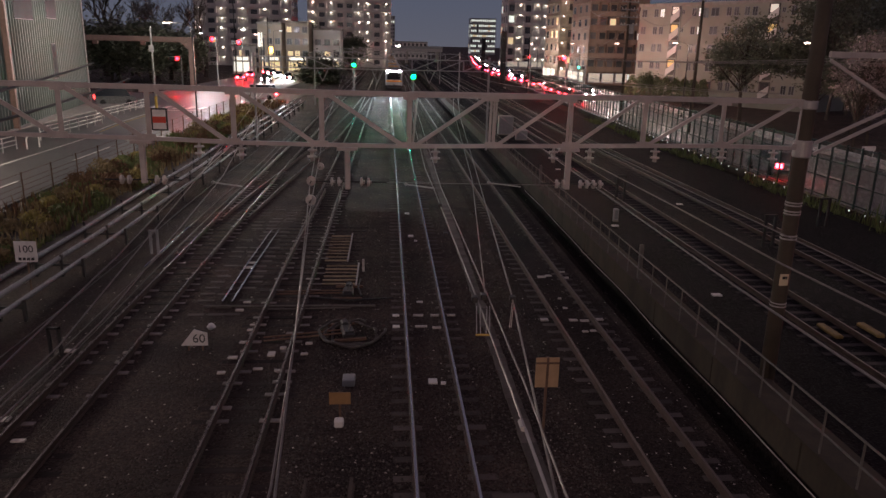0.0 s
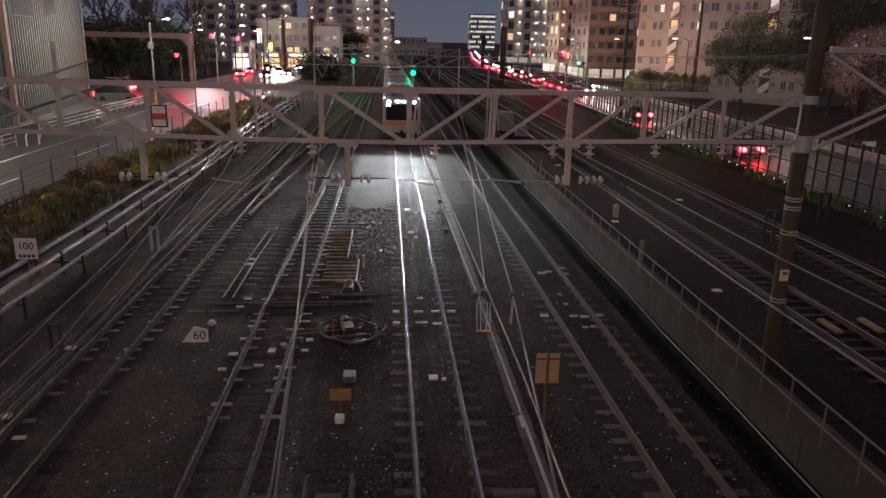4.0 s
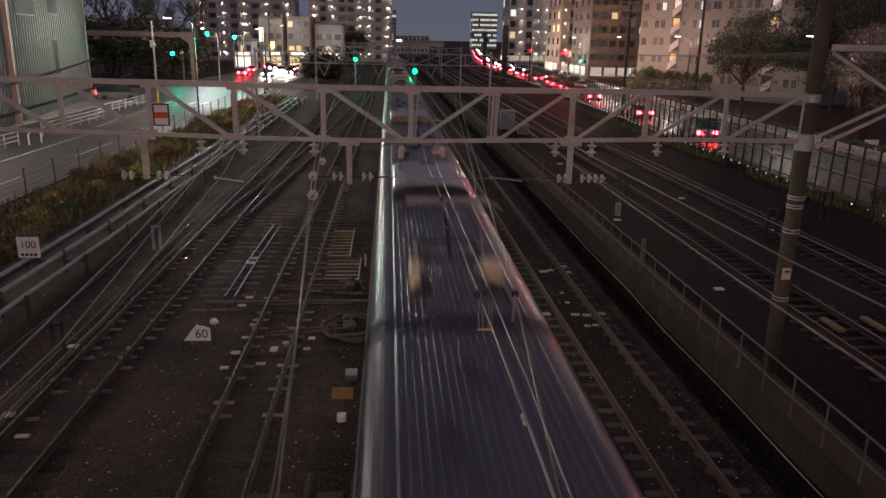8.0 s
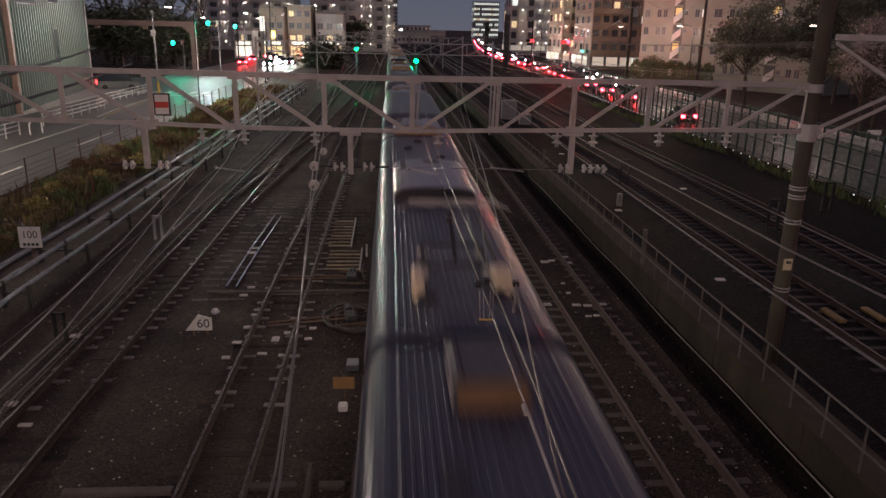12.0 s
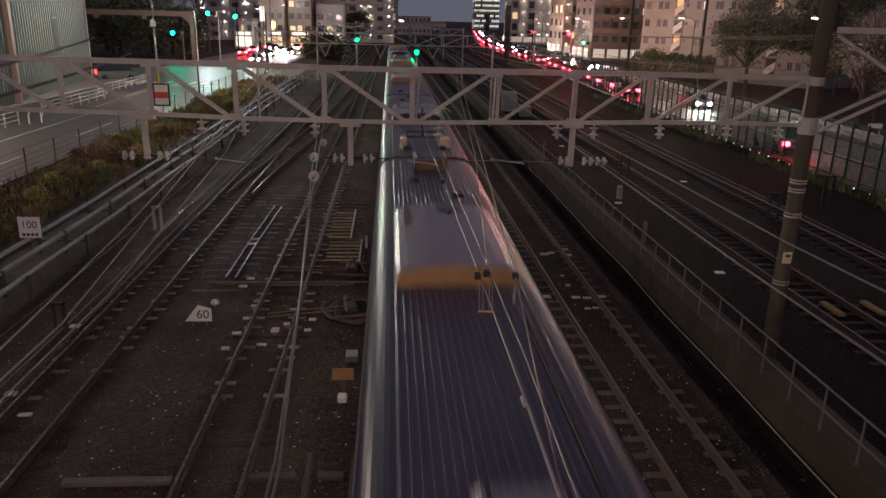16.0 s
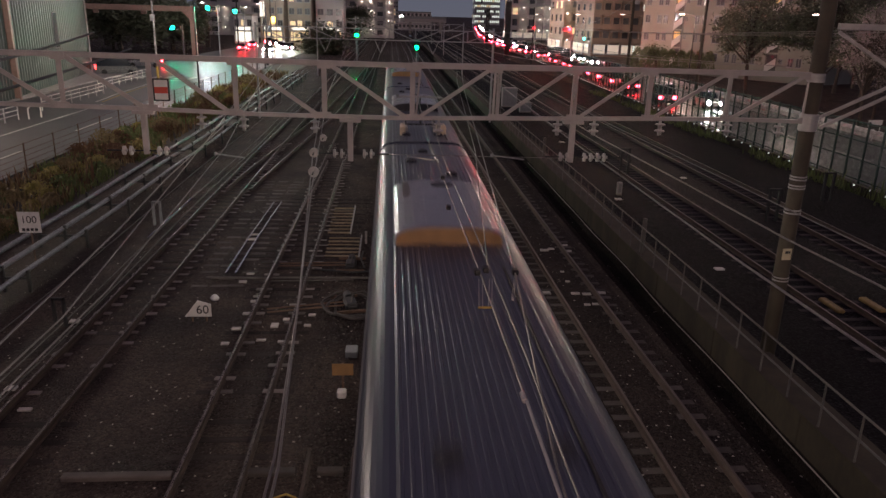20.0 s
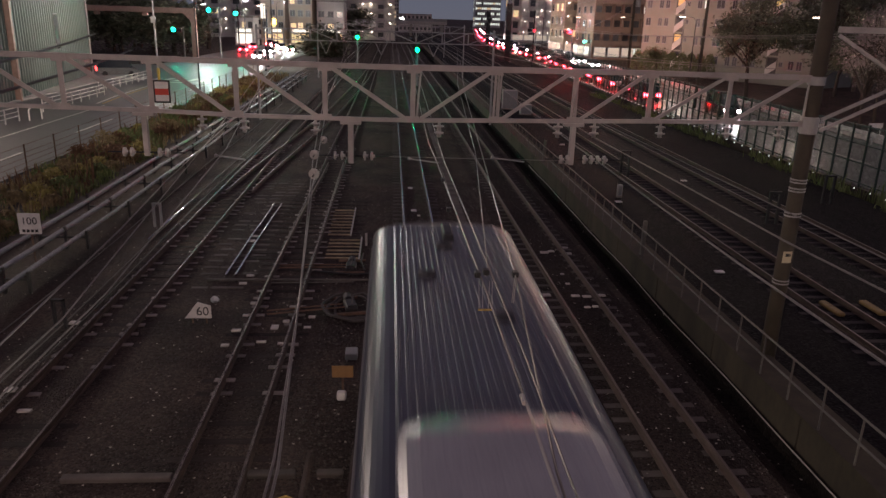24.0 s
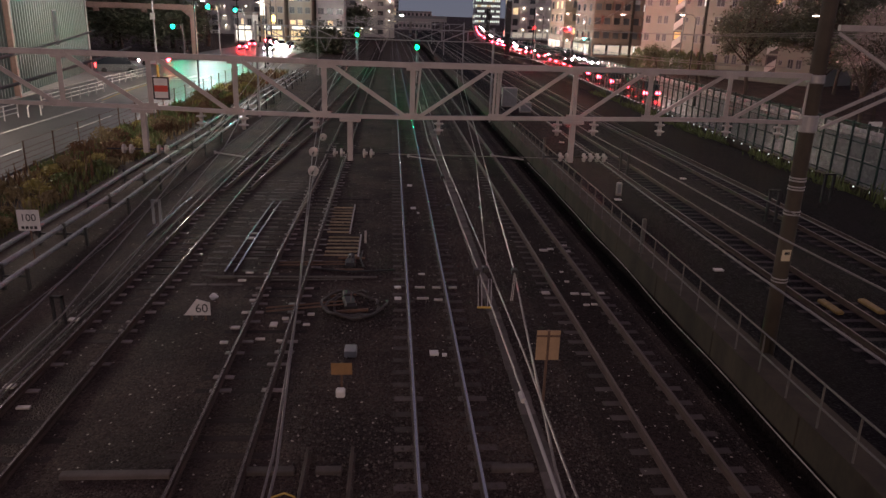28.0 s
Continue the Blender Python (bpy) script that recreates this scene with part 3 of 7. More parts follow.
TAIL_OFF = material("dim red lens", (0.12, 0.01, 0.01), 0.2, 0, 0.1, 8, 50, 0.0)
COACH_LIGHT = glow("coach window lit from inside", (1.0, 0.92, 0.80), 2.4)
CREAM = material("cream gutter paint", (0.20, 0.195, 0.19), 0.4, 0.1, 0.15, 2, 50, 0.02)
LEN = 19.5
BLUE_COVER = material("blue vinyl cover", (0.016, 0.022, 0.19), 0.5, 0, 0.25, 4, 40, 0.1)
# Caught light of roof edges and box sides, put into one pale colour.
LIT_EDGE = material("pale roof edge with caught light in it", (0.62, 0.60, 0.56), 0.3, 0.5, 0.12, 2, 40, 0.03)
PEG = material("pale resin fitting", (0.75, 0.62, 0.42), 0.5, 0, 0.1, 6, 40, 0.02)


def section(half, zs, zr, ribs, n_edge=10):
    """Roof section from one gutter to the other; ribs stand on the flat middle."""
    pts = []
    flat = half - 0.42
    for i in range(n_edge + 1):
        a = math.pi / 2 * i / n_edge
        pts.append((-flat - (half - flat) * math.cos(a), zs + (zr - zs - 0.03) * math.sin(a)))
    k = ribs
    for i in range(k):
        x = -flat + 2 * flat * (i + 0.5) / k
        crown = 0.03 * (1 - (x / half) ** 2)
        w = flat / k
        if ribs > 4:
            pts += [(x - w * 0.5, zr - 0.03 + crown), (x - w * 0.28, zr - 0.03 + crown + 0.008), (x + w * 0.28, zr - 0.03 + crown + 0.008), (x + w * 0.5, zr - 0.03 + crown)]
        else:
            pts.append((x, zr - 0.03 + crown))
    for i in range(n_edge, -1, -1):
        a = math.pi / 2 * i / n_edge
        pts.append((flat + (half - flat) * math.cos(a), zs + (zr - zs - 0.03) * math.sin(a)))
    return pts


def roof_mesh(y0, y1, half, zs, zr, ribs):
    sec = section(half, zs, zr, ribs)
    ring = lambda y: [(x, y, z) for x, z in sec] + [(half, y, zs - 0.1), (-half, y, zs - 0.1)]
    return Mesh().loft([ring(y0), ring(y1)])


def ac_unit(parent, y0, y1, w=1.06, z0=3.58, h=0.40, grilles=True, end=None, fan=0.72):
    """A rounded cover with grilles, fans and a sloping end."""
    def ring(y, s, top):
        pts = [(-w * s, y, z0)]
        for i in range(13):
            a = math.pi * (1 - i / 12)
            pts.append((w * s * math.copysign(abs(math.cos(a)) ** 0.7, math.cos(a)), y, z0 + 0.12 * top + (h - 0.12) * top * math.sin(a) ** 0.75))
        pts.append((w * s, y, z0))
        return pts
    u = part("air_conditioner", Mesh().loft([ring(y0, 0.97, 0.93), ring(y0 + 0.05, 1, 0.99), ring(y0 + 0.3, 1, 1), ring(y1 - 0.3, 1, 1), ring(y1, 0.97, 0.8)]), AC_PAINT, parent, "light grey rounded air conditioner cover", smooth=False)
    part("end_panel", Mesh().loft([[(x, y0 - 0.012, z) for x, _, z in ring(y0, 0.93, 0.9)], [(x, y0 - 0.002, z) for x, _, z in ring(y0, 0.95, 0.92)]]), end or AC_END, u, "end panel of the cover")
    if grilles:
        zt = z0 + h
        ym = y0 + (y1 - y0) * fan
        gr = Mesh()
        for i in range(9):
            gr.box(-0.84, -0.44, ym - 0.75 + i * 0.15, ym - 0.66 + i * 0.15, zt - 0.12, zt - 0.03)
        part("grille", gr, SLATS, u, "grey slatted intake grille")
        part("fan", Mesh().disc((0.08, ym + 0.25, zt - 0.02), (0, 0, 1), [(0, 0.27), (0.03, 0.27), (0.03, 0.24), (0.022, 0.0)], 20), GRILLE, u, "round dark fan opening")
    return u


def bogie(parent, y):
    b = part("bogie", Mesh().box(-0.95, -0.75, y - 1.6, y + 1.6, 0.35, 0.6, 0.03).box(0.75, 0.95, y - 1.6, y + 1.6, 0.35, 0.6, 0.03).box(-0.75, 0.75, y - 0.25, y + 0.25, 0.35, 0.7, 0.03), DARK_STEEL, parent)
    for yy in (y - 1.05, y + 1.05):
        part("wheel_set", Mesh().disc((-0.62, yy, 0.43), (1, 0, 0), [(0, 0.46), (0.03, 0.46), (0.03, 0.43), (0.12, 0.425), (0.12, 0.1), (1.12, 0.1), (1.12, 0.425), (1.21, 0.43), (1.21, 0.46), (1.24, 0.46)], 24), WHEEL, b)


def pantograph(parent, y):
    p = part("pantograph", Mesh().bar((-0.55, y - 0.6, 3.88), (-0.55, y + 0.6, 3.88), 0.06, 0.06).bar((0.55, y - 0.6, 3.88), (0.55, y + 0.6, 3.88), 0.06, 0.06).bar((-0.55, y - 0.6, 3.88), (0.55, y - 0.6, 3.88), 0.06, 0.06).bar((-0.55, y + 0.6, 3.88), (0.55, y + 0.6, 3.88), 0.06, 0.06), DARK_STEEL, parent, "single-arm current collector on insulators")
    for sx in (-0.55, 0.55):
        for yy in (y - 0.6, y + 0.6):
            part("insulator", Mesh().disc((sx, yy, 3.6), (0, 0, 1), [(0, 0.06), (0.04, 0.1), (0.07, 0.06), (0.11, 0.1), (0.14, 0.06), (0.18, 0.1), (0.21, 0.05), (0.26, 0.05)], 12), PORCELAIN, p, "pale ribbed insulator")
    part("arm", Mesh().bar((0, y - 0.4, 3.92), (0, y + 1.0, 4.35), 0.07, 0.07).bar((0, y + 1.0, 4.35), (0, y + 0.1, 4.78), 0.05, 0.05), DARK_STEEL, p)
    part("pan_head", Mesh().bar((-0.8, y, 4.8), (0.8, y, 4.8), 0.05, 0.04).bar((-0.8, y + 0.3, 4.8), (0.8, y + 0.3, 4.8), 0.05, 0.04).rod((-0.8, y, 4.8), (-1.0, y + 0.1, 4.68), 0.02).rod((0.8, y, 4.8), (1.0, y + 0.1, 4.68), 0.02), STEEL, p)
    part("shroud", Mesh().box(-0.78, -0.58, y - 1.6, y - 0.8, 3.58, 3.95, 0.05), PEG, p, "pale arrester casing")
    part("shroud", Mesh().box(0.55, 0.9, y - 1.3, y - 0.75, 3.58, 3.95, 0.06), PEG, p, "pale arrester casing")


def shell(t, half, zs, y0=0.0, y1=LEN):
    """Side walls, floor, windows and doors of a coach; y runs back from its front end."""
    part("body", Mesh().box(-half, half, y0, y1, 0.75, zs - 0.09), BODY, t, "brushed stainless steel body with coloured bands")
    for z0, z1, mt in ((1.02, 1.14, BAND), (0.86, 0.98, BAND_GREEN)):
        for sx in (-1, 1):
            part("stripe", Mesh().box(sx * half - 0.004, sx * half + 0.004, y0 + 0.05, y1 - 0.05, z0, z1), mt, t)
    for k in range(4):
        y = 2.4 + 4.9 * k
        for sx in (-1, 1):
            d = part("door", Mesh().box(sx * half - 0.006, sx * half + 0.006, y - 0.65, y + 0.65, 1.15, 2.95), BODY, t)
            part("pane", Mesh().box(sx * half - 0.01, sx * half + 0.01, y - 0.5, y + 0.5, 1.95, 2.75), COACH_LIGHT, d, "door window lit from inside")
            if k < 3:
                part("window", Mesh().box(sx * half - 0.01, sx * half + 0.01, y + 1.2, y + 3.6, 1.75, 2.75), COACH_LIGHT, t, "wide window lit from inside")
    for sx in (-1, 1):
        part("gutter", Mesh().box(sx * half - 0.03, sx * half + 0.03, y0 + 0.05, y1 - 0.05, zs - 0.13, zs - 0.03), CREAM, t, "pale rain gutter along the roof edge")
    part("underframe_box", Mesh().box(-1.2, 1.2, 6.0, 13.5, 0.3, 0.74, 0.05), DARK_STEEL, t)
    bogie(t, 2.8)
    bogie(t, 16.7)


def gangway(t, y, zr=3.5, cover=False):
    part("gangway_bellows", Mesh().box(-0.75, 0.75, y, y + 0.42, 0.9, zr - 0.15, 0.05), RUBBER, t, "black ribbed bellows")
    if cover:
        sec = section(1.40, 3.12, 3.53, 3)
        part("gangway_cover", Mesh().loft([[(x, yy, z) for x, z in sec] for yy in (y, y + 0.44)], closed=False), BLUE_COVER, t, "blue vinyl cover over the joint")


def roof_bits(t, seed):
    rnd = random.Random(seed)
    for x, y in ((-0.55, 1.3), (0.6, 1.4), (-0.5, 16.4), (0.55, 14.6), (-0.1, 18.0)):
        part("roof_vent", Mesh().disc((x, y, 3.6), (0, 0, 1), [(0, 0.16), (0.08, 0.15), (0.12, 0.08), (0.12, 0.0)], 12), GRILLE, t, "small dark roof vent")
    part("roof_conduit", Mesh().path([(0.85, 0.5, 3.62), (0.85, 7.0, 3.62)], 0.025), DARK_STEEL, t)


def beam_tube_mesh(sx):
    """An open tube added round the lamp to narrow its beam and throw it ahead."""
    q = Vector((0, -1, -0.12)).to_track_quat("Z", "Y")
    c = Vector((sx * 0.98, -0.39, 3.19))
    ring = lambda h, r: [c + q @ Vector((r * math.cos(math.pi * i / 8), r * math.sin(math.pi * i / 8), h)) for i in range(16)]
    m = Mesh()
    m.loft([ring(0, 0.108), ring(0.27, 0.108), ring(0.27, 0.12), ring(0, 0.12)], caps=False)
    return m


def face(t, front=True):
    """The driver's end: sloped mask, lamps, sign, band, skirt."""
    def ring(y, hw, z0, z1, r=0.25):
        return [(-hw, y, z0), (hw, y, z0), (hw, y, z1 - r), (hw - r * 0.35, y, z1 - r * 0.25), (hw - r * 1.4, y, z1), (-hw + r * 1.4, y, z1), (-hw + r * 0.35, y, z1 - r * 0.25), (-hw, y, z1 - r)]
    part("cab_front", Mesh().loft([ring(0, 1.46, 0.8, 3.56), ring(-0.28, 1.43, 0.8, 3.50), ring(-0.36, 1.36, 0.85, 3.42)]), CREAM if not front else BODY, t, "silver moulded cab front")
    part("windscreen", Mesh().box(-1.22, 1.22, -0.385, -0.35, 1.75, 2.98, 0.015), MASK, t, "black glass windscreen mask")
    part("front_band", Mesh().box(-1.38, 1.38, -0.395, -0.34, 1.35, 1.66, 0.015), BAND, t, "broad orange band")
    part("skirt", Mesh().box(-1.3, 1.3, -0.3, 0.4, 0.18, 0.8, 0.05), DARK_STEEL, t, "dark grey skirt")
    part("coupler", Mesh().box(-0.12, 0.12, -0.75, -0.3, 0.75, 1.0, 0.03), DARK_STEEL, t)
    part("wiper", Mesh().bar((0.4, -0.4, 1.8), (0.1, -0.4, 2.5), 0.02, 0.03), BLACK, t)
    if front:
        sign = part("destination_sign", Mesh().box(-0.52, 0.52, -0.395, -0.36, 3.06, 3.30), BLACK, t, "lit diode destination sign")
        x = -0.48
        rnd = random.Random(5)
        while x < 0.42:
            w = rnd.uniform(0.05, 0.12)
            part("lit_bar", Mesh().box(x, x + w, -0.402, -0.394, 3.10, 3.27), LED_WHITE if x < 0.02 or rnd.random() < 0.45 else LED_CYAN, sign)
            x += w + 0.015
        for sx in (-1, 1):
            h = part("headlight", Mesh().box(sx * 0.98 - 0.17, sx * 0.98 + 0.17, -0.39, -0.36, 3.08, 3.30, 0.02), BLACK, t)
            part("lens", Mesh().disc((sx * 0.98, -0.392, 3.19), (0, -1, -0.12), [(0, 0.105), (0.008, 0.1), (0.01, 0.0)], 16), HEADLIGHT, h, "lit white headlamp")
            part("hood", beam_tube_mesh(sx), BEAM_BLACK, h, "added black tube that narrows the beam")
        plate = part("running_number", Mesh().box(-1.2, -0.85, -0.4, -0.385, 2.82, 3.0), BLACK, t, "lit running number panel")
        for i in range(4):
            part("lit_bar", Mesh().box(-1.18 + 0.085 * i, -1.12 + 0.085 * i, -0.405, -0.4, 2.84, 2.98), LED_WHITE, plate)
    else:
        for sx in (-1, 1):
            part("tail_light", Mesh().box(sx * 0.98 - 0.17, sx * 0.98 + 0.17, -0.39, -0.36, 3.08, 3.30, 0.02), TAIL_OFF, t)


def car(kind, seed):
    bilevel = kind == "bilevel"
    words = {"lead": "stainless commuter train car with a driver's cab and lit lamps", "tail": "rear stainless train car with a driver's cab", "panto": "stainless train car with a pantograph on its ribbed roof", "double": "stainless train car with two pantographs on its roof",
             "box": "stainless train car with boxes on its ribbed roof", "plain": "stainless commuter train car with a grey ribbed roof", "fore": "stainless train car with its cooler set forward", "blue": "stainless train car behind a blue joint cover", "bilevel": "double-deck train car with a high ribbed roof"}[kind]
    t = thing("train_car", words, "train car", (TRAIN_X, 0, 0), group="cars of the commuter train")
    half = 1.475
    zs = 3.20
    shell(t, half, zs)
    if bilevel:
        part("roof", roof_mesh(4.2, LEN - 4.2, half, 3.45, 4.05, 22), ROOF, t, "high ribbed grey roof")
        for a, b in ((3.35, 4.2), (LEN - 3.35, LEN - 4.2)):
            cap = Mesh()
            rings = []
            for k in range(5):
                u = k / 4
                v = math.sin(u * math.pi / 2)
                rings.append([(x, a + (b - a) * u, z) for x, z in section(half, 3.20 + 0.25 * v, 3.60 + 0.45 * v, 22)])
            cap.loft(rings, closed=False)
            part("roof_cap", cap, ROOF_SMOOTH, t, "rounded end of the high roof", smooth=True)
        part("upper_wall", Mesh().box(-half, half, 3.7, LEN - 3.7, 3.1, 3.36), BODY, t)
        for a, b in ((0, 3.6), (LEN - 3.6, LEN)):
            part("end_roof", roof_mesh(a, b, half, zs, 3.6, 3), ROOF_SMOOTH, t)
        ac_unit(t, 0.25, 3.25, 1.0, 3.56, 0.42)
        ac_unit(t, LEN - 3.25, LEN - 0.25, 1.0, 3.56, 0.42)
    else:
        part("roof", roof_mesh(0, LEN, half, zs, 3.62, 20), ROOF, t, "grey roof with pressed ribs")
        # Pantograph cars: the end panel's shadow is put into a dark colour.
        ac_unit(t, *{"tail": (7.4, 11.4), "fore": (7.2, 11.5), "double": (8.9, 13.1)}.get(kind, (8.3, 12.6)), end=GRILLE if kind in ("panto", "double") else None, fan=0.40 if kind == "tail" else 0.76)
        roof_bits(t, seed)
    if kind in ("panto", "double"):
        pantograph(t, 2.9)
    if kind == "double":
        pantograph(t, 17.2)
    if kind in ("lead", "blue"):
        for x in (-0.7, 0.5):
            part("roof_peg", Mesh().disc((x, 16.3, 3.6), (0, 0, 1), [(0, 0.07), (0.10, 0.06), (0.20, 0.06), (0.26, 0.02)], 10), PEG, t, "small pale resin peg")
    if bilevel:
        for sx in (-1, 1):
            part("shoulder_strip", Mesh().box(min(sx * (half - 0.10), sx * (half + 0.035)), max(sx * (half - 0.10), sx * (half + 0.035)), 4.2, LEN - 4.2, 3.36, 3.47, 0.02), LIT_EDGE, t, "pale strip along the roof shoulder, reflections in its colour")
    if kind == "box":
        for y in (1.7, 18.35):
            bx = part("roof_box", Mesh().box(-0.42, 0.50, y - 0.55, y + 0.65, 3.6, 3.99, 0.06), AC_PAINT if y < 9 else ROOF_SMOOTH, t, "light grey roof equipment box" if y < 9 else "dark grey roof equipment box")
            # West light painted on: this side alone is pale.
            part("side_panel", Mesh().box(-0.434, -0.422, y - 0.5, y + 0.6, 3.63, 3.93), LIT_EDGE, bx, "side panel, pale from west light in its colour")
            part("roof_box_end", Mesh().box(-0.37, 0.45, y - 0.564, y - 0.552, 3.63, 3.95), BOX_END, bx, "brown end panel")
            for x in (-0.3, 0.38):
                part("strap", Mesh().box(x - 0.02, x + 0.02, y - 0.5, y + 0.6, 3.991, 4.003), GRILLE, bx)
    if kind == "lead":
        face(t, True)
    else:
        gangway(t, -0.46, cover=kind == "blue")
    if kind == "tail":
        end = part("rear_cab", Mesh().box(-1.4, 1.4, LEN, LEN + 0.3, 0.8, 3.38, 0.12), CREAM, t, "rear cab end")
        part("rear_rim", Mesh().path([(1.44 * math.cos(math.pi * i / 16), LEN + 0.22, 3.18 + 0.40 * math.sin(math.pi * i / 16) ** 0.6) for i in range(17)], 0.055, 8), CREAM, t, "rounded rim over the rear end", smooth=True)
        part("antenna", Mesh().box(-0.1, 0.1, LEN - 1.2, LEN - 0.5, 3.6, 3.8, 0.03), GRILLE, t, "small roof antenna")
    return t


KINDS = ["lead", "plain", "double", "fore", "blue", "box", "panto", "bilevel", "bilevel", "box", "panto", "plain", "plain", "panto", "tail"]
built = {}
CARS = []
for i, k in enumerate(KINDS):
    if k in built:
        CARS.append(copy_thing(built[k], pose(TRAIN_X, 0, 0)))
    else:
        built[k] = car(k, i)
        CARS.append(built[k])

# where the front end of the train stands at each second
NOSE = [(0.0, 131.0), (1.0, 114.7), (2.0, 97.2), (2.5, 87.9), (3.5, 67.6), (4.5, 48.0), (5.5, 28.0), (6.0, 16.9), (6.54, 4.3), (7.41, -15.9), (8.30, -36.1), (9.23, -55.9),
        (10.22, -75.95), (11.24, -95.9), (12.30, -115.9), (13.42, -135.6), (14.62, -155.6), (15.90, -175.6), (17.20, -195.6), (18.57, -215.6), (20.04, -235.6), (21.56, -255.6), (23.14, -275.6), (24.0, -284.9), (25.0, -295.2), (26.5, -310.0), (28.0, -324.5)]

# ---- roads, pavements and fences ----
DRIVES = []
LINE = material("worn white road paint", (0.62, 0.60, 0.56), 0.7, 0, 0.3, 3, 30, 0.1)
KERB = material("kerb concrete", (0.34, 0.32, 0.30), 0.8, 0, 0.25, 2, 30, 0.2)
EARTH = material("dry earth and litter", (0.055, 0.047, 0.033), 0.9, 0, 0.4, 1.5, 20, 0.5)
CORRUGATED = material("grey-green coated sheet", (0.16, 0.205, 0.18), 0.5, 0.1, 0.18, 0.6, 12, 0.06)
GREEN_PAINT = material("dark green paint", (0.02, 0.042, 0.034), 0.5, 0.1, 0.2, 4, 40, 0.05)
GREY_PAINT = material("grey paint", (0.28, 0.28, 0.28), 0.5, 0.2, 0.2, 4, 40, 0.05)
BROWN_STEEL = material("brown painted steel", (0.30, 0.19, 0.15), 0.55, 0.1, 0.2, 3, 40, 0.05)
ROAD_Z = 0.0
ROAD_R = [(-100, 28.0), (45, 29.2), (100, 31.2), (140, 33.0), (220, 33.4), (265, 36.5), (330, 42), (425, 52), (700, 80)]   # centre of the road beside the line


def strip(name, label, knots, a, b, y0, y1, z, mt, step=8.0, thick=0.12):
    prof = [(a, -thick), (b, -thick), (b, 0), (a, 0)]
    pts = [(smooth_x(knots, y0 + (y1 - y0) * i / max(2, int((y1 - y0) / step)), 8), y0 + (y1 - y0) * i / max(2, int((y1 - y0) / step)), z) for i in range(max(2, int((y1 - y0) / step)) + 1)]
    return solid(name, Mesh().sweep(prof, pts), mt, label, name.split("_")[0], kind="structure")


ROAD_L = [(-100, -26.2), (90, -26.2), (140, -26.0), (220, -22.5), (420, -26)]
strip("road_west", "asphalt road with worn white lines beside the tracks", ROAD_L, -8.0, 8.4, -60, 400, ROAD_Z, ASPHALT, thick=0.3)
strip("road_cross", "asphalt side street at the junction", [(88, 0), (112, 0)], -160, -33.5, 88, 112, ROAD_Z - 0.005, ASPHALT, thick=0.3)
strip("road_east", "asphalt road behind the green fence", ROAD_R, -5.6, 5.2, -60, 690, ROAD_Z, ASPHALT, thick=0.3)
strip("pavement_west", "raised concrete pavement along the road", [(0, -31.5), (90, -33.5)], -2.5, 2.0, 10, 90, ROAD_Z + 0.14, KERB, thick=0.4)
strip("pavement_east", "raised concrete pavement in front of the houses", ROAD_R, 5.2, 8.2, -40, 300, ROAD_Z + 0.14, KERB, thick=0.4)
strip("verge_west", "strip of dry earth beside the road", [(0, -16)], -1.75, 3.2, -40, 200, -0.08, EARTH, thick=0.3)
lines = thing("road_marking", "worn white lines on the asphalt", "road marking", kind="structure")
part("edge_line", Mesh().box(-23.75, -23.6, 24, 63, ROAD_Z + 0.002, ROAD_Z + 0.006), LINE, lines)
part("edge_line", Mesh().sweep([(-0.08, 0.002), (0.08, 0.002), (0.08, 0.006), (-0.08, 0.006)], [(-24.2, 64, ROAD_Z), (-24.7, 70, ROAD_Z), (-25.0, 82, ROAD_Z)]), YELLOW, lines, "yellow no-stopping line")
part("edge_line", Mesh().sweep([(-0.08, 0.002), (0.08, 0.002), (0.08, 0.006), (-0.08, 0.006)], [(-24.7, 64, ROAD_Z), (-25.2, 70, ROAD_Z), (-25.5, 82, ROAD_Z)]), LINE, lines)
for k in range(5):
    y = 21.0 + k * 13.75
    part("dash", Mesh().box(-20.3, -20.14, y, y + 6.5, ROAD_Z + 0.002, ROAD_Z + 0.006), LINE, lines)
for k in range(12):
    y = 34 + k * 8.0
    part("dash", Mesh().box(smooth_x(ROAD_R, y) - 0.07, smooth_x(ROAD_R, y) + 0.07, y, y + 4.5, ROAD_Z + 0.002, ROAD_Z + 0.006), LINE, lines)
for k in range(9):
    part("crossing_bar", Mesh().box(-33 + 1.4 * k, -32.4 + 1.4 * k, 86.5, 90.0, ROAD_Z + 0.002, ROAD_Z + 0.006), LINE, lines)
part("stop_line", Mesh().box(-26.0, -19.6, 84.5, 85.0, ROAD_Z + 0.002, ROAD_Z + 0.006), LINE, lines)

# white tubular guard fence on the far kerb of the west road
def guard_fence(y0, y1, x, count):
    t = thing("guard_fence", "white tubular steel guard fence along the kerb", "fence", group="guard fences")
    for z in (0.35, 0.65, 0.95):
        part("rail", Mesh().rod((x, y0, z), (x, y1, z), 0.035), WHITE, t)
    for i in range(count + 1):
        y = y0 + (y1 - y0) * i / count
        part("post", Mesh().rod((x, y, 0.0), (x, y, 1.0), 0.045), WHITE, t)

guard_fence(38.0, 53.2, -25.9, 8)
guard_fence(58.0, 70.5, -26.4, 7)
guard_fence(73.0, 88.0, -27.8, 8)
solid("bollard", Mesh().path([(-25.3, 53.4, -0.1), (-25.3, 53.4, 0.7), (-25.2, 53.7, 0.95), (-25.0, 54.1, 0.95), (-24.9, 54.4, 0.7), (-24.9, 54.4, -0.1)], 0.05, 8), WHITE, "white arched steel bollard at the kerb", "bollard")
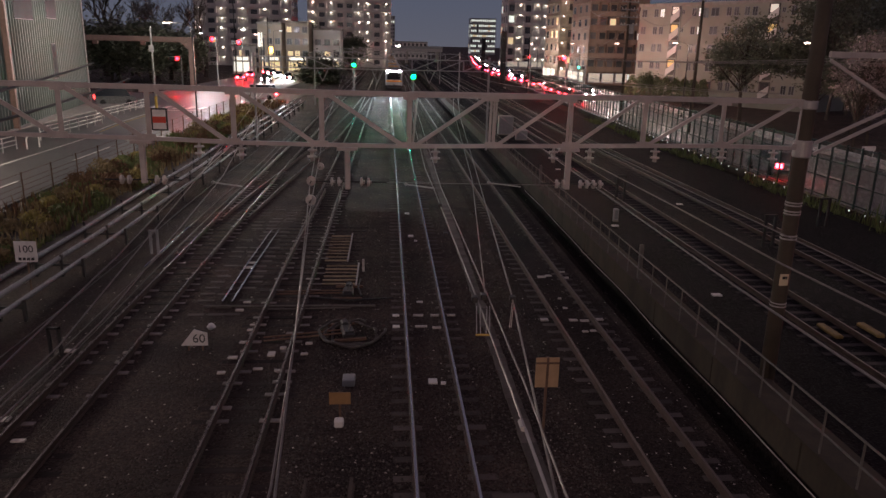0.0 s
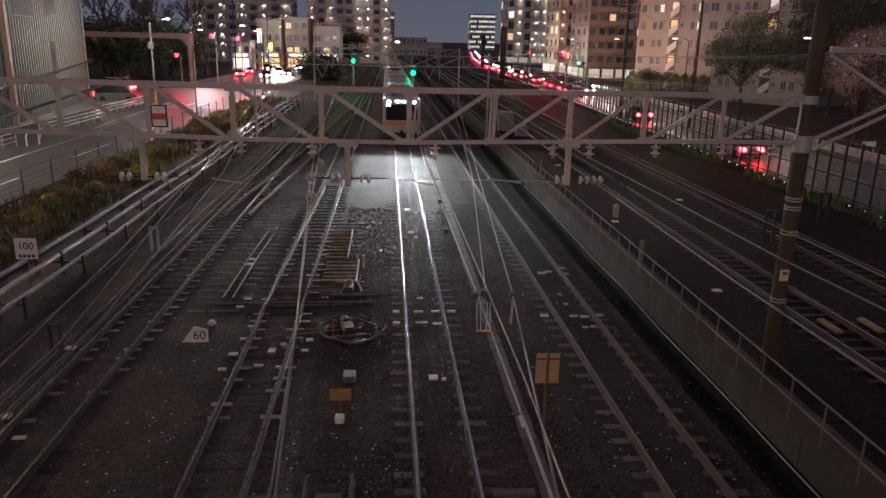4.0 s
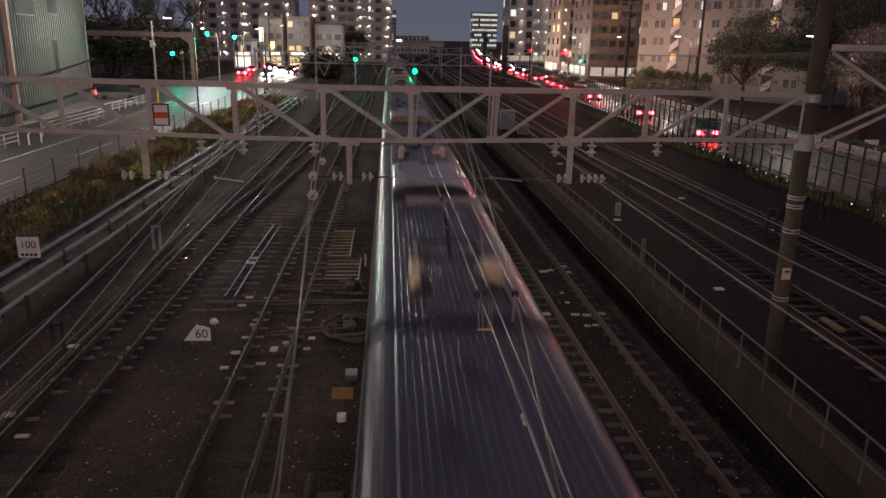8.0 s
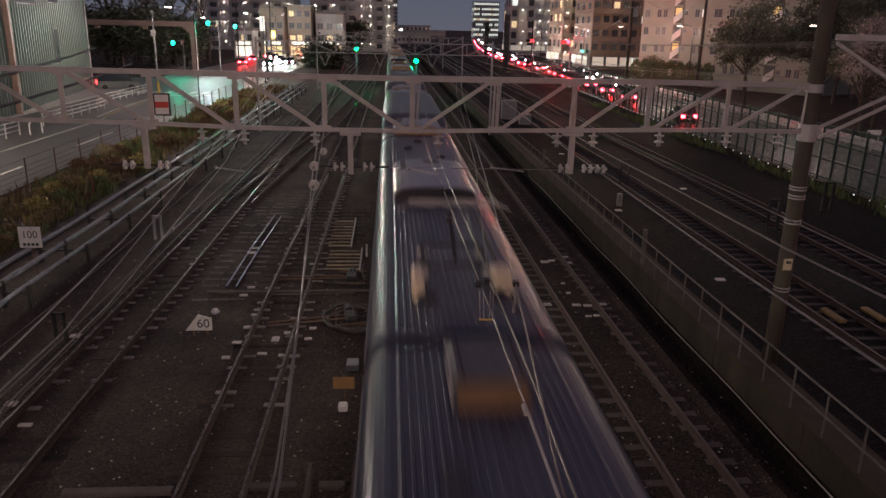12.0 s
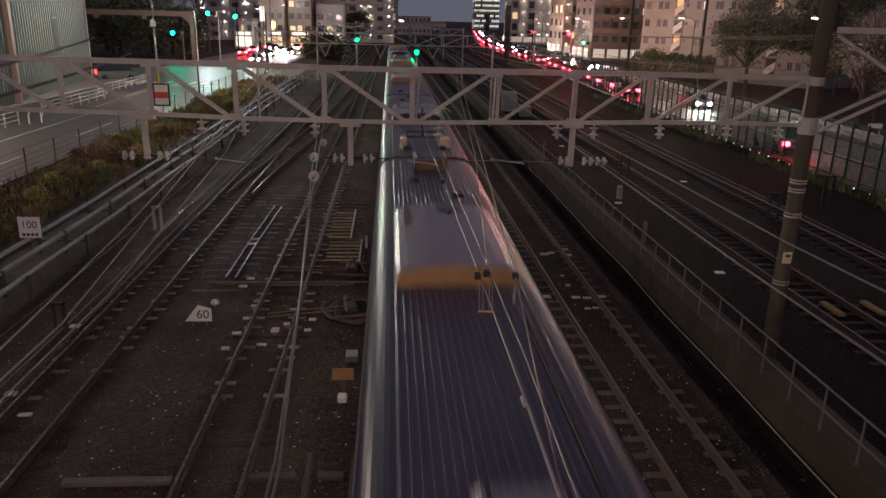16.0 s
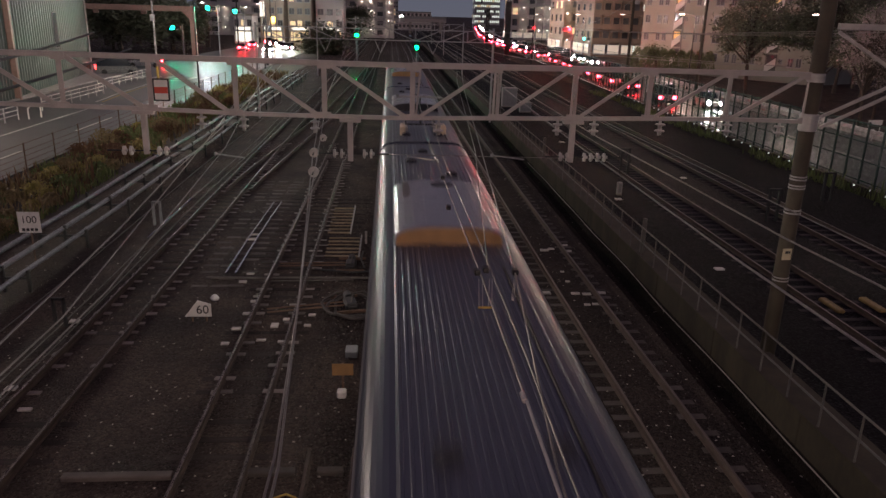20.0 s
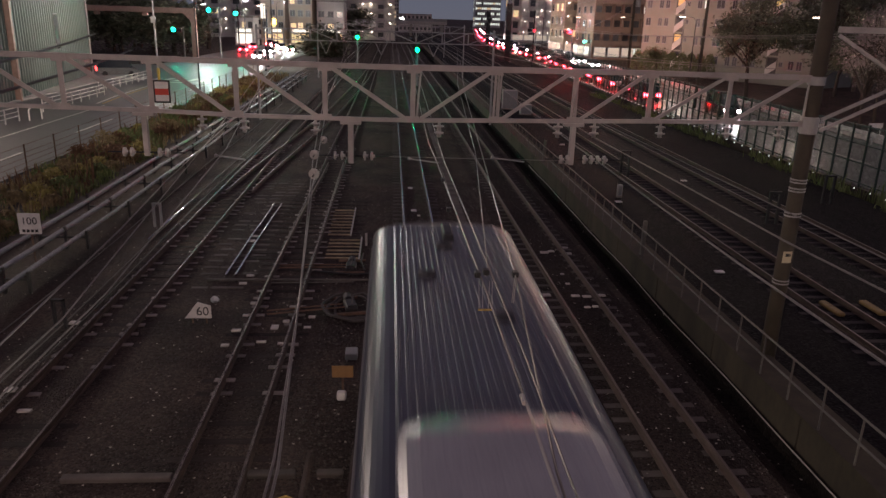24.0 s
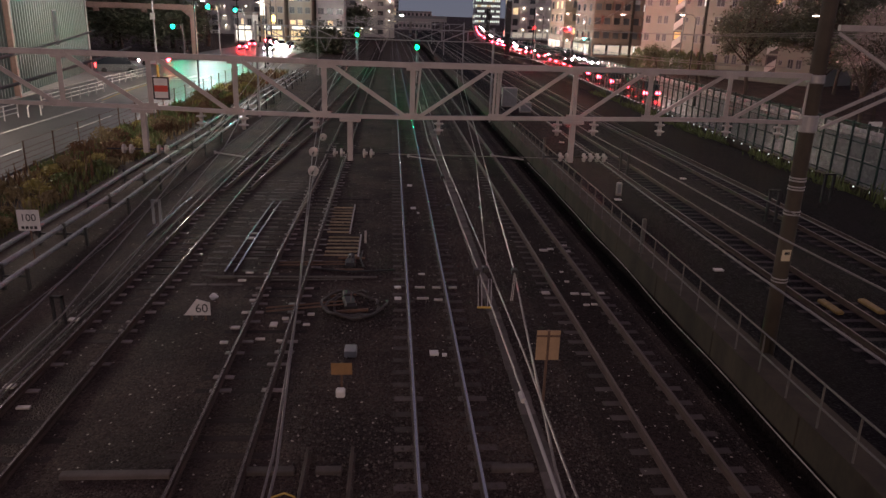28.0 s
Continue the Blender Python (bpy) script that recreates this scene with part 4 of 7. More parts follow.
# wire fence on the near kerb
t = thing("wire_fence", "rusty wire fence with thin posts above the weeds", "fence")
RUST = material("rusty steel", (0.16, 0.10, 0.07), 0.8, 0.2, 0.4, 5, 40, 0.2)
for i in range(26):
    y = 20 + i * 3.2
    part("post", Mesh().rod((-17.5, y, -0.2), (-17.5, y, 1.4), 0.035), RUST, t)
for z in (0.25, 0.5, 0.75, 1.0, 1.35):
    part("wire", Mesh().rod((-17.5, 20, z), (-17.5, 100, z), 0.012, n=4), RUST, t)

# green fence between the tracks and the east road
mesh_panel = bpy.data.materials.new("green wire mesh")
mesh_panel.use_nodes = True
_nt = mesh_panel.node_tree
_pb = _nt.nodes["Principled BSDF"]
_pb.inputs["Base Color"].default_value = (0.03, 0.08, 0.065, 1)
_pb.inputs["Roughness"].default_value = 0.5
_tr = _nt.nodes.new("ShaderNodeBsdfTransparent")
_mx = _nt.nodes.new("ShaderNodeMixShader")
_ck = _nt.nodes.new("ShaderNodeTexVoronoi")
_ck.inputs["Scale"].default_value = 14.0
_mt = _nt.nodes.new("ShaderNodeMapRange")
_mt.inputs["From Max"].default_value = 0.6
_mt.inputs["To Min"].default_value, _mt.inputs["To Max"].default_value = 0.05, 0.24
_nt.links.new(_ck.outputs["Distance"], _mt.inputs["Value"])
_nt.links.new(_mt.outputs[0], _mx.inputs[0])
_nt.links.new(_tr.outputs[0], _mx.inputs[1])
_nt.links.new(_pb.outputs[0], _mx.inputs[2])
_nt.links.new(_mx.outputs[0], _nt.nodes["Material Output"].inputs[0])
# Studs glow by material in place of the headlight they reflect.
STUD_GLOW = glow("white reflector stud, its reflection as glow", (0.9, 1.0, 0.95), 0.7)
FENCE = [(y, x - 5.9) for y, x in ROAD_R]
fence = thing("green_fence", "tall dark green mesh fence with a concrete foot", "fence")
foot = [(smooth_x(FENCE, y), y, 0.0) for y in range(10, 240, 5)]
part("foot", Mesh().sweep([(-0.2, -0.3), (0.2, -0.3), (0.2, 0.35), (-0.2, 0.35)], foot), DIRTY_CONCRETE, fence)
for z in (0.55, 1.5, 2.4, 3.3):
    part("rail", Mesh().sweep([(-0.03, z - 0.03), (0.03, z - 0.03), (0.03, z + 0.03), (-0.03, z + 0.03)], foot), GREEN_PAINT, fence)
post_me = Mesh().box(-0.045, 0.045, -0.045, 0.045, 0.3, 3.4, 0.01).done("post", GREEN_PAINT)
stud_me = Mesh().disc((0, 0, 0), (-0.6, -0.8, 0.1), [(0, 0.045), (0.03, 0.04), (0.035, 0.0)], 8).done("stud", STUD_GLOW)
y = 24.0
while y < 150:
    x = smooth_x(FENCE, y)
    part("post", post_me, None, fence, at=(x, y, 0))
    part("stud", stud_me, None, fence, at=(x - 0.23, y - 0.05, 0.3))
    y += 1.25
for k in range(22):
    y0, y1 = 20 + k * 6.0, 26 + k * 6.0
    xa, xb = smooth_x(FENCE, y0) + 0.05, smooth_x(FENCE, y1) + 0.05
    part("mesh_panel", Mesh().add([(xa, y0 + 0.02, 0.36), (xb, y1 - 0.02, 0.36), (xb, y1 - 0.02, 3.3), (xa, y0 + 0.02, 3.3), (xa + 0.01, y0 + 0.02, 0.36), (xb + 0.01, y1 - 0.02, 0.36), (xb + 0.01, y1 - 0.02, 3.3), (xa + 0.01, y0 + 0.02, 3.3)],
                                  [(0, 1, 2, 3), (5, 4, 7, 6), (0, 4, 5, 1), (3, 2, 6, 7)]), mesh_panel, fence, "green wire mesh that lets the road show through")
# guard rail on the far kerb of the east road
t = thing("guard_rail", "white corrugated guard rail along the far kerb", "guard rail")
pts = [(smooth_x(ROAD_R, y) + 5.0, y, 0.0) for y in range(20, 200, 5)]
part("beam", Mesh().sweep([(-0.04, 0.55), (0.0, 0.5), (0.02, 0.58), (0.0, 0.66), (0.02, 0.74), (0.0, 0.82), (-0.04, 0.78)], pts), WHITE, t)
for k in range(44):
    y = 22 + 4 * k
    part("post", Mesh().rod((smooth_x(ROAD_R, y) + 5.06, y, 0), (smooth_x(ROAD_R, y) + 5.06, y, 0.85), 0.05), WHITE, t)

# ---- buildings ----
RENDER_PINK = material("pinkish grey render", (0.275, 0.268, 0.222), 0.85, 0, 0.15, 0.35, 8, 0.08)
RENDER_GREY = material("pale grey render", (0.60, 0.56, 0.53), 0.85, 0, 0.2, 0.3, 6, 0.08)
TILE_BROWN = material("brown facade tile", (0.24, 0.165, 0.125), 0.7, 0, 0.2, 0.5, 12, 0.08)
TILE_TAN = material("tan facade tile", (0.36, 0.29, 0.22), 0.7, 0, 0.2, 0.5, 12, 0.08)
WIN_DARK = material("dark window glass", (0.12, 0.118, 0.12), 0.12, 0, 0.3, 0.7, 8, 0.0, per_piece=0.5)
WIN_WARM = glow("window lit from inside, warm", (1.0, 0.74, 0.42), 0.55)
WIN_WHITE = glow("window lit from inside, white", (0.95, 1.0, 0.9), 0.7)
LAMP_WHITE = glow("corridor lamp", (1.0, 0.90, 0.76), 30.0)
STAIR_SHADE = material("stairwell panel with shade in its colour", (0.10, 0.09, 0.08), 0.9, 0, 0.2, 1, 10, 0.1)
STAIR_YELLOW = glow("stair light, yellow", (1.0, 0.70, 0.22), 0.28)
STAIR_WHITE = glow("stair light, white", (1.0, 0.90, 0.76), 0.42)
LAMP_STRIP = glow("strip light", (1.0, 0.98, 0.9), 25.0)
SHOP = glow("shop front light", (1.0, 0.75, 0.40), 0.55)
SHOP_WHITE = glow("shop sign light", (1.0, 0.93, 0.80), 0.9)


def house(label, x0, x1, y0, y1, z1, walls, category="apartment building", turn=0.0):
    cx, cy = (x0 + x1) / 2, y0
    t = thing("apartment_building" if "apart" in category else category.replace(" ", "_"), label, category, pose(cx, cy, BED, 0, 0, turn))
    w = (x1 - x0) / 2
    part("wall", Mesh().box(-w, w, 0, y1 - y0, 0, z1), walls, t)
    part("roof", Mesh().box(-w - 0.15, w + 0.15, -0.15, y1 - y0 + 0.15, z1, z1 + 0.5), CONCRETE, t)
    return t, w


def window(t, x, z, w, h, glass, y=0.0, frame_mat=None, sill=True):
    f = part("window", Mesh().box(x - w / 2 - 0.06, x + w / 2 + 0.06, y - 0.05, y + 0.02, z - 0.06, z).box(x - w / 2 - 0.06, x + w / 2 + 0.06, y - 0.05, y + 0.02, z + h, z + h + 0.06)
             .box(x - w / 2 - 0.06, x - w / 2, y - 0.05, y + 0.02, z, z + h).box(x + w / 2, x + w / 2 + 0.06, y - 0.05, y + 0.02, z, z + h).box(x - 0.03, x + 0.03, y - 0.045, y + 0.02, z, z + h), frame_mat or GREY_PAINT, t)
    part("pane", Mesh().box(x - w / 2, x + w / 2, y - 0.02, y - 0.005, z, z + h), glass, f)
    if sill:
        part("sill", Mesh().box(x - w / 2 - 0.12, x + w / 2 + 0.12, y - 0.14, y - 0.051, z - 0.12, z - 0.061), KERB, f)


# pale block along the road, its long face towards the tracks, with open stairs
FLATS_TURN, FLATS_LONG = -58.0, 31.0
FLATS_AT = Vector((42.37, 126.0, 0)) + Vector((math.cos(math.radians(FLATS_TURN)), math.sin(math.radians(FLATS_TURN)), 0)) * FLATS_LONG / 2
t, w = house("pinkish beige apartment block with small paired windows and open stairs", FLATS_AT.x - FLATS_LONG / 2, FLATS_AT.x + FLATS_LONG / 2, FLATS_AT.y, FLATS_AT.y + 10, 14.85, RENDER_PINK, turn=FLATS_TURN)
rnd = random.Random(3)
for s in range(5):
    z = 2.45 + 2.75 * s - 0.17
    for x in (1.0, 4.0, 11.3, 14.4, 17.4, 20.4, 27.6):
        if z > 13.5 and x > 20:
            continue
        lit = (s, x) in ((3, 11.3), (4, 11.3), (4, 4.0))
        if x in (1.0, 14.4):
            window(t, -w + x, z, 0.9 if x == 1.0 else 1.3, 1.15, WIN_DARK)
        else:
            window(t, -w + x - 0.62, z, 0.72, 1.15, WIN_DARK)
            window(t, -w + x + 0.62, z, 0.72, 1.15, WIN_WHITE if lit else WIN_DARK)
    for x in (7.2, 24.0):
        a, zz = -w + x, z - 0.9
        # Flat panel whose dark colour stands for shade inside the open stairwell.
        stair = part("stairwell", Mesh().box(a - 0.85, a + 0.85, -0.05, -0.002, zz, zz + 2.5), STAIR_SHADE, t, "dark panel, shade of the open stairwell in its colour")
        part("landing_light", Mesh().box(a - 0.6, a + 0.6, -0.075, -0.055, zz + 1.25, zz + 2.35), (WIN_DARK, STAIR_YELLOW, WIN_DARK, STAIR_YELLOW, STAIR_WHITE)[s], stair)
        part("flight_parapet", Mesh().add([(a + sx, y, zz + h) for y in (-0.16, -0.08) for sx, h in ((-0.8, -0.2), (0.8, 0.9), (0.8, 2.0), (-0.8, 0.9))], [(0, 1, 2, 3), (7, 6, 5, 4), (0, 4, 5, 1), (1, 5, 6, 2), (2, 6, 7, 3), (3, 7, 4, 0)]), RENDER_GREY, stair, "pale sloping parapet")
        window(t, a + 1.45, z + 0.35, 0.45, 0.6, WIN_DARK, sill=False)
part("downpipe", Mesh().rod((-w + 8.15, -0.1, 0), (-w + 8.15, -0.1, 14.8), 0.07), GREY_PAINT, t)


def tower(label, x0, x1, y0, depth, z1, storeys, bays, walls, lit, seed, lamps=(), turn=0.0, warm=0.3, sill=1.1, lintel=0.5):
    """A block with a balcony on each storey; lit: share of lit windows; lamps: bays with corridor lamps."""
    t, w = house(label, x0, x1, y0, y0 + depth, z1, walls, turn=turn)
    rnd = random.Random(seed)
    hs = z1 / storeys
    for s in range(storeys):
        z = s * hs
        part("balcony", Mesh().box(-w, w, -1.2, -0.001, z, z + 0.15).box(-w, w, -1.25, -1.12, z + 0.15, z + 1.1), walls, t, "balcony slab with parapet")
        for b in range(bays):
            x = -w + (b + 0.5) * 2 * w / bays
            if b in lamps:
                part("corridor_lamp", Mesh().disc((x + rnd.uniform(-0.2, 0.2), -0.85, z + hs - 0.5), (0, 0, 1), [(0, 0.08), (0.1, 0.125), (0.2, 0.08)], 8), LAMP_WHITE, t, "glowing corridor lamp")
            elif rnd.random() < lit:
                part("window", Mesh().box(x - w / bays * 0.6, x + w / bays * 0.6, -0.06, -0.002, z + sill, z + hs - lintel), WIN_WARM if rnd.random() < warm else WIN_WHITE, t, "lit window")
            else:
                part("window", Mesh().box(x - w / bays * 0.6, x + w / bays * 0.6, -0.06, -0.002, z + 0.5, z + hs - 0.5), WIN_DARK, t)
    side = -1 if x0 > 0 else 1
    for s in range(storeys if abs(x0) > 20 else 0):
        z = s * hs
        part("ledge", Mesh().box(min(side * w, side * (w + 0.25)) + side * 0.002, max(side * w, side * (w + 0.25)) + side * 0.002, 0.3, depth - 0.3, z - 0.08, z + 0.08), walls, t)
        for k in range(3):
            yy = depth * (k + 0.5) / 3
            mt = (WIN_WARM if rnd.random() < warm else WIN_WHITE) if rnd.random() < lit * 0.6 else WIN_DARK
            xa, xb = sorted((side * (w + 0.002), side * (w + 0.06)))
            part("window", Mesh().box(xa, xb, yy - 0.9, yy + 0.9, z + 0.9, z + hs - 0.6), mt, t)
    for b in range(bays + 1):
        x = -w + b * 2 * w / bays
        part("fin", Mesh().box(x - 0.12, x + 0.12, -1.1, -0.002, 0, z1 - 0.3), walls, t, "dividing wall between balconies")
    return t


EAST_BLOCKS = []
tower("tall grey apartment tower with lit corridor lamps", -61.5, -31.0, 250, 18, 66, 22, 9, RENDER_GREY, 0.10, 1, lamps=(0, 2, 4, 6, 8))
tower("tall grey apartment tower with rows of lamps", -26.5, 1.0, 258, 18, 66, 22, 9, RENDER_GREY, 0.10, 2, lamps=(0, 2, 5, 6, 8))
tower("far office block with rows of bright windows", 84.0, 109.0, 765, 20, 34.5, 7, 13, RENDER_GREY, 0.9, 3, warm=0.1, sill=2.2, lintel=0.9)
EAST_BLOCKS.append((tower("tall apartment block with pale lamps on its stair", 45.0, 63.8, 285, 16, 67, 17, 6, RENDER_GREY, 0.18, 4, lamps=(1, 3, 4)), 9.4, 16))
EAST_BLOCKS.append((tower("brown tiled apartment block with lit balconies", 43.8, 53.5, 192, 16, 45, 14, 5, TILE_TAN, 0.35, 5, lamps=(0, 3), warm=0.85), 4.85, 16))
EAST_BLOCKS.append((tower("dark brown apartment block", 45.0, 58.0, 168, 16, 42, 14, 6, TILE_BROWN, 0.12, 6, lamps=()), 6.5, 16))
tower("low far block behind the lines", 4.0, 22.0, 420, 14, 9, 3, 8, RENDER_GREY, 0.03, 7)
tower("far apartment block in the dusk", -2.0, 6.0, 640, 14, 30, 10, 4, RENDER_GREY, 0.3, 8)

# added glowing shop fronts in the ground floors, in place of headlight glow
EAST_GLOW = glow("added glow of shop panes", (1.0, 0.88, 0.72), 0.22)
for t, w, depth in EAST_BLOCKS:
    for k in range(4):
        x0 = -w + 0.3 + k * (2 * w - 0.4) / 4
        f = part("shop_front", Mesh().box(x0, x0 + w / 2 - 0.5, -1.36, -1.26, 0.5, 2.7), GREY_PAINT, t, "framed shop front, added to carry a glow")
        part("pane", Mesh().box(x0 + 0.1, x0 + w / 2 - 0.6, -1.372, -1.361, 0.7, 2.6), EAST_GLOW, f, "glowing pane in place of headlight glow")
    for k in range(3):
        y0 = 0.5 + k * (depth - 0.6) / 3
        f = part("shop_front", Mesh().box(-w - 0.36, -w - 0.26, y0, y0 + depth / 3 - 0.6, 0.5, 2.7), GREY_PAINT, t, "framed shop front, added to carry a glow")
        part("pane", Mesh().box(-w - 0.372, -w - 0.361, y0 + 0.1, y0 + depth / 3 - 0.7, 0.7, 2.6), EAST_GLOW, f, "glowing pane in place of headlight glow")

# corrugated hall beside the west road
hall = thing("corrugated_hall", "large hall clad in grey-green corrugated sheet", "hall", pose(-30.8, 60.0, BED, 0, 0, 9.0))
HL = 33.0
n = 46
ring0, ring1 = [], []
m_ = Mesh()
for i in range(n * 4 + 1):
    yv = HL * i / (n * 4)
    d = (-0.12, -0.12, 0.2, 0.2)[i % 4]
    ring0.append((d, yv, 0.3))
    ring1.append((d, yv, 17.0))
m_.loft([ring0 + [(-0.4, HL, 0.3), (-0.4, 0, 0.3)], ring1 + [(-0.4, HL, 17.0), (-0.4, 0, 17.0)]])
part("cladding", m_, CORRUGATED, hall, "ribbed grey-green steel cladding")
part("plinth", Mesh().box(-0.4, 0.25, 0, HL, 0.0, 0.3), CONCRETE, hall)
part("core", Mesh().box(-25, -0.41, 0.1, HL, 0.0, 16.8), RENDER_GREY, hall)
part("end_cladding", Mesh().box(-25, 0.05, HL + 0.001, HL + 0.06, 0.3, 17), CORRUGATED, hall)
part("roof_edge", Mesh().box(-25, 0.2, -0.2, HL + 0.2, 17.001, 17.4), GREY_PAINT, hall)
for y in (4.5,):
    part("column", Mesh().box(0.16, 0.6, y - 0.25, y + 0.2, 0, 17.0, 0.02), BROWN_STEEL, hall, "pale steel column")
DUSTY_GLASS = material("dusty dark window glass", (0.035, 0.04, 0.042), 0.5, 0, 0.3, 1.0, 20, 0.02, gloss=0.05)
for y, z, wd, h in ((7.8, 9.3, 5.4, 2.6), (17.8, 9.6, 3.4, 2.4), (18.4, 3.8, 1.3, 3.3)):
    f = part("window", Mesh().box(0.04, 0.26, y - 0.06, y + wd + 0.06, z - 0.06, z + h + 0.06), GREY_PAINT, hall)
    part("pane", Mesh().box(0.261, 0.275, y, y + wd, z, z + h), DUSTY_GLASS, f)
part("drain_pipe", Mesh().rod((0.33, 32.4, 0), (0.33, 32.4, 17), 0.09), WHITE, hall)

# shops and small houses up the west road
def shop(label, x0, x1, y0, depth, z1, walls, lit):
    t, w = house(label, x0, x1, y0, y0 + depth, z1, walls, "shop")
    part("shop_front", Mesh().box(-w * 0.8, w * 0.8, -0.08, -0.002, 0.5, 2.8), lit, t, "brightly lit shop front")
    part("awning", Mesh().box(-w * 0.9, w * 0.9, -0.9, -0.002, 3.0, 3.15), GREY_PAINT, t)
    for s in range(int((z1 - 3.5) / 3)):
        for k in range(3):
            window(t, -w + (k + 0.5) * 2 * w / 3, 4.2 + 3 * s, w * 0.4, 1.4, WIN_WARM if (s * 3 + k) % 5 == 1 else WIN_DARK)
    part("sign_board", Mesh().box(-w * 0.7, w * 0.7, -0.25, -0.081, 3.2, 3.9), SHOP_WHITE, t, "white lit sign board")
    return t

shop("brown corner shop house with a lit front", -33.0, -27.0, 196, 10, 12.0, TILE_TAN, SHOP)
shop("tan shop house with warm lit windows", -26.5, -20.5, 200, 10, 12.5, TILE_TAN, SHOP)
shop("grey house with a small lit shop", -19.8, -12.5, 205, 10, 11.0, RENDER_GREY, SHOP)
shop("white lit filling station shop", -38.0, -33.5, 188, 8, 6.5, RENDER_GREY, SHOP_WHITE)
# white barrier on the far pavement
t = thing("barrier", "white board barrier on two legs beside the road", "barrier", pose(37.0, 53.6, 0.14, 0, 0, 12))
part("board", Mesh().box(-0.65, 0.65, -0.03, 0.03, 0.55, 0.9, 0.01), WHITE, t)
for x in (-0.55, 0.55):
    part("leg", Mesh().box(x - 0.03, x + 0.03, 0.031, 0.08, 0.0, 0.9).box(x - 0.03, x + 0.03, -0.25, 0.25, 0.0, 0.04), WHITE, t)

# station bridge far up the line
t = thing("station_bridge", "dark steel bridge over the tracks with a row of lamps", "bridge", (0, 330, BED))
part("deck", Mesh().box(-32, 24, 0, 9, 4.9, 6.2), PINK_STEEL, t)
part("parapet", Mesh().box(-32, 24, -0.15, 0.0, 6.2, 7.3), GREY_PAINT, t)
for x in (-31, -10.5, 8.5, 22):
    part("pier", Mesh().box(x - 0.5, x + 0.5, 1, 8, 0, 4.9), CONCRETE, t)
for x in (-21, -18, -10, -8.5, -7, -2, 4.5):
    part("deck_lamp", Mesh().box(x - 0.8, x + 0.8, -0.4, -0.16, 7.0, 7.4), LAMP_STRIP, t, "lit strip lamp")

# ---- street lamps, each with a point light; some are added ----
def street_lamp(x, y, h, reach, colour, power, turn=0.0, bright=5.0):
    t = thing("street_lamp", "grey steel street lamp, lit; some are added lights", "street lamp", pose(x, y, 0, 0, 0, turn), group="street lamps")
    part("pole", Mesh().disc((0, 0, -0.2), (0, 0, 1), [(0, 0.11), (0.4, 0.11), (0.45, 0.07), (h, 0.05)], 10), DARK_STEEL, t)
    part("arm", Mesh().path([(0, 0, h - 0.25), (reach * 0.3, 0, h + 0.15), (reach, 0, h + 0.25)], 0.03), DARK_STEEL, t)
    hd = part("head", Mesh().box(reach - 0.1, reach + 0.65, -0.15, 0.15, h + 0.2, h + 0.3, 0.03), DARK_STEEL, t)
    part("lens", Mesh().box(reach, reach + 0.6, -0.12, 0.12, h + 0.12, h + 0.19), glow("street lamp glass", colour, bright), hd)
    m = pose(x, y, 0, 0, 0, turn) @ Vector((reach + 0.3, 0, h - 0.1))
    lamp("street_light", "POINT", tuple(m), power, colour, 0.25)


# ---- vehicles ----
TAIL = glow("tail lamp lit", (1.0, 0.006, 0.012), 260.0)
HEAD = glow("car headlamp lit", (1.0, 0.95, 0.86), 700.0)
TYRE = material("tyre rubber", (0.02, 0.02, 0.02), 0.8, 0, 0.3, 8, 60, 0.1)
RIM = material("alloy rim", (0.45, 0.45, 0.46), 0.35, 0.8, 0.1, 6, 50, 0.02)
PAINTS = {"grey": material("dark grey car paint", (0.20, 0.21, 0.205), 0.25, 0.4, 0.08, 1, 30, 0.0), "white": material("white car paint", (0.62, 0.62, 0.60), 0.25, 0.0, 0.06, 1, 30, 0.0), "silver": material("silver car paint", (0.36, 0.37, 0.38), 0.25, 0.5, 0.06, 1, 30, 0.0),
          "black": material("black car paint", (0.02, 0.02, 0.023), 0.2, 0.2, 0.1, 1, 30, 0.0), "red": material("dark red car paint", (0.16, 0.02, 0.02), 0.25, 0.2, 0.1, 1, 30, 0.0)}
wheel_me = Mesh().disc((0, 0, 0), (1, 0, 0), [(-0.1, 0.2), (-0.1, 0.29), (-0.06, 0.32), (0.06, 0.32), (0.1, 0.29), (0.1, 0.2)], 16).done("tyre", TYRE)
rim_me = Mesh().disc((0, 0, 0), (1, 0, 0), [(-0.09, 0.02), (-0.095, 0.19), (0.095, 0.19), (0.09, 0.02)], 12).done("rim", RIM)


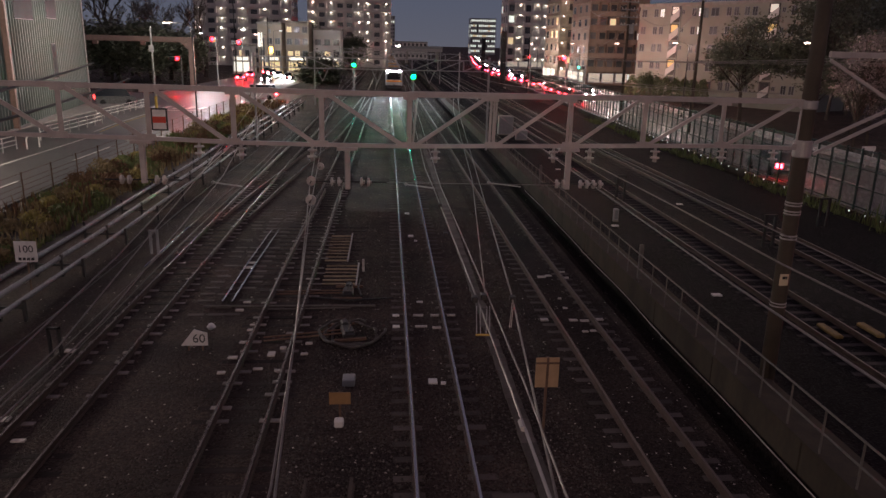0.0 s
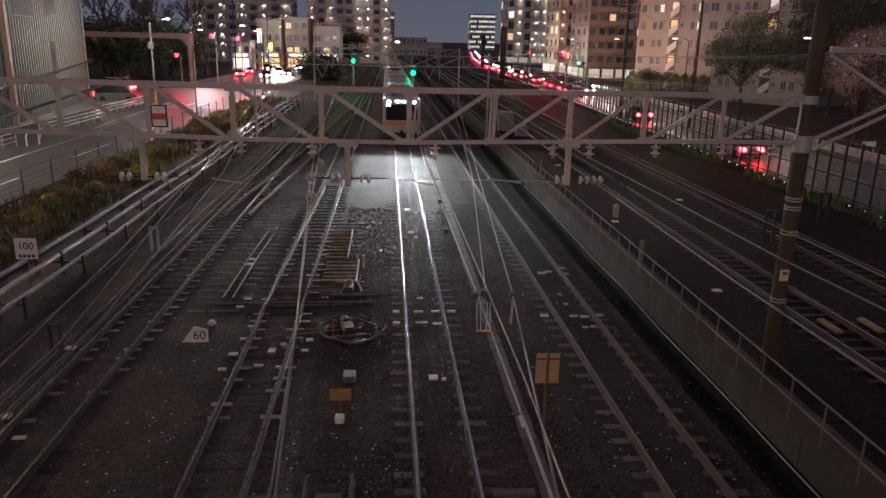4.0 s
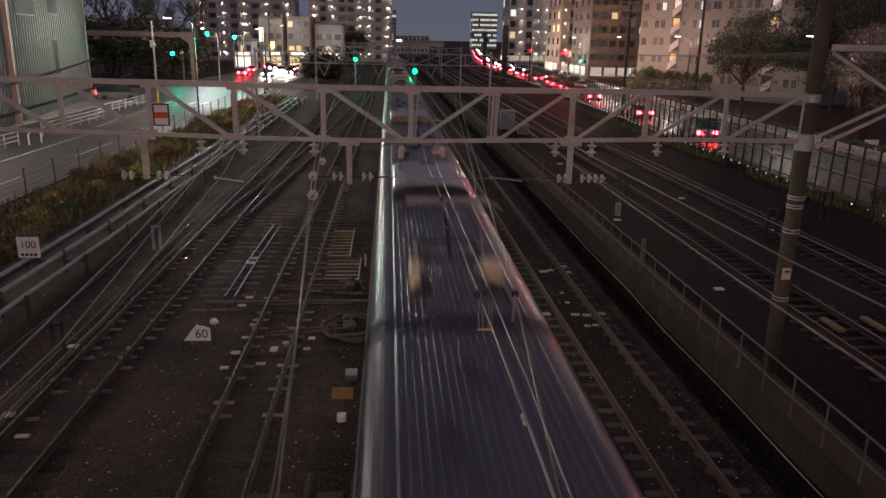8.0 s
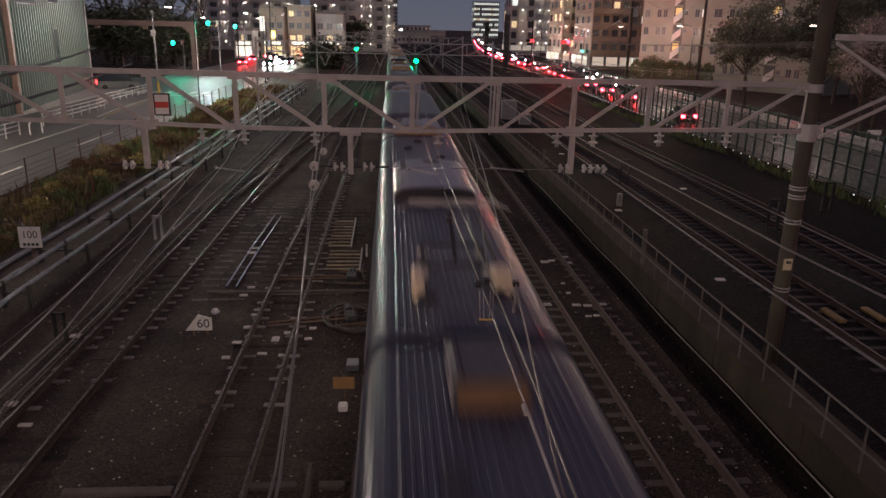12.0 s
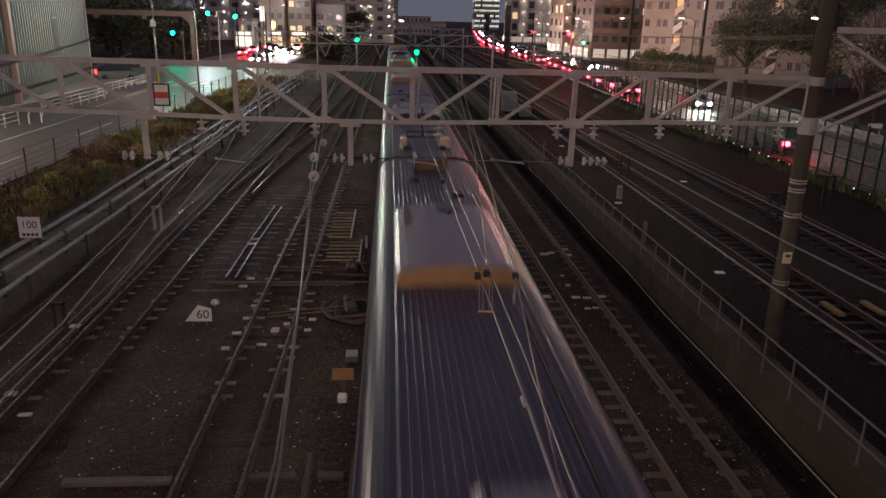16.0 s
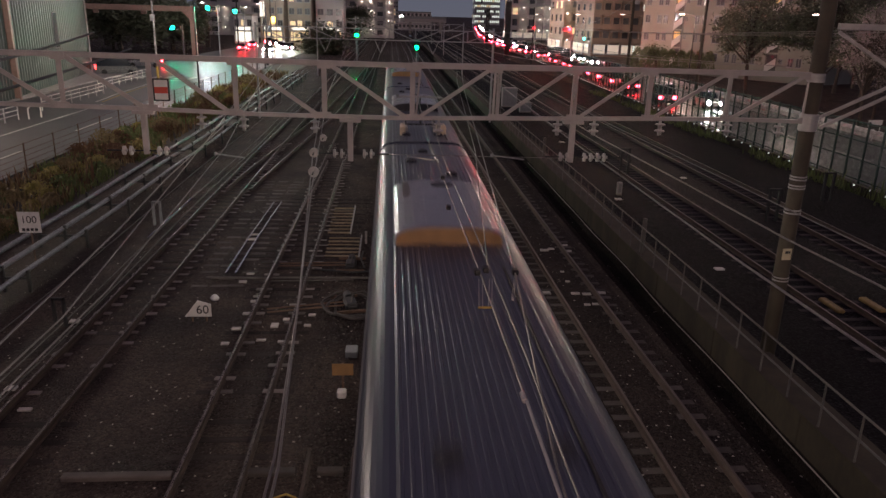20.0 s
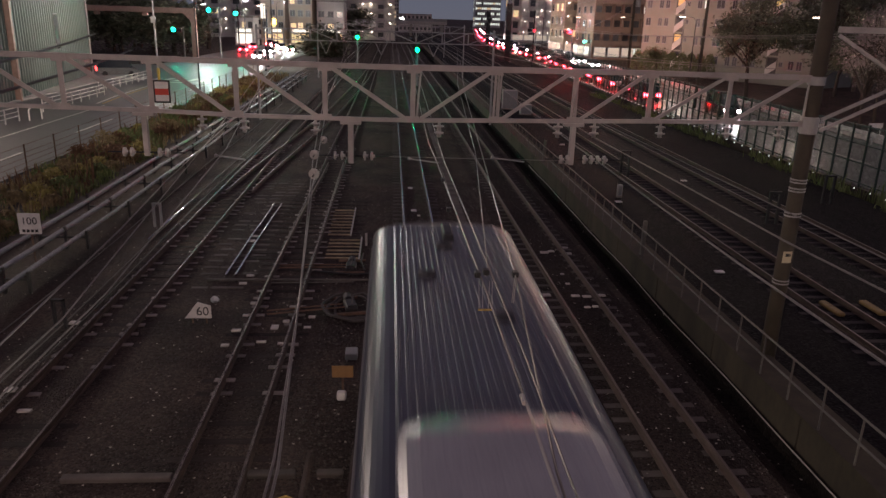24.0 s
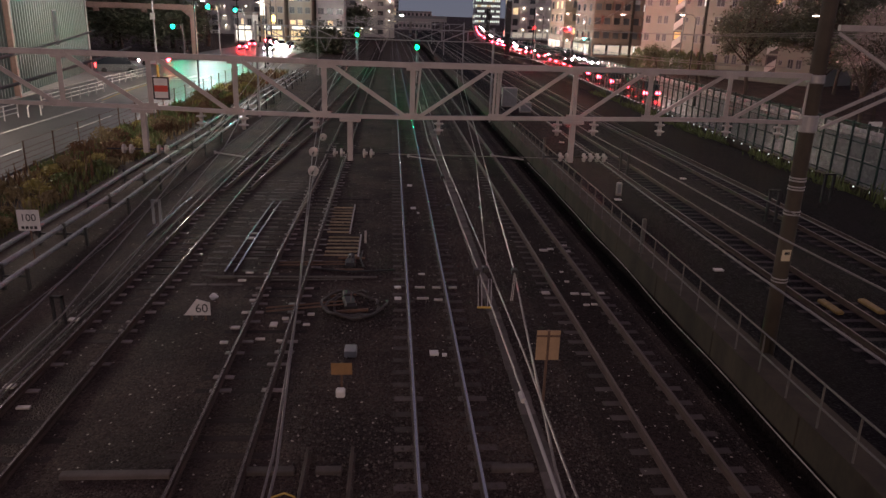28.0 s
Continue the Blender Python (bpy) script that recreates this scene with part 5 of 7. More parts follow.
def vehicle(kind, colour, at, group="", lights="both", words=""):
    """A motor car that heads along +y; its origin is on the road under its middle."""
    spec = {"hatchback": (1.9, 0.78, [(-1.9, 0.55, 0.98), (-1.75, 1.02, 0.98)], 1.50), "sedan": (2.25, 0.86, [], 1.44), "van": (2.3, 0.86, [], 1.95), "truck": (3.2, 1.0, [], 2.9)}[kind]
    L, W, _, H = spec
    t = thing("car" if kind not in ("van", "truck") else kind, words or f"{colour} {kind} with lit lamps on the road", "car" if kind not in ("van", "truck") else kind, at, group)
    paint = PAINTS[colour]
    hood = {"hatchback": 0.95, "sedan": 0.92, "van": 1.05, "truck": 1.3}[kind]
    def ring(y, z0, z1, s):
        return [(-W * s, y, z0), (W * s, y, z0), (W * s, y, z0 + 0.25), (W * s * 0.97, y, z1 - 0.12), (W * s * 0.85, y, z1), (-W * s * 0.85, y, z1), (-W * s * 0.97, y, z1 - 0.12), (-W * s, y, z0 + 0.25)]
    part("body", Mesh().loft([ring(-L, 0.42, hood - 0.1, 0.9), ring(-L + 0.12, 0.26, hood + 0.02, 0.97), ring(-L * 0.5, 0.22, hood, 1), ring(L * 0.4, 0.22, hood, 1), ring(L - 0.35, 0.26, hood - 0.12, 0.97), ring(L, 0.4, hood - 0.3, 0.86)]), paint, t, f"{colour} painted body")
    back, front = {"hatchback": (-L + 0.15, L * 0.42), "sedan": (-L * 0.62, L * 0.36), "van": (-L + 0.1, L * 0.72), "truck": (L * 0.25, L - 0.1)}[kind]
    top = H
    b0, b1 = back, front
    part("cabin", Mesh().add([(-W * 0.95, b0, hood - 0.02), (W * 0.95, b0, hood - 0.02), (W * 0.95, b1, hood - 0.02), (-W * 0.95, b1, hood - 0.02),
                              (-W * 0.78, b0 + 0.3, top), (W * 0.78, b0 + 0.3, top), (W * 0.78, b1 - 0.55, top), (-W * 0.78, b1 - 0.55, top)],
                             [(0, 3, 2, 1), (4, 5, 6, 7), (0, 1, 5, 4), (1, 2, 6, 5), (2, 3, 7, 6), (3, 0, 4, 7)]), GLASS_DARK, t, "dark window glass")
    part("roof_panel", Mesh().box(-W * 0.78, W * 0.78, b0 + 0.3, b1 - 0.55, top + 0.002, top + 0.05, 0.02), paint, t)
    if kind == "truck":
        part("cargo_box", Mesh().box(-W, W, -L, L * 0.22, 0.7, 2.95, 0.04), PAINTS["white"], t, "white cargo box")
    for sx in (-1, 1):
        for y in (-L * 0.62, L * 0.62):
            wh = part("wheel", wheel_me, None, t, at=(sx * (W - 0.08), y, 0.32))
            part("rim", rim_me, None, wh)
        if lights in ("both", "tail"):
            part("tail_light", Mesh().box(sx * W * 0.76 - 0.2, sx * W * 0.76 + 0.2, -L - 0.02, -L + 0.06, 0.64, 0.92), TAIL, t, "lit red tail lamp")
        if lights in ("both", "head"):
            part("headlight", Mesh().disc((sx * W * 0.68, L - 0.02, 0.64), (0, 1, 0), [(0, 0.16), (0.03, 0.15), (0.04, 0.0)], 12), HEAD, t, "lit white headlamp")
    part("number_plate", Mesh().box(-0.17, 0.17, -L - 0.025, -L + 0.03, 0.5, 0.62), WHITE, t)
    part("bumper", Mesh().box(-W * 0.86, W * 0.86, -L - 0.015, -L + 0.1, 0.36, 0.48, 0.02), BLACK, t)
    return t


def lane(y, off):
    return smooth_x(ROAD_R, y, 8) + off


def heading(knots, y):
    return -math.degrees(math.atan((smooth_x(knots, y + 3, 8) - smooth_x(knots, y - 3, 8)) / 6))


rnd = random.Random(11)
styles = [("sedan", "white"), ("hatchback", "black"), ("van", "silver"), ("sedan", "black"), ("hatchback", "white"), ("van", "white"), ("sedan", "red"), ("hatchback", "silver")]
proto = {}


def place(style, at, lights, group, words=""):
    key = (style, lights)
    if key not in proto:
        proto[key] = vehicle(*style, at, group, lights, words)
        return proto[key]
    c = copy_thing(proto[key], at)
    return tagged(c, group=group)


# the queue that waits up the east road, tail lamps towards the bridge
for i, y in enumerate((110, 117, 123, 130, 136, 149, 163, 171, 188, 198, 209, 221, 234, 248, 263, 279, 296, 314, 333, 354, 376, 400, 430, 465, 505)):
    for off in (-3.4,):
        yy = y + rnd.uniform(-0.6, 0.6)
        place(styles[rnd.randrange(8)], pose(lane(yy, off), yy, ROAD_Z, 0, 0, heading(ROAD_R, yy)), "tail", "cars queueing on the east road")
# cars that face the bridge
for i, y in enumerate((141, 147, 153, 158, 165, 172, 180, 189, 199, 212, 228, 246, 266, 288, 303, 320, 338, 358, 380, 405, 432, 462, 495, 530, 570)):
    yy = y + rnd.uniform(-2, 2)
    place(styles[rnd.randrange(8)], pose(lane(yy, 0.3), yy, ROAD_Z, 0, 0, heading(ROAD_R, yy) + 180), "head", "oncoming cars on the east road")
for y in (132, 144, 151, 160, 168, 177, 186, 196, 208, 222, 238, 256):
    yy = y + rnd.uniform(-2, 2)
    place(styles[rnd.randrange(8)], pose(lane(yy, 3.2), yy, ROAD_Z, 0, 0, heading(ROAD_R, yy) + 180), "head", "oncoming cars on the east road")
for yy in (166.0, 173.5):
    place(styles[0], pose(smooth_x(ROAD_R, yy) + (2.2 if yy < 170 else -0.6), yy, ROAD_Z, 0, 0, heading(ROAD_R, yy) + 186), "head", "oncoming cars on the east road")
# cars that wait at the west junction
for x, y, l, turn in ((-23.5, 148, "head", 180), (-20.6, 158, "head", 180), (-23.3, 164, "head", 180), (-26.5, 176, "head", 180), (-28.6, 150, "tail", 2), (-29.0, 163, "tail", 0), (-28.5, 182, "tail", 0)):
    place(styles[rnd.randrange(8)], pose(x, y, ROAD_Z, 0, 0, turn), l, "cars at the junction")
parked = vehicle("van", "grey", pose(-32.4, 91.3, ROAD_Z, 0, 0, -66), "", "none", "grey estate car waiting at the junction, tail lamps dim")
TAIL_DIM = glow("dim tail lamp", (1.0, 0.03, 0.03), 9.0)
for sx in (-0.66, 0.66):
    part("tail_light", Mesh().box(sx - 0.14, sx + 0.14, -2.33, -2.24, 0.7, 1.1), TAIL_DIM, parked, "dim red tail lamp")

# moving vehicles: (seconds, x, y, z, turn)
def drive_r(style, lights, off, stops, words):
    v = vehicle(*style, pose(0, 0, 0), "moving cars on the east road", lights, words)
    rows = [(t, lane(y, off), y, ROAD_Z, heading(ROAD_R, y) + (180 if lights == "head" else 0)) for t, y in stops]
    DRIVES.append((v, rows))

drive_r(("sedan", "silver"), "tail", -3.4, [(0, 47.2), (1, 53.6), (2, 61.4), (3, 69.6), (3.5, 73.6), (5.5, 90), (8, 101), (11, 104), (28, 104)], "silver sedan driving away with lit tail lamps")
drive_r(("sedan", "white"), "tail", -3.4, [(0, 25), (2, 39.2), (3, 45.8), (3.5, 49.1), (5.5, 62.9), (6.5, 69.7), (7.5, 75.8), (8.5, 80.5), (11, 92), (14, 97.5), (28, 97.6)], "white sedan driving away with lit tail lamps")
drive_r(("van", "white"), "tail", -3.4, [(0, -6), (3.5, 25), (5.5, 41.7), (6.5, 49.5), (7.5, 57.1), (8.5, 65.3), (9.5, 73.2), (10.5, 80.5), (12, 85), (15, 90.6), (28, 90.8)], "white van driving away with lit tail lamps")
drive_r(("hatchback", "red"), "tail", -3.4, [(0, -36), (6, 17), (8.5, 37.8), (9.5, 45.6), (10.5, 53.6), (12, 65.5), (13.5, 76), (16, 83.6), (28, 83.9)], "dark red hatchback driving away with lit tail lamps")
drive_r(("van", "silver"), "tail", -3.4, [(0, -78), (12, 21), (14.5, 37.5), (15, 40.4), (16, 47), (17.5, 58.4), (19, 67.2), (20.5, 74), (23, 77), (28, 77.2)], "silver van driving away with lit tail lamps")
drive_r(("sedan", "silver"), "head", 0.3, [(0, 119), (11, 112), (14.5, 86.5), (15, 83.2), (16, 72), (17, 60.4), (18, 50.2), (18.5, 45.3), (20, 28), (28, -60)], "silver sedan coming with lit headlamps")
drive_r(("hatchback", "white"), "head", 0.3, [(0, 126), (14, 119), (17, 96.6), (18, 88.9), (19, 80.4), (20, 69.2), (21, 57), (21.5, 51.7), (23, 34), (28, -24)], "white hatchback coming with lit headlamps")
drive_r(("van", "black"), "head", 0.3, [(0, 133), (17, 124), (20, 105), (21, 95.2), (23.5, 69.2), (24, 65.6), (24.6, 59.1), (25, 55.6), (25.6, 47.9), (26, 43.5), (28, 19)], "black van coming with lit headlamps")
# vehicles that cross the west junction
v = vehicle("van", "white", pose(0, 0, 0), "cars crossing the junction", "both", "white van crossing the junction")
DRIVES.append((v, [(0, -17.5, 104, 0, 88), (1.5, -20.5, 104, 0, 88), (3, -29.5, 104.5, 0, 88), (5, -45, 104.5, 0, 88), (8, -75, 104.5, 0, 88), (28, -150, 104.5, 0, 88)]))
v = vehicle("sedan", "silver", pose(0, 0, 0), "cars crossing the junction", "both", "silver sedan turning out of the junction")
DRIVES.append((v, [(0, -21.5, 205, 0, 180), (8, -21.5, 170, 0, 180), (14.5, -21.8, 142, 0, 180), (17, -24, 122, 0, 170), (19, -29, 108, 0, 130), (20.5, -36, 103, 0, 95), (23, -60, 103, 0, 90), (28, -120, 103, 0, 90)]))
v = vehicle("hatchback", "white", pose(0, 0, 0), "cars crossing the junction", "both", "white hatchback crossing the junction")
DRIVES.append((v, [(0, -22, 235, 0, 180), (18, -22, 170, 0, 180), (23, -22.2, 138, 0, 180), (25.5, -24, 118, 0, 165), (27, -27.5, 108, 0, 125), (28, -32, 104.5, 0, 95)]))

# Added lights without a seen lamp: those at y 40, 41, 74, 106, 128.
for x, y, h, r, c, p, turn in ((35.9, 88, 8.5, 1.4, WARM, 2200, 180), (37.4, 116, 8.5, 1.4, WARM, 2400, 180), (38.8, 150, 8.5, 1.4, WARM, 3600, 180), (39.2, 195, 8.5, 1.4, WARM, 2500, 180), (34.8, 40, 8.5, 1.4, WARM, 600, 180), (36.4, 61, 8.5, 1.0, WARM, 1000, 180),
                               (-18.6, 74, 9.0, 2.0, NEUTRAL, 2800, 180), (-17.4, 106, 9.0, 2.0, COOL, 3000, 180), (-18.2, 118, 8.5, 1.5, WARM, 2000, 180), (-32.5, 128, 8.5, 1.5, COOL, 2600, 0), (-27.5, 186, 10.0, 1.5, COOL, 1800, 0), (-29.5, 41, 8.0, 2.0, NEUTRAL, 4200, 0)):
    street_lamp(x, y, h, r, c, p, turn)

# ---- insulators, wires and fittings of the overhead line ----
ins_me = Mesh().disc((0, 0, 0), (0, 0, -1), [(0, 0.025), (0.06, 0.03), (0.07, 0.095), (0.09, 0.10), (0.11, 0.04), (0.19, 0.04), (0.20, 0.095), (0.22, 0.10), (0.24, 0.04), (0.30, 0.04), (0.31, 0.0)], 16).done("insulator", PORCELAIN, True)


def insulator(x, y, z, label="white double-shed porcelain insulator under the gantry"):
    return solid("insulator", ins_me, None, label, "insulator", (x, y, z), group="insulators of the gantry")


for x in (-3.72, -2.9, -1.5, 0.98, 3.42, 4.18, 5.57, 7.0, 8.12):
    insulator(x, GY, chord_z(x) - 0.036)
# strain insulators with their small discs
def strain(x, y, z, n=2, along="x", r=0.09):
    t = thing("strain_insulator", "string of pale disc insulators beside a drop arm", "insulator", (x, y, z), group="strain insulators")
    for i in range(n):
        ax = (1, 0, 0) if along == "x" else (0, 1, 0)
        c = (i * 0.14, 0, 0) if along == "x" else (0, i * 0.3, 0)
        part("disc", Mesh().disc(c, ax, [(0, 0.03), (0.01, r), (0.05, r), (0.06, 0.03), (0.1, 0.03)], 14), PORCELAIN, t)
    part("pin", Mesh().rod((-0.3, 0, 0), (n * 0.14 + 0.25, 0, 0), 0.015) if along == "x" else Mesh().rod((0, -0.2, 0), (0, n * 0.3, 0), 0.015), DARK_STEEL, t)

for x in (-5.3, -4.62, -1.15, -0.55, 3.5):
    strain(x, GY, 5.02)
solid("cross_span_wire", Mesh().rod((-0.745, GY, 5.02), (3.68, GY, 4.99), 0.007, n=5), WIRE, "thin wire stretched across between two drop arms", "wire", group="overhead wires")
strain(4.0, GY, 5.02, 4)
strain(-1.58, 15.2, 4.95, 1, "y", 0.1)
strain(-1.42, 13.5, 4.9, 1, "y", 0.1)
strain(-1.5, 16.5, 5.05, 1, "y", 0.08)

# steady arms that pull the contact wire aside
for x0, x1, z in ((0.35, 0.98, 5.0), (2.05, 2.75, 5.05), (-3.5, -2.9, 5.0)):
    solid("steady_arm", Mesh().rod((x0, GY - 0.1, z), (x1, GY - 0.1, z - 0.08), 0.014).disc((x0, GY - 0.1, z), (1, 0, 0), [(0, 0.02), (0.03, 0.04), (0.06, 0.02)], 8), STEEL, "thin pale steel steady arm at the wire", "steady arm", group="steady arms")


def wire(points, r=0.009, words="thin overhead wire above the tracks", name="overhead_wire"):
    return solid(name, Mesh().path(points, r * 0.9, 5), WIRE, words, "wire", group="overhead wires")


def sag(a, b, drop, n=10):
    a, b = Vector(a), Vector(b)
    return [tuple(a.lerp(b, i / n) - Vector((0, 0, drop * 4 * (i / n) * (1 - i / n)))) for i in range(n + 1)]


# contact wires (two close ones over the west track), each on through the far gantries
wire([(-0.70, 1.0, 4.9), (-0.72, 4.18, 4.9), (-0.96, 7.46, 4.9), (-1.58, 14.9, 4.9), (-2.2, 24, 4.9), (-3.0, 50, 4.92), (-2.85, 98, 4.92), (-2.7, 205, 4.92)], 0.012, "worn copper contact wire over the west track", "contact_wire")
wire([(-0.73, 1.0, 5.0), (-0.74, 4.18, 4.98), (-0.90, 6.83, 4.98), (-1.32, 12.33, 4.95), (-2.0, 24, 5.2), (-2.9, 50, 5.7)], 0.010, "bare messenger wire over the west track", "messenger_wire")
wire([(1.09, 1.0, 4.9), (1.08, 4.11, 4.9), (1.06, 7.71, 4.9), (0.95, 14.8, 4.92), (0.9, 17.2, 4.92), (1.2, 50, 4.92), (0.95, 98, 4.92), (0.9, 205, 4.92)], 0.012, "worn copper contact wire over the main track", "contact_wire")
wire([(1.18, 1.0, 4.95), (1.17, 4.1, 4.95), (1.2, 5.67, 4.93), (1.17, 8.63, 4.95), (1.08, 14.43, 5.0), (1.15, 30, 5.3), (1.2, 50, 5.75)], 0.010, "bare messenger wire over the main track", "messenger_wire")
wire([(1.02, 1.0, 4.9), (1.12, 4.1, 4.9), (1.49, 8.19, 4.9), (1.96, 15.0, 4.9), (2.9, 29, 4.95), (4.6, 50, 5.0), (5.1, 98, 4.95)], 0.012, "contact wire that slants to the next track", "contact_wire")
wire([(1.15, 8.0, 4.95), (1.75, 14.8, 5.1), (2.6, 29, 5.3), (4.4, 50, 5.75)], 0.009)
wire([(4.3, 1.0, 5.0), (4.3, 5.4, 5.0), (4.25, 8.1, 5.0), (4.3, 16.8, 5.0), (4.5, 50, 5.4)], 0.016, "thick pale feeder wire over the side track", "feeder_wire")
wire([(5.55, 1.0, 5.0), (5.5, 7.1, 5.0), (5.35, 9.1, 5.0), (5.28, 12.6, 5.0), (5.1, 17.7, 5.0), (5.4, 50, 4.95), (5.2, 98, 4.92), (4.9, 205, 4.92)], 0.015, "contact wire over the side track", "contact_wire")
wire([(5.6, 1.0, 5.35), (5.4, 12, 5.35), (5.2, 17.7, 5.4), (5.4, 50, 5.8)], 0.010, "bare messenger wire over the side track", "messenger_wire")
wire([(-3.0, 1.0, 5.0), (-3.3, 6.1, 5.0), (-3.5, 9.4, 5.0), (-3.75, 12.2, 5.0), (-4.2, 20, 5.0), (-6.6, 50, 4.95), (-6.5, 98, 4.9)], 0.012, "contact wire over the outer track", "contact_wire")
wire([(-2.75, 1.0, 5.0), (-2.85, 5.1, 5.0), (-2.85, 7.1, 5.0), (-3.3, 14.8, 5.1), (-5.0, 30, 5.3), (-6.5, 50, 5.7)], 0.009)
wire([(-2.95, 1.0, 5.05), (-2.95, 6.3, 5.05), (-3.6, 14.8, 5.3), (-5.6, 34, 5.5), (-6.6, 50, 5.8)], 0.009)
for x, z in ((7.0, 6.95), (8.1, 6.95), (3.4, 6.9)):
    wire(sag((x, GY, z), (x * 1.12, 50, 6.75), 0.3) + sag((x * 1.12, 50, 6.75), (x * 1.15, 98, 6.75), 0.3)[1:], 0.008, "sagging feeder wire between the gantries", "feeder_wire")
for x, z, x2 in ((11.5, 7.8, 22.0), (13.0, 7.8, 22.6), (16.0, 7.8, 23.2)):
    wire(sag((x * 0.92, 1, z), (x, GY, z), 0.1, 4) + sag((x, GY, z), (x2, 145, 9.6), 1.6, 16)[1:], 0.012, "sagging wire over the raised tracks", "feeder_wire")
INSULATED = material("black insulated cable", (0.02, 0.02, 0.022), 0.5, 0, 0.3, 6, 50, 0.05)
for a, b in (((-7.6, 13.2, 6.55), (-9.84, 26.0, 6.89)), ((-7.2, 13.2, 6.15), (-8.7, 26.0, 6.4))):
    solid("feeder_cable", Mesh().path(sag(a, b, 0.05, 6), 0.035, 8), INSULATED, "thick black insulated cable that slants over the verge", "cable", group="black feeder cables")
# pale insulating rod let into the wire, clamps and a yellow spacer
solid("section_insulator", Mesh().rod((1.075, 2.2, 4.9), (1.075, 5.0, 4.9), 0.013).rod((1.06, 5.0, 4.9), (1.06, 5.12, 4.9), 0.024), STEEL, "pale insulating rod in the contact wire", "insulator")
for x, y, z in ((1.02, 7.95, 4.92), (1.12, 7.95, 4.95), (1.475, 8.0, 4.905), (0.96, 13.0, 4.94), (0.9, 10.8, 4.95)):
    solid("wire_clamp", Mesh().box(x - 0.035, x + 0.035, y - 0.05, y + 0.05, z - 0.035, z + 0.035, 0.01), BLACK, "small black clamp on the wires", "clamp", group="wire clamps")
hang = thing("wire_hanger", "thin wire hanger with an orange cross bar below the wires", "hanger", group="wire hangers")
part("cross_bar", Mesh().rod((0.95, 7.2, 4.78), (1.11, 7.2, 4.78), 0.013), YELLOW, hang, "orange-yellow cross bar")
for x0, x1 in ((1.0, 0.96), (1.04, 1.0), (1.12, 1.06), (1.15, 1.10)):
    part("hanger_wire", Mesh().rod((x0, 7.62, 4.95), (x1, 7.2, 4.79), 0.005, n=5), STEEL, hang)
hang = thing("wire_hanger", "thin wire loop below a dark clamp on the wire", "hanger", group="wire hangers")
part("hanger_wire", Mesh().path([(1.475, 8.0, 4.9), (1.46, 7.98, 4.7), (1.445, 7.95, 4.56), (1.465, 7.95, 4.56), (1.49, 8.0, 4.88)], 0.005, 5), STEEL, hang)

# ---- things on and beside the tracks ----
# cable pipes on the west side
PIPE_GREY = material("grey plastic-coated pipe", (0.25, 0.255, 0.27), 0.26, 0.2, 0.2, 3, 40, 0.04)
pipes = thing("cable_pipes", "three thick grey cable pipes on low stands", "pipe")
for x, z, r in ((-11.7, 0.60, 0.085), (-11.08, 0.50, 0.085), (-10.45, 0.38, 0.075)):
    part("pipe", Mesh().path([(x, y, z + 0.03 * math.sin(y * 0.4)) for y in range(4, 100, 4)], r, 10), PIPE_GREY, pipes, smooth=True)
for k in range(20):
    y = 12 + 4.2 * k
    part("stand", Mesh().box(-11.9, -11.82, y - 0.05, y + 0.05, -0.3, 0.74).box(-11.05, -10.97, y - 0.05, y + 0.05, -0.3, 0.62).box(-10.35, -10.27, y - 0.05, y + 0.05, -0.3, 0.48).box(-11.9, -10.3, y - 0.04, y + 0.04, 0.22, 0.28), DARK_STEEL, pipes, "dark steel stand")
for x in (-9.75, -8.5, -8.1):
    solid("ground_cable", Mesh().path([(x + 0.07 * math.sin(y * 0.21 + x), y, BED + 0.06) for y in range(8, 70, 2)], 0.016, 6), RAILING, "thin pale cable laid along the ballast", "cable", group="ground cables")
solid("low_post", Mesh().box(-8.98, -8.9, 27.4, 27.5, BED, 0.75).box(-8.72, -8.64, 27.4, 27.5, BED, 0.75).box(-8.98, -8.64, 27.4, 27.5, 0.7, 0.76), GREY_PAINT, "low grey double post beside the outer track", "post")
solid("low_post", Mesh().box(-8.6, -8.54, 17.9, 18.0, BED, 0.62).box(-8.35, -8.29, 17.9, 18.0, BED, 0.62).box(-8.6, -8.29, 17.9, 18.0, 0.56, 0.62), DARK_STEEL, "low grey double post beside the outer track", "post")
solid("foot_cable", Mesh().path([(7.93 + 0.02 * math.sin(y * 0.9), y, -0.16 + 0.02 * math.sin(y * 0.6)) for y in range(6, 42)], 0.014, 6), PINK_STEEL, "thin pale cable along the foot of the wall", "cable")
# bright steel channels and plates between the outer tracks
for x in (-5.08, -4.78):
    solid("steel_channel", Mesh().sweep([(-0.03, -0.06), (0.03, -0.06), (0.03, 0.0), (-0.03, 0.0)], [(x - 0.03, 21.9, -0.1), (x, 26, -0.1), (x + 0.12, 31.0, -0.1)]), RAIL_TOP, "bright narrow steel channel on the timbers", "channel", group="steel channels")
solid("steel_channel", Mesh().sweep([(-0.02, -0.06), (0.02, -0.06), (0.02, 0.0), (-0.02, 0.0)], [(-8.6, 25.5, -0.08), (-8.55, 31.5, -0.08)]), RAIL_TOP, "bright narrow steel channel on the timbers", "channel", group="steel channels")


def plate(x, y, w, d, h=0.05, mt=None, words="pale plate fixed to a sleeper"):
    return solid("sleeper_plate", Mesh().box(x - w / 2, x + w / 2, y - d / 2, y + d / 2, -0.165, -0.165 + h, 0.008), mt or WHITE, words, "plate", group="pale plates on the sleepers")


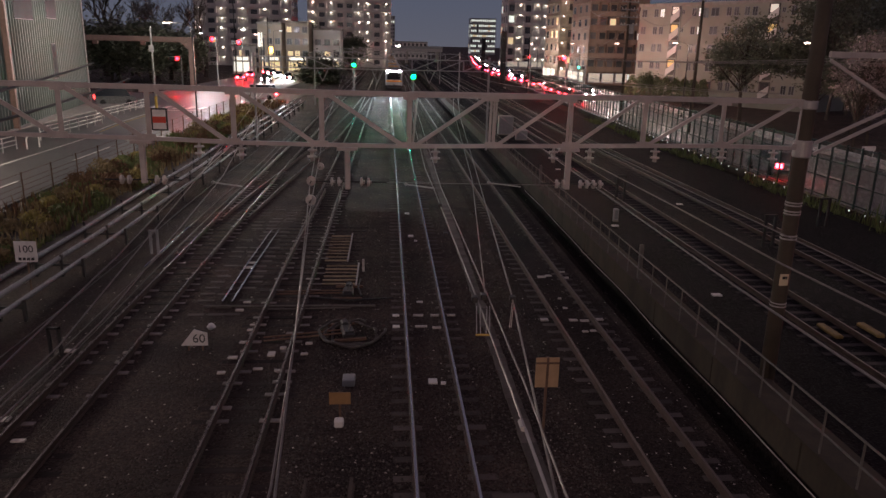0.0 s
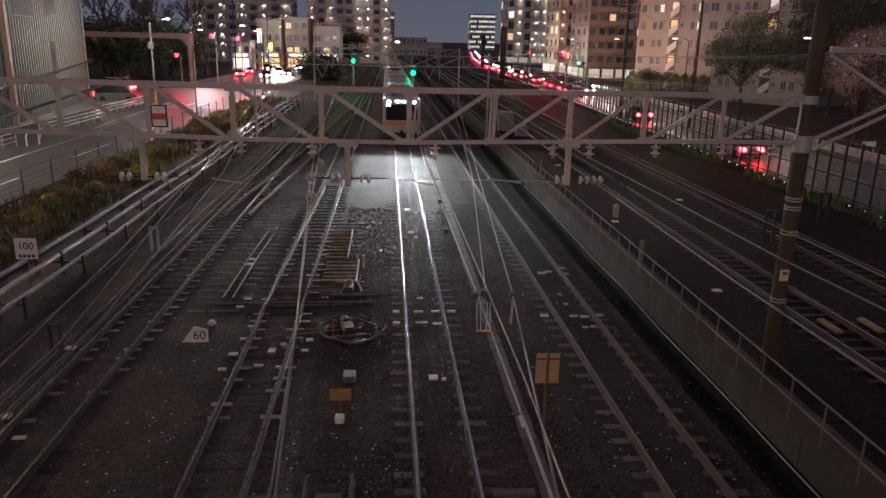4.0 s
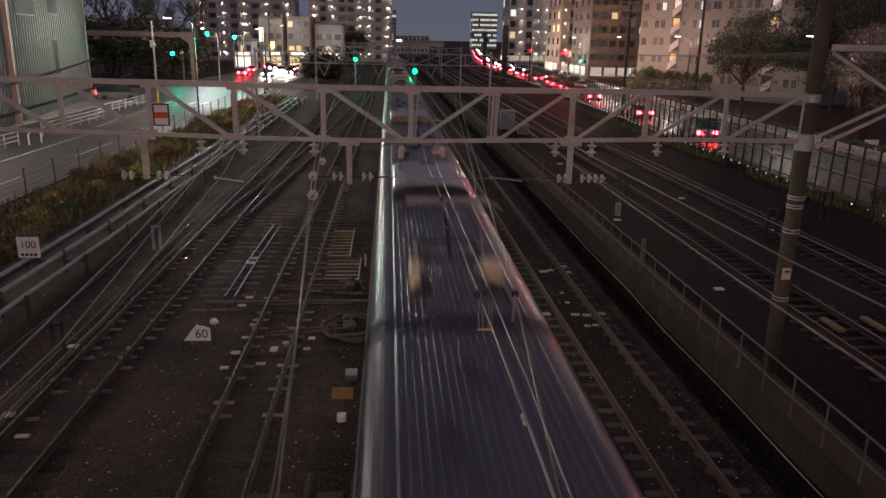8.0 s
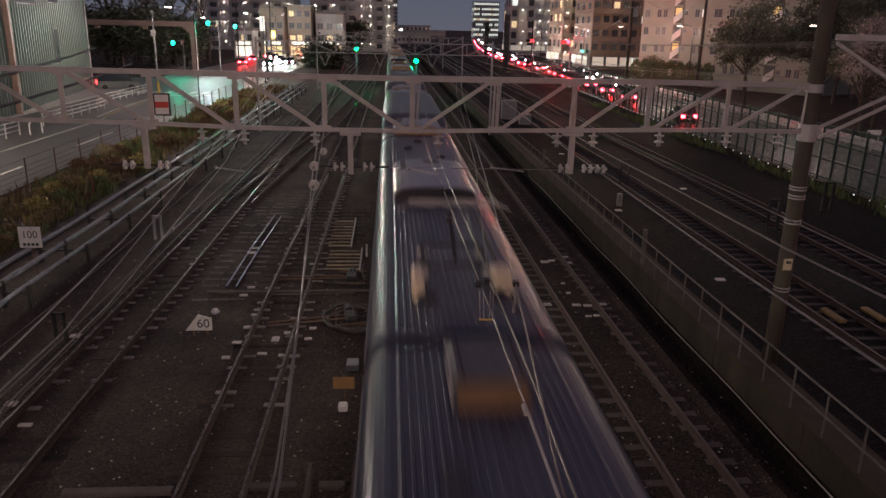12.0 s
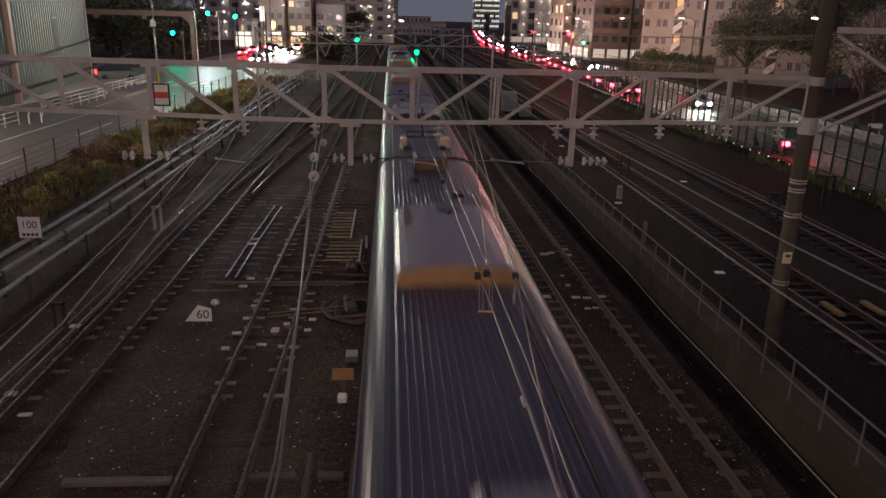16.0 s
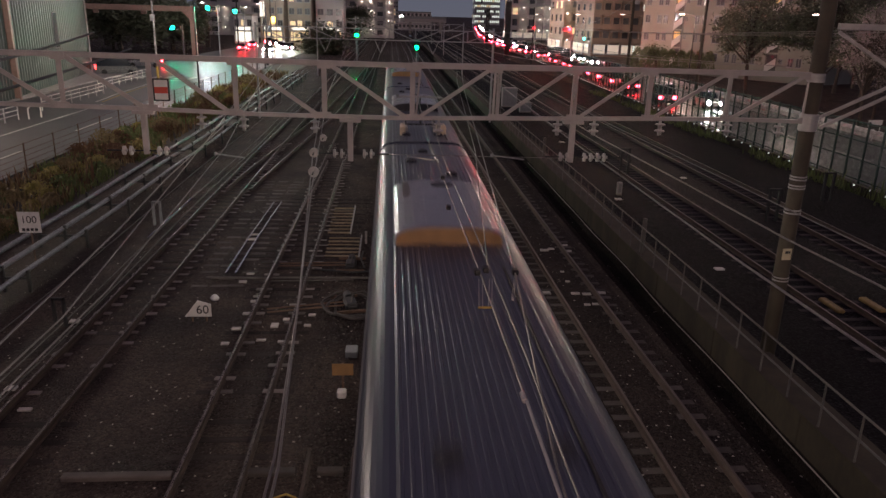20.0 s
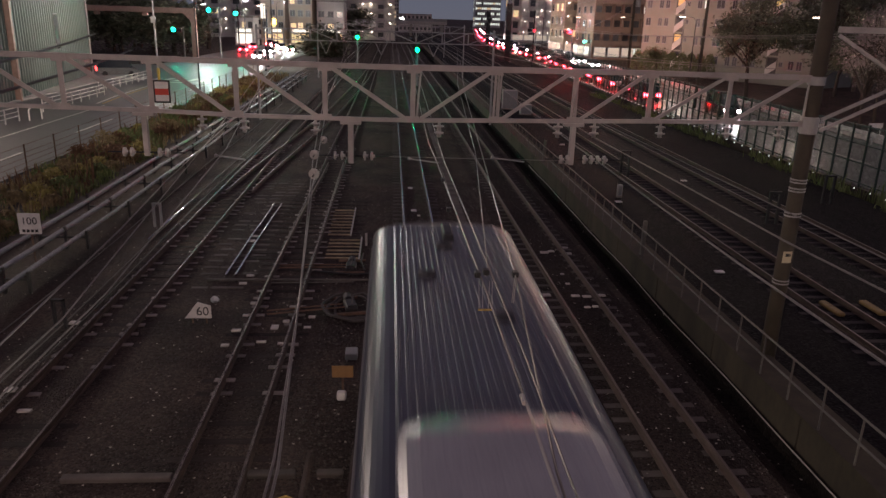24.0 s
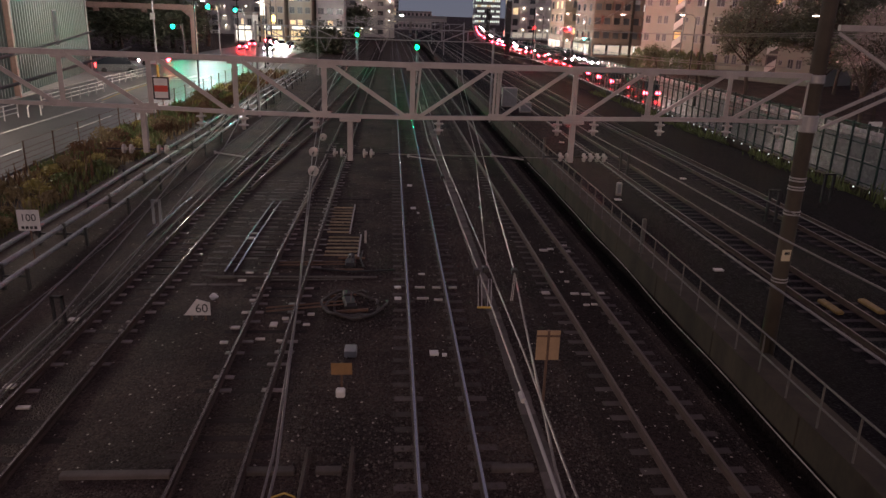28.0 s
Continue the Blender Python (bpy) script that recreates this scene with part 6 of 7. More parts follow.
PALE = material("pale weathered plate", (0.50, 0.46, 0.42), 0.6, 0.1, 0.3, 6, 50, 0.1)
for x, y, w, d in ((1.13, 16.2, 0.22, 0.28), (1.38, 16.1, 0.12, 0.14), (0.28, 20.7, 0.2, 0.14), (0.95, 20.7, 0.3, 0.12), (1.45, 20.7, 0.25, 0.12), (1.95, 20.7, 0.25, 0.12), (0.28, 19.8, 0.2, 0.18), (1.0, 19.8, 0.35, 0.12), (1.45, 19.7, 0.25, 0.12), (1.05, 21.9, 0.2, 0.1),
                   (1.02, 30.2, 0.22, 0.3), (0.97, 34.5, 0.22, 0.3), (1.2, 29.4, 0.12, 0.12),
                   (5.52, 24.5, 0.3, 0.2), (5.8, 24.65, 0.22, 0.14), (6.35, 24.4, 0.26, 0.14), (6.4, 25.1, 0.22, 0.1), (4.74, 20.3, 0.24, 0.2), (5.62, 20.25, 0.26, 0.14), (5.95, 20.2, 0.26, 0.14), (6.42, 20.3, 0.26, 0.14), (5.75, 19.35, 0.18, 0.1), (6.0, 19.4, 0.18, 0.1), (5.62, 21.3, 0.14, 0.1), (5.65, 22.2, 0.12, 0.1),
                   (-3.0, 17.9, 0.25, 0.3), (-2.75, 18.3, 0.22, 0.16), (-3.95, 17.7, 0.3, 0.16), (-4.05, 16.8, 0.25, 0.14), (-3.9, 18.7, 0.2, 0.14), (-3.85, 19.6, 0.2, 0.14), (-2.1, 18.6, 0.24, 0.14), (-2.15, 17.9, 0.24, 0.12), (-3.2, 17.0, 0.3, 0.1), (-2.7, 16.9, 0.2, 0.1), (-4.45, 21.2, 0.3, 0.16), (-4.35, 21.9, 0.3, 0.12), (-4.95, 25.6, 0.5, 0.22), (-4.95, 26.2, 0.4, 0.16),
                   (-7.4, 13.7, 0.35, 0.12), (-8.1, 14.6, 0.3, 0.2), (-8.2, 18.2, 0.35, 0.2)):
    plate(x, y, w * (0.78 if x < -1 else 1.0), d * 0.9, 0.045, WHITE if 0 < x < 2 and w <= 0.22 else PALE)

# point machines
def machine(x, y, turn, words):
    t = thing("point_machine", words, "point machine", pose(x, y, BED, 0, 0, turn), group="point machines")
    part("casing", Mesh().box(-0.17, 0.17, -0.42, 0.30, 0.0, 0.2, 0.05), DARK_STEEL, t)
    part("lid", Mesh().box(-0.14, 0.14, -0.38, 0.05, 0.201, 0.235, 0.012), DARK_STEEL, t)
    part("motor", Mesh().disc((0.0, 0.30, 0.13), (0, 1, 0), [(0, 0.10), (0.03, 0.12), (0.34, 0.12), (0.38, 0.07)], 12), DARK_STEEL, t, "round dark motor")
    part("lever", Mesh().bar((-0.02, -0.3, 0.2), (0.06, -0.1, 0.42), 0.03, 0.03), RAILING, t)
    for yy in (0.1, -0.15):
        part("rod", Mesh().rod((-2.3, yy, 0.08), (-0.18, yy, 0.12), 0.025), RUST, t)
    for yy in (-0.47, 0.74):
        part("foot", Mesh().box(-0.45, 0.45, yy - 0.045, yy + 0.045, -0.02, 0.07), RUST, t)

machine(-1.25, 22.7, 0, "dark point machine with rods to the switch")
machine(-1.1, 19.3, 12, "dark point machine inside a loop of cable")
hose = Mesh()
for k in range(3):
    hose.path([(-0.95 + (0.62 + 0.13 * k + 0.07 * math.sin(a * 0.9 + k * 2)) * math.cos(a * math.pi / 12), 19.2 + (0.8 + 0.12 * k + 0.1 * math.sin(a * 1.3 + k)) * math.sin(a * math.pi / 12), BED + 0.06 + 0.03 * k + 0.03 * math.sin(a * 1.7)) for a in range(4 * k, 22 + 2 * k)], 0.04, 6)
solid("cable_loop", hose, material("dusty brown hose", (0.055, 0.046, 0.040), 0.6, 0, 0.35, 5, 40, 0.1), "dusty brown cable coiled in loose loops on the ballast", "cable")
for pts in ([(-2.4, 22.3), (-1.2, 22.0), (0.2, 22.2)], [(-0.9, 24.2), (-0.95, 23.3), (-0.8, 22.4)] ):
    solid("ground_cable", Mesh().path([(x, y, BED + 0.06) for x, y in pts], 0.03, 6), BLACK, "dark cable laid along the ballast", "cable", group="ground cables")
solid("cross_rod", Mesh().rod((-5.6, 21.45, BED + 0.07), (-0.35, 21.5, BED + 0.06), 0.035).rod((-3.6, 21.2, BED + 0.06), (-1.1, 21.3, BED + 0.06), 0.025), RAILING, "dull steel rod laid across the tracks to the points", "rod")
solid("marker_post", Mesh().box(-0.88, -0.80, 25.2, 25.3, BED, 0.28, 0.01), PALE, "short pale tan marker post", "post")
frame_ = thing("angle_stand", "low pale angle-steel stand beside the point machine", "stand")
part("angle", Mesh().box(-1.49, -1.44, 26.4, 30.5, BED, -0.1), STEEL, frame_)
part("angle", Mesh().box(-1.06, -1.01, 23.5, 26.1, BED, -0.1), STEEL, frame_)
SLAT = material("pale worn slat", (0.33, 0.26, 0.17), 0.7, 0, 0.35, 4, 40, 0.2, per_piece=0.3)
for k in range(9):
    part("slat", Mesh().box(-2.32, -1.5, 26.5 + 0.45 * k, 26.54 + 0.45 * k, BED, -0.12), SLAT, frame_)
for k in range(6):
    part("slat", Mesh().box(-2.2, -1.07, 23.7 + 0.42 * k, 23.75 + 0.42 * k, BED, -0.12), SLAT, frame_)
solid("yellow_cable", Mesh().path([(-1.98, 10.2, -0.14), (-1.93, 10.6, -0.1), (-1.73, 10.68, -0.08), (-1.55, 10.6, -0.1), (-1.5, 10.2, -0.14)], 0.02, 6), YELLOW, "pale yellow cable looped on the ballast", "cable")

# pale beams across the ballast and two dark rail stubs close to the bridge
for x0, x1, y in ((-5.7, -3.8, 11.35), (-2.5, -1.65, 11.4), (-1.28, -0.8, 11.4), (1.9, 2.7, 11.4)):
    solid("cross_beam", Mesh().box(x0, x1, y - 0.09, y + 0.09, BED - 0.05, BED + 0.09, 0.02), SLEEPER, "pale concrete beam laid across the ballast", "beam", group="cross beams")
for x in (-1.47, -0.64):
    solid("rail_stub", Mesh().sweep(RAIL_PROFILE, [(x, 9.6, -0.03), (x, 12.0, -0.03)]), RAIL_SIDE, "short dark rusty piece of rail on the ballast", "rail", group="rail stubs")

# boards on posts
def board(x, y, w, z0, z1, post, words, mt=ORANGE_BOARD, ribs=True):
    t = thing("board_on_post", words, "sign board", (x, y, BED))
    part("post", Mesh().box(-0.025, 0.025, 0.0, 0.05, -0.1, z1 - BED), RUST, t)
    b = part("board", Mesh().box(-w / 2, w / 2, -0.02, 0.0, z0 - BED, z1 - BED, 0.004), mt, t, "board seen from its plain back")
    if ribs:
        part("rib", Mesh().box(-w / 2, w / 2, -0.04, -0.021, z1 - BED - 0.14, z1 - BED - 0.1), RUST, b)
        part("rib", Mesh().box(-0.025, 0.025, -0.045, -0.021, z0 - BED, z1 - BED), RUST, b)

board(-1.0, 14.4, 0.46, 0.22, 0.50, True, "low brown board on a short post", material("dark brown board", (0.30, 0.17, 0.07), 0.7, 0, 0.25, 4, 40, 0.1), False)
board(3.38, 13.9, 0.50, 0.82, 1.50, True, "tan board on a rusty post between the tracks")
solid("white_box", Mesh().box(-1.11, -0.91, 14.05, 14.25, BED, 0.0, 0.03), WHITE, "small white box on the ballast", "box")
solid("white_box", Mesh().blob((-4.96, 19.75, BED + 0.08), 0.12, 0.12, 0.10, 3, 8, 0.08), WHITE, "white painted stone on the ballast", "stone")
solid("grey_box", Mesh().box(-1.05, -0.75, 16.0, 16.4, BED, 0.0, 0.02), GREY_PAINT, "small grey junction box on the ballast", "box")


def text(body, parent, x, y, z, size, mt):
    c = bpy.data.curves.new("letters", "FONT")
    c.body, c.size, c.align_x, c.align_y, c.extrude = body, size, "CENTER", "CENTER", 0.002
    o = bpy.data.objects.new("digits", c)
    me = bpy.data.meshes.new_from_object(o)
    me.materials.append(mt)
    bpy.data.objects.remove(o)
    d = part("digits", me, None, parent, "black painted digits", at=pose(x, y, z, 90, 0, 0))
    return d


s60 = thing("speed_board", "white low board with a slanted corner and black digits", "sign", (-5.01, 18.2, BED + 0.06))
part("board", Mesh().add([(-0.37, 0, 0.1), (0.32, 0, 0.1), (0.32, 0, 0.45), (-0.02, 0, 0.55), (-0.37, 0.03, 0.1), (0.32, 0.03, 0.1), (0.32, 0.03, 0.45), (-0.02, 0.03, 0.55)],
                         [(0, 1, 2, 3), (7, 6, 5, 4), (0, 4, 5, 1), (1, 5, 6, 2), (2, 6, 7, 3), (3, 7, 4, 0)]), WHITE, s60)
part("stake", Mesh().box(-0.2, -0.16, 0.031, 0.06, -0.1, 0.3).box(0.16, 0.2, 0.031, 0.06, -0.1, 0.3), RUST, s60)
text("60", s60, 0.1, -0.006, 0.29, 0.34, BLACK)
s100 = thing("speed_board", "white square board with black digits on a post", "sign", (-11.35, 23.0, BED))
part("post", Mesh().rod((0, 0.05, -0.1), (0, 0.05, 1.6), 0.03), RUST, s100)
part("board", Mesh().box(-0.34, 0.34, -0.01, 0.015, 1.0, 1.68, 0.006), WHITE, s100)
text("100", s100, 0.0, -0.016, 1.42, 0.33, BLACK)
for k in range(4):
    part("mark", Mesh().box(-0.24 + 0.13 * k, -0.15 + 0.13 * k, -0.016, -0.0105, 1.06, 1.15), BLACK, s100)
red = thing("gantry_plate", "framed plate with a red bar hung on the gantry", "sign", (-4.4, GY - 0.17, 6.02))
part("frame", Mesh().box(-0.155, 0.155, 0, 0.02, 0, 0.43).box(-0.02, 0.02, 0.02, 0.11, 0.1, 0.2), BLACK, red)
part("plate", Mesh().box(-0.125, 0.125, -0.008, -0.001, 0.03, 0.40), WHITE, red)
part("red_bar", Mesh().box(-0.125, 0.125, -0.014, -0.009, 0.15, 0.27), material("red paint", (0.55, 0.06, 0.035), 0.5, 0, 0.1, 4, 40, 0.02), red)

# cable trough with lids between the main and the side track
trough = thing("cable_trough", "concrete cable trough with separate lids", "trough")
lid_me = Mesh().box(-0.16, 0.16, -0.245, 0.245, -0.03, 0.03, 0.008).done("lid", SLEEPER)
rnd = random.Random(8)
for k in range(120):
    part("lid", lid_me, None, trough, at=pose(2.95 + rnd.uniform(-0.015, 0.015), 7.5 + 0.5 * k, BED + 0.035, rnd.uniform(-1, 1), rnd.uniform(-2, 2), rnd.uniform(-1.5, 1.5)))
# equipment on the raised bed
for x, y, w, d, h, words in ((10.5, 65.0, 1.3, 0.7, 1.7, "tall grey relay cabinet beside the raised tracks"), (11.3, 61.3, 0.95, 0.5, 0.9, "low grey relay cabinet beside the raised tracks"), (10.42, 31.8, 0.22, 0.2, 0.62, "small pale box on a low stand")):
    t = thing("relay_cabinet", words, "cabinet", (x, y, 0.15))
    part("body", Mesh().box(-w / 2, w / 2, -d / 2, d / 2, 0.1, h, 0.02), STEEL, t)
    part("door", Mesh().box(-w / 2 + 0.04, w / 2 - 0.04, -d / 2 - 0.012, -d / 2 - 0.001, 0.16, h - 0.06), GREY_PAINT, t)
    part("plinth", Mesh().box(-w / 2, w / 2, -d / 2, d / 2, 0, 0.099), CONCRETE, t)
YELLOW_DIM = material("dirty yellow paint", (0.24, 0.165, 0.05), 0.6, 0, 0.4, 5, 40, 0.1)
for x, y in ((12.52, 18.4), (13.77, 18.45)):
    solid("yellow_pad", Mesh().box(x - 0.12, x + 0.12, y - 0.5, y + 0.5, 0.15, 0.28, 0.04), YELLOW_DIM, "yellow painted block beside the rail", "block", group="yellow blocks")
for x, y in ((11.9, 36.5), (15.2, 27.5), (19.6, 31.0), (16.8, 20.5)):
    solid("low_post", Mesh().box(x - 0.05, x + 0.05, y - 0.05, y + 0.05, 0.1, 1.5).box(x + 0.35, x + 0.45, y - 0.05, y + 0.05, 0.1, 1.5).box(x - 0.05, x + 0.45, y - 0.05, y + 0.05, 1.45, 1.52), DARK_STEEL, "dark double post beside the raised tracks", "post", group="dark double posts")
for x, y in ((10.1, 30.8), (10.6, 21.5), (14.9, 35.5), (11.0, 46)):
    plate(x, y, 0.3, 0.2, 0.05, WHITE, "white plate on the raised stone bed").location.z += 0.36

# ---- railway signals ----
SIG_GREEN = glow("green signal light", (0.0, 1.0, 0.045), 220.0)
ROAD_GREEN = glow("green traffic light", (0.0, 1.0, 0.40), 260.0)
SIG_RED = glow("red signal light", (1.0, 0.0004, 0.0010), 520.0)
SIG_RED_DIM = glow("red signal light, dimmer", (1.0, 0.001, 0.003), 150.0)
YELLOW_LIT = glow("amber signal light", (1.0, 0.6, 0.1), 6.0)


def rail_signal(x, y, z, words):
    t = thing("railway_signal", words, "railway signal", (x, y, BED), group="railway signals")
    part("post", Mesh().rod((0, 0.2, 0), (0, 0.2, z + 0.6), 0.09), GREY_PAINT, t)
    part("backplate", Mesh().box(-0.35, 0.35, -0.02, 0.08, z - BED - 0.35, z - BED + 1.0, 0.02), BLACK, t)
    part("lens", Mesh().disc((0, -0.03, z - BED), (0, -1, 0), [(0, 0.22), (0.02, 0.2), (0.03, 0.0)], 16), SIG_GREEN, t, "green lens, lit")
    part("hood", Mesh().disc((0, -0.02, z - BED), (0, -1, 0), [(0, 0.25), (0.2, 0.25), (0.2, 0.23), (0, 0.23)], 16), BLACK, t)
    lamp("signal_light", "POINT", (x, y - 0.3, z), 130, (0.0, 1.0, 0.8), 0.12)
    part("ladder", Mesh().bar((-0.2, 0.35, 0), (-0.2, 0.35, z), 0.03, 0.03).bar((0.2, 0.35, 0), (0.2, 0.35, z), 0.03, 0.03), GREY_PAINT, t)

rail_signal(3.12, 90.0, 4.0, "railway signal showing green beside the main track")
rail_signal(-5.1, 115.0, 4.55, "railway signal showing green between the west tracks")

# ---- road signals: two glowing lenses, and an added shutter that uncovers the one that shows ----
SHUTTERS = []


def road_signal(x, y, z, group, changes=True, first="red", r=0.26):
    t = thing("traffic_light", "horizontal traffic light on an arm, red and green lenses", "traffic light", (x, y, 0), group=group)
    part("pole", Mesh().rod((0.95, 0.35, -0.2), (0.95, 0.35, z + 0.5), 0.1), GREY_PAINT, t)
    part("arm", Mesh().rod((0.95, 0.35, z + 0.25), (-0.6, 0.35, z + 0.25), 0.05), GREY_PAINT, t)
    box = part("housing", Mesh().box(-0.78, 0.78, 0.0, 0.3, z - 0.31, z + 0.31, 0.04), GREY_PAINT, t)
    for sx, mt in ((0.45, SIG_RED if changes else SIG_RED_DIM), (-0.45, ROAD_GREEN)):
        part("lens", Mesh().disc((sx, -0.001, z), (0, -1, 0), [(0, r), (0.015, r * 0.9), (0.02, 0.0)], 16), mt, box)
    part("middle_lens", Mesh().disc((0, -0.001, z), (0, -1, 0), [(0, r), (0.015, r * 0.9), (0.02, 0.0)], 16), BLACK, box)
    sh = part("shutter", Mesh().box(-0.28, 0.28, -0.06, -0.03, -0.28, 0.28, 0.01), BLACK, t, "added black shutter that hides one glowing lens")
    sh.matrix_basis = pose(-0.45 if first == "red" else 0.45, 0, z)
    if changes:
        SHUTTERS.append((sh, z))


road_signal(-27.6, 120.0, 7.8, "traffic lights of the west junction")
road_signal(-26.5, 135.0, 7.4, "traffic lights of the west junction")
road_signal(-33.2, 120.3, 4.75, "traffic lights of the west junction")
road_signal(29.0, 124.0, 6.15, "traffic lights of the east road", False, "red")
lamp("signal_light", "POINT", (29.45, 121.8, 6.15), 1500, (1.0, 0.02, 0.03), 0.15)
road_signal(26.2, 141.0, 6.0, "traffic lights of the east road", False, "red", 0.18)
road_signal(37.6, 144.0, 4.2, "traffic lights of the east road", False, "green", 0.1)

# ---- poles along the roads ----
def utility_pole(x, y, h, words, arms=3, turn=0.0, mt=None):
    t = thing("utility_pole", words, "utility pole", pose(x, y, 0, 0, 0, turn), group="utility poles")
    part("shaft", Mesh().disc((0, 0, -0.2), (0, 0, 1), [(0, 0.18), (h, 0.11)], 12), mt or MAST_CONCRETE, t)
    for k in range(arms):
        z = h - 0.5 - 0.75 * k
        a = part("cross_arm", Mesh().box(-0.9, 0.9, -0.2, -0.12, z - 0.05, z + 0.05), GREY_PAINT, t)
        for xx in (-0.8, -0.45, 0.45, 0.8):
            part("insulator", Mesh().disc((xx, -0.16, z + 0.05), (0, 0, 1), [(0, 0.04), (0.05, 0.07), (0.12, 0.06), (0.16, 0.02)], 8), PORCELAIN, a)
    part("transformer", Mesh().disc((0.35, 0, h - 3.6), (0, 0, 1), [(0, 0.25), (0.05, 0.28), (0.8, 0.28), (0.85, 0.2)], 12), GREY_PAINT, t, "grey pole transformer")


utility_pole(29.8, 70.8, 14.5, "concrete utility pole by the green fence")
utility_pole(24.9, 77.5, 13.0, "concrete utility pole with many cross arms", 4)
utility_pole(-18.1, 112.5, 8.3, "short dark post at the junction", 0, mt=DARK_STEEL)
utility_pole(-26.0, 168, 13, "concrete utility pole beyond the junction", 3)
solid("thin_pole", Mesh().rod((-29.6, 150, -0.2), (-29.6, 150, 16.8), 0.16, 0.11), DARK_STEEL, "thin dark steel pole beside the road", "pole")
for (a, b) in (((29.6, 70, 13.8), (24.9, 77.5, 12.5)), ((24.9, 77.5, 12.4), (27.5, 150, 11)), ((29.6, 70, 13.4), (39, 20, 12)), ((29.6, 70, 13.0), (24.9, 77.5, 11.4)), ((24.9, 77.5, 11.6), (29, 152, 10)), ((24.9, 77.5, 12.0), (47.5, 125.9, 12)), ((29.6, 70, 12.5), (47, 125.9, 9.5)), ((24.9, 77.5, 11.2), (45.2, 168, 16)), ((24.9, 77.5, 9.9), (30, 124, 6.8)), ((-18, 131, 12), (-26, 168, 12)), ((-18, 131, 11.3), (-29.6, 150, 15.5))):
    wire(sag(a, b, 0.8), 0.02, "sagging service wire between the poles", "service_wire")
# sign pole at the junction: pale bollard, post with a yellow base
t = thing("signal_pole", "grey pole with a yellow guard sleeve at the junction", "pole", (-25.3, 83.5, 0))
part("pole", Mesh().rod((0, 0, -0.2), (0, 0, 9.0), 0.11), GREY_PAINT, t)
part("sleeve", Mesh().rod((0, 0, 0.1), (0, 0, 1.6), 0.15), YELLOW, t, "yellow guard sleeve")
part("cabinet", Mesh().box(-0.25, 0.25, -0.35, -0.12, 6.3, 7.0, 0.02), GREY_PAINT, t)
# road portal beyond the junction
t = thing("road_portal", "brown painted steel portal over the side street", "portal", (0, 118, 0))
part("beam", Mesh().box(-49.5, -29.5, -0.35, 0.35, 7.2, 8.0, 0.05), BROWN_STEEL, t)
for x in (-49.1, -29.9):
    part("leg", Mesh().box(x - 0.4, x + 0.4, -0.35, 0.35, -0.2, 7.2, 0.05), BROWN_STEEL, t)
    s = 1 if x < -40 else -1
    part("haunch", Mesh().add([(x + s * 0.4, -0.3, 6.2), (x + s * 0.4, -0.3, 7.2), (x + s * 1.5, -0.3, 7.2), (x + s * 0.4, 0.3, 6.2), (x + s * 0.4, 0.3, 7.2), (x + s * 1.5, 0.3, 7.2)], [(0, 1, 2), (5, 4, 3), (0, 3, 4, 1), (1, 4, 5, 2), (2, 5, 3, 0)]), BROWN_STEEL, t)
for x in (-44, -37):
    part("bracket", Mesh().box(x - 0.4, x + 0.4, -0.2, 0.2, 6.7, 7.2, 0.05), BROWN_STEEL, t)
# small lit signs up the west road
for x, y, z, w, h, mt, words in ((-29.4, 178, 6.4, 1.0, 3.2, SHOP_WHITE, "tall white lit shop sign"), (-27.3, 180, 5.0, 0.9, 1.4, YELLOW_LIT, "small amber lit sign"), (-22.3, 176, 4.6, 1.2, 1.0, SHOP, "amber lit sign over the road")):
    t = thing("lit_sign", words, "sign", (x, y, 0), group="lit signs")
    part("panel", Mesh().box(-w / 2, w / 2, -0.1, 0.1, z, z + h, 0.02), mt, t)
    part("post", Mesh().rod((0, 0.15, -0.1), (0, 0.15, z + h), 0.06), GREY_PAINT, t)

# ---- plants ----
LEAF = material("dark evergreen leaf", (0.12, 0.125, 0.08), 0.6, 0, 0.5, 1.0, 10, 0.1, per_piece=0.2)
LEAF2 = material("olive hedge leaf", (0.11, 0.125, 0.05), 0.6, 0, 0.45, 1.0, 10, 0.1)
BLOSSOM = material("pale blossom", (0.27, 0.215, 0.21), 0.7, 0, 0.3, 2.0, 10, 0.1)
BARK = material("grey-brown bark", (0.075, 0.058, 0.045), 0.85, 0, 0.4, 3, 30, 0.5, stretch=(3, 3, 0.6))
RUSSET = material("russet dead leaf", (0.16, 0.09, 0.045), 0.8, 0, 0.4, 0.8, 8, 0.0)
STRAW = material("dry yellow grass", (0.25, 0.195, 0.095), 0.8, 0, 0.45, 0.6, 6, 0.0)
YELLOW_WEED = material("yellow-green weed leaf", (0.36, 0.31, 0.09), 0.7, 0, 0.45, 0.8, 8, 0.0)
WEED = material("green weed leaf", (0.15, 0.19, 0.06), 0.7, 0, 0.45, 0.6, 6, 0.0)


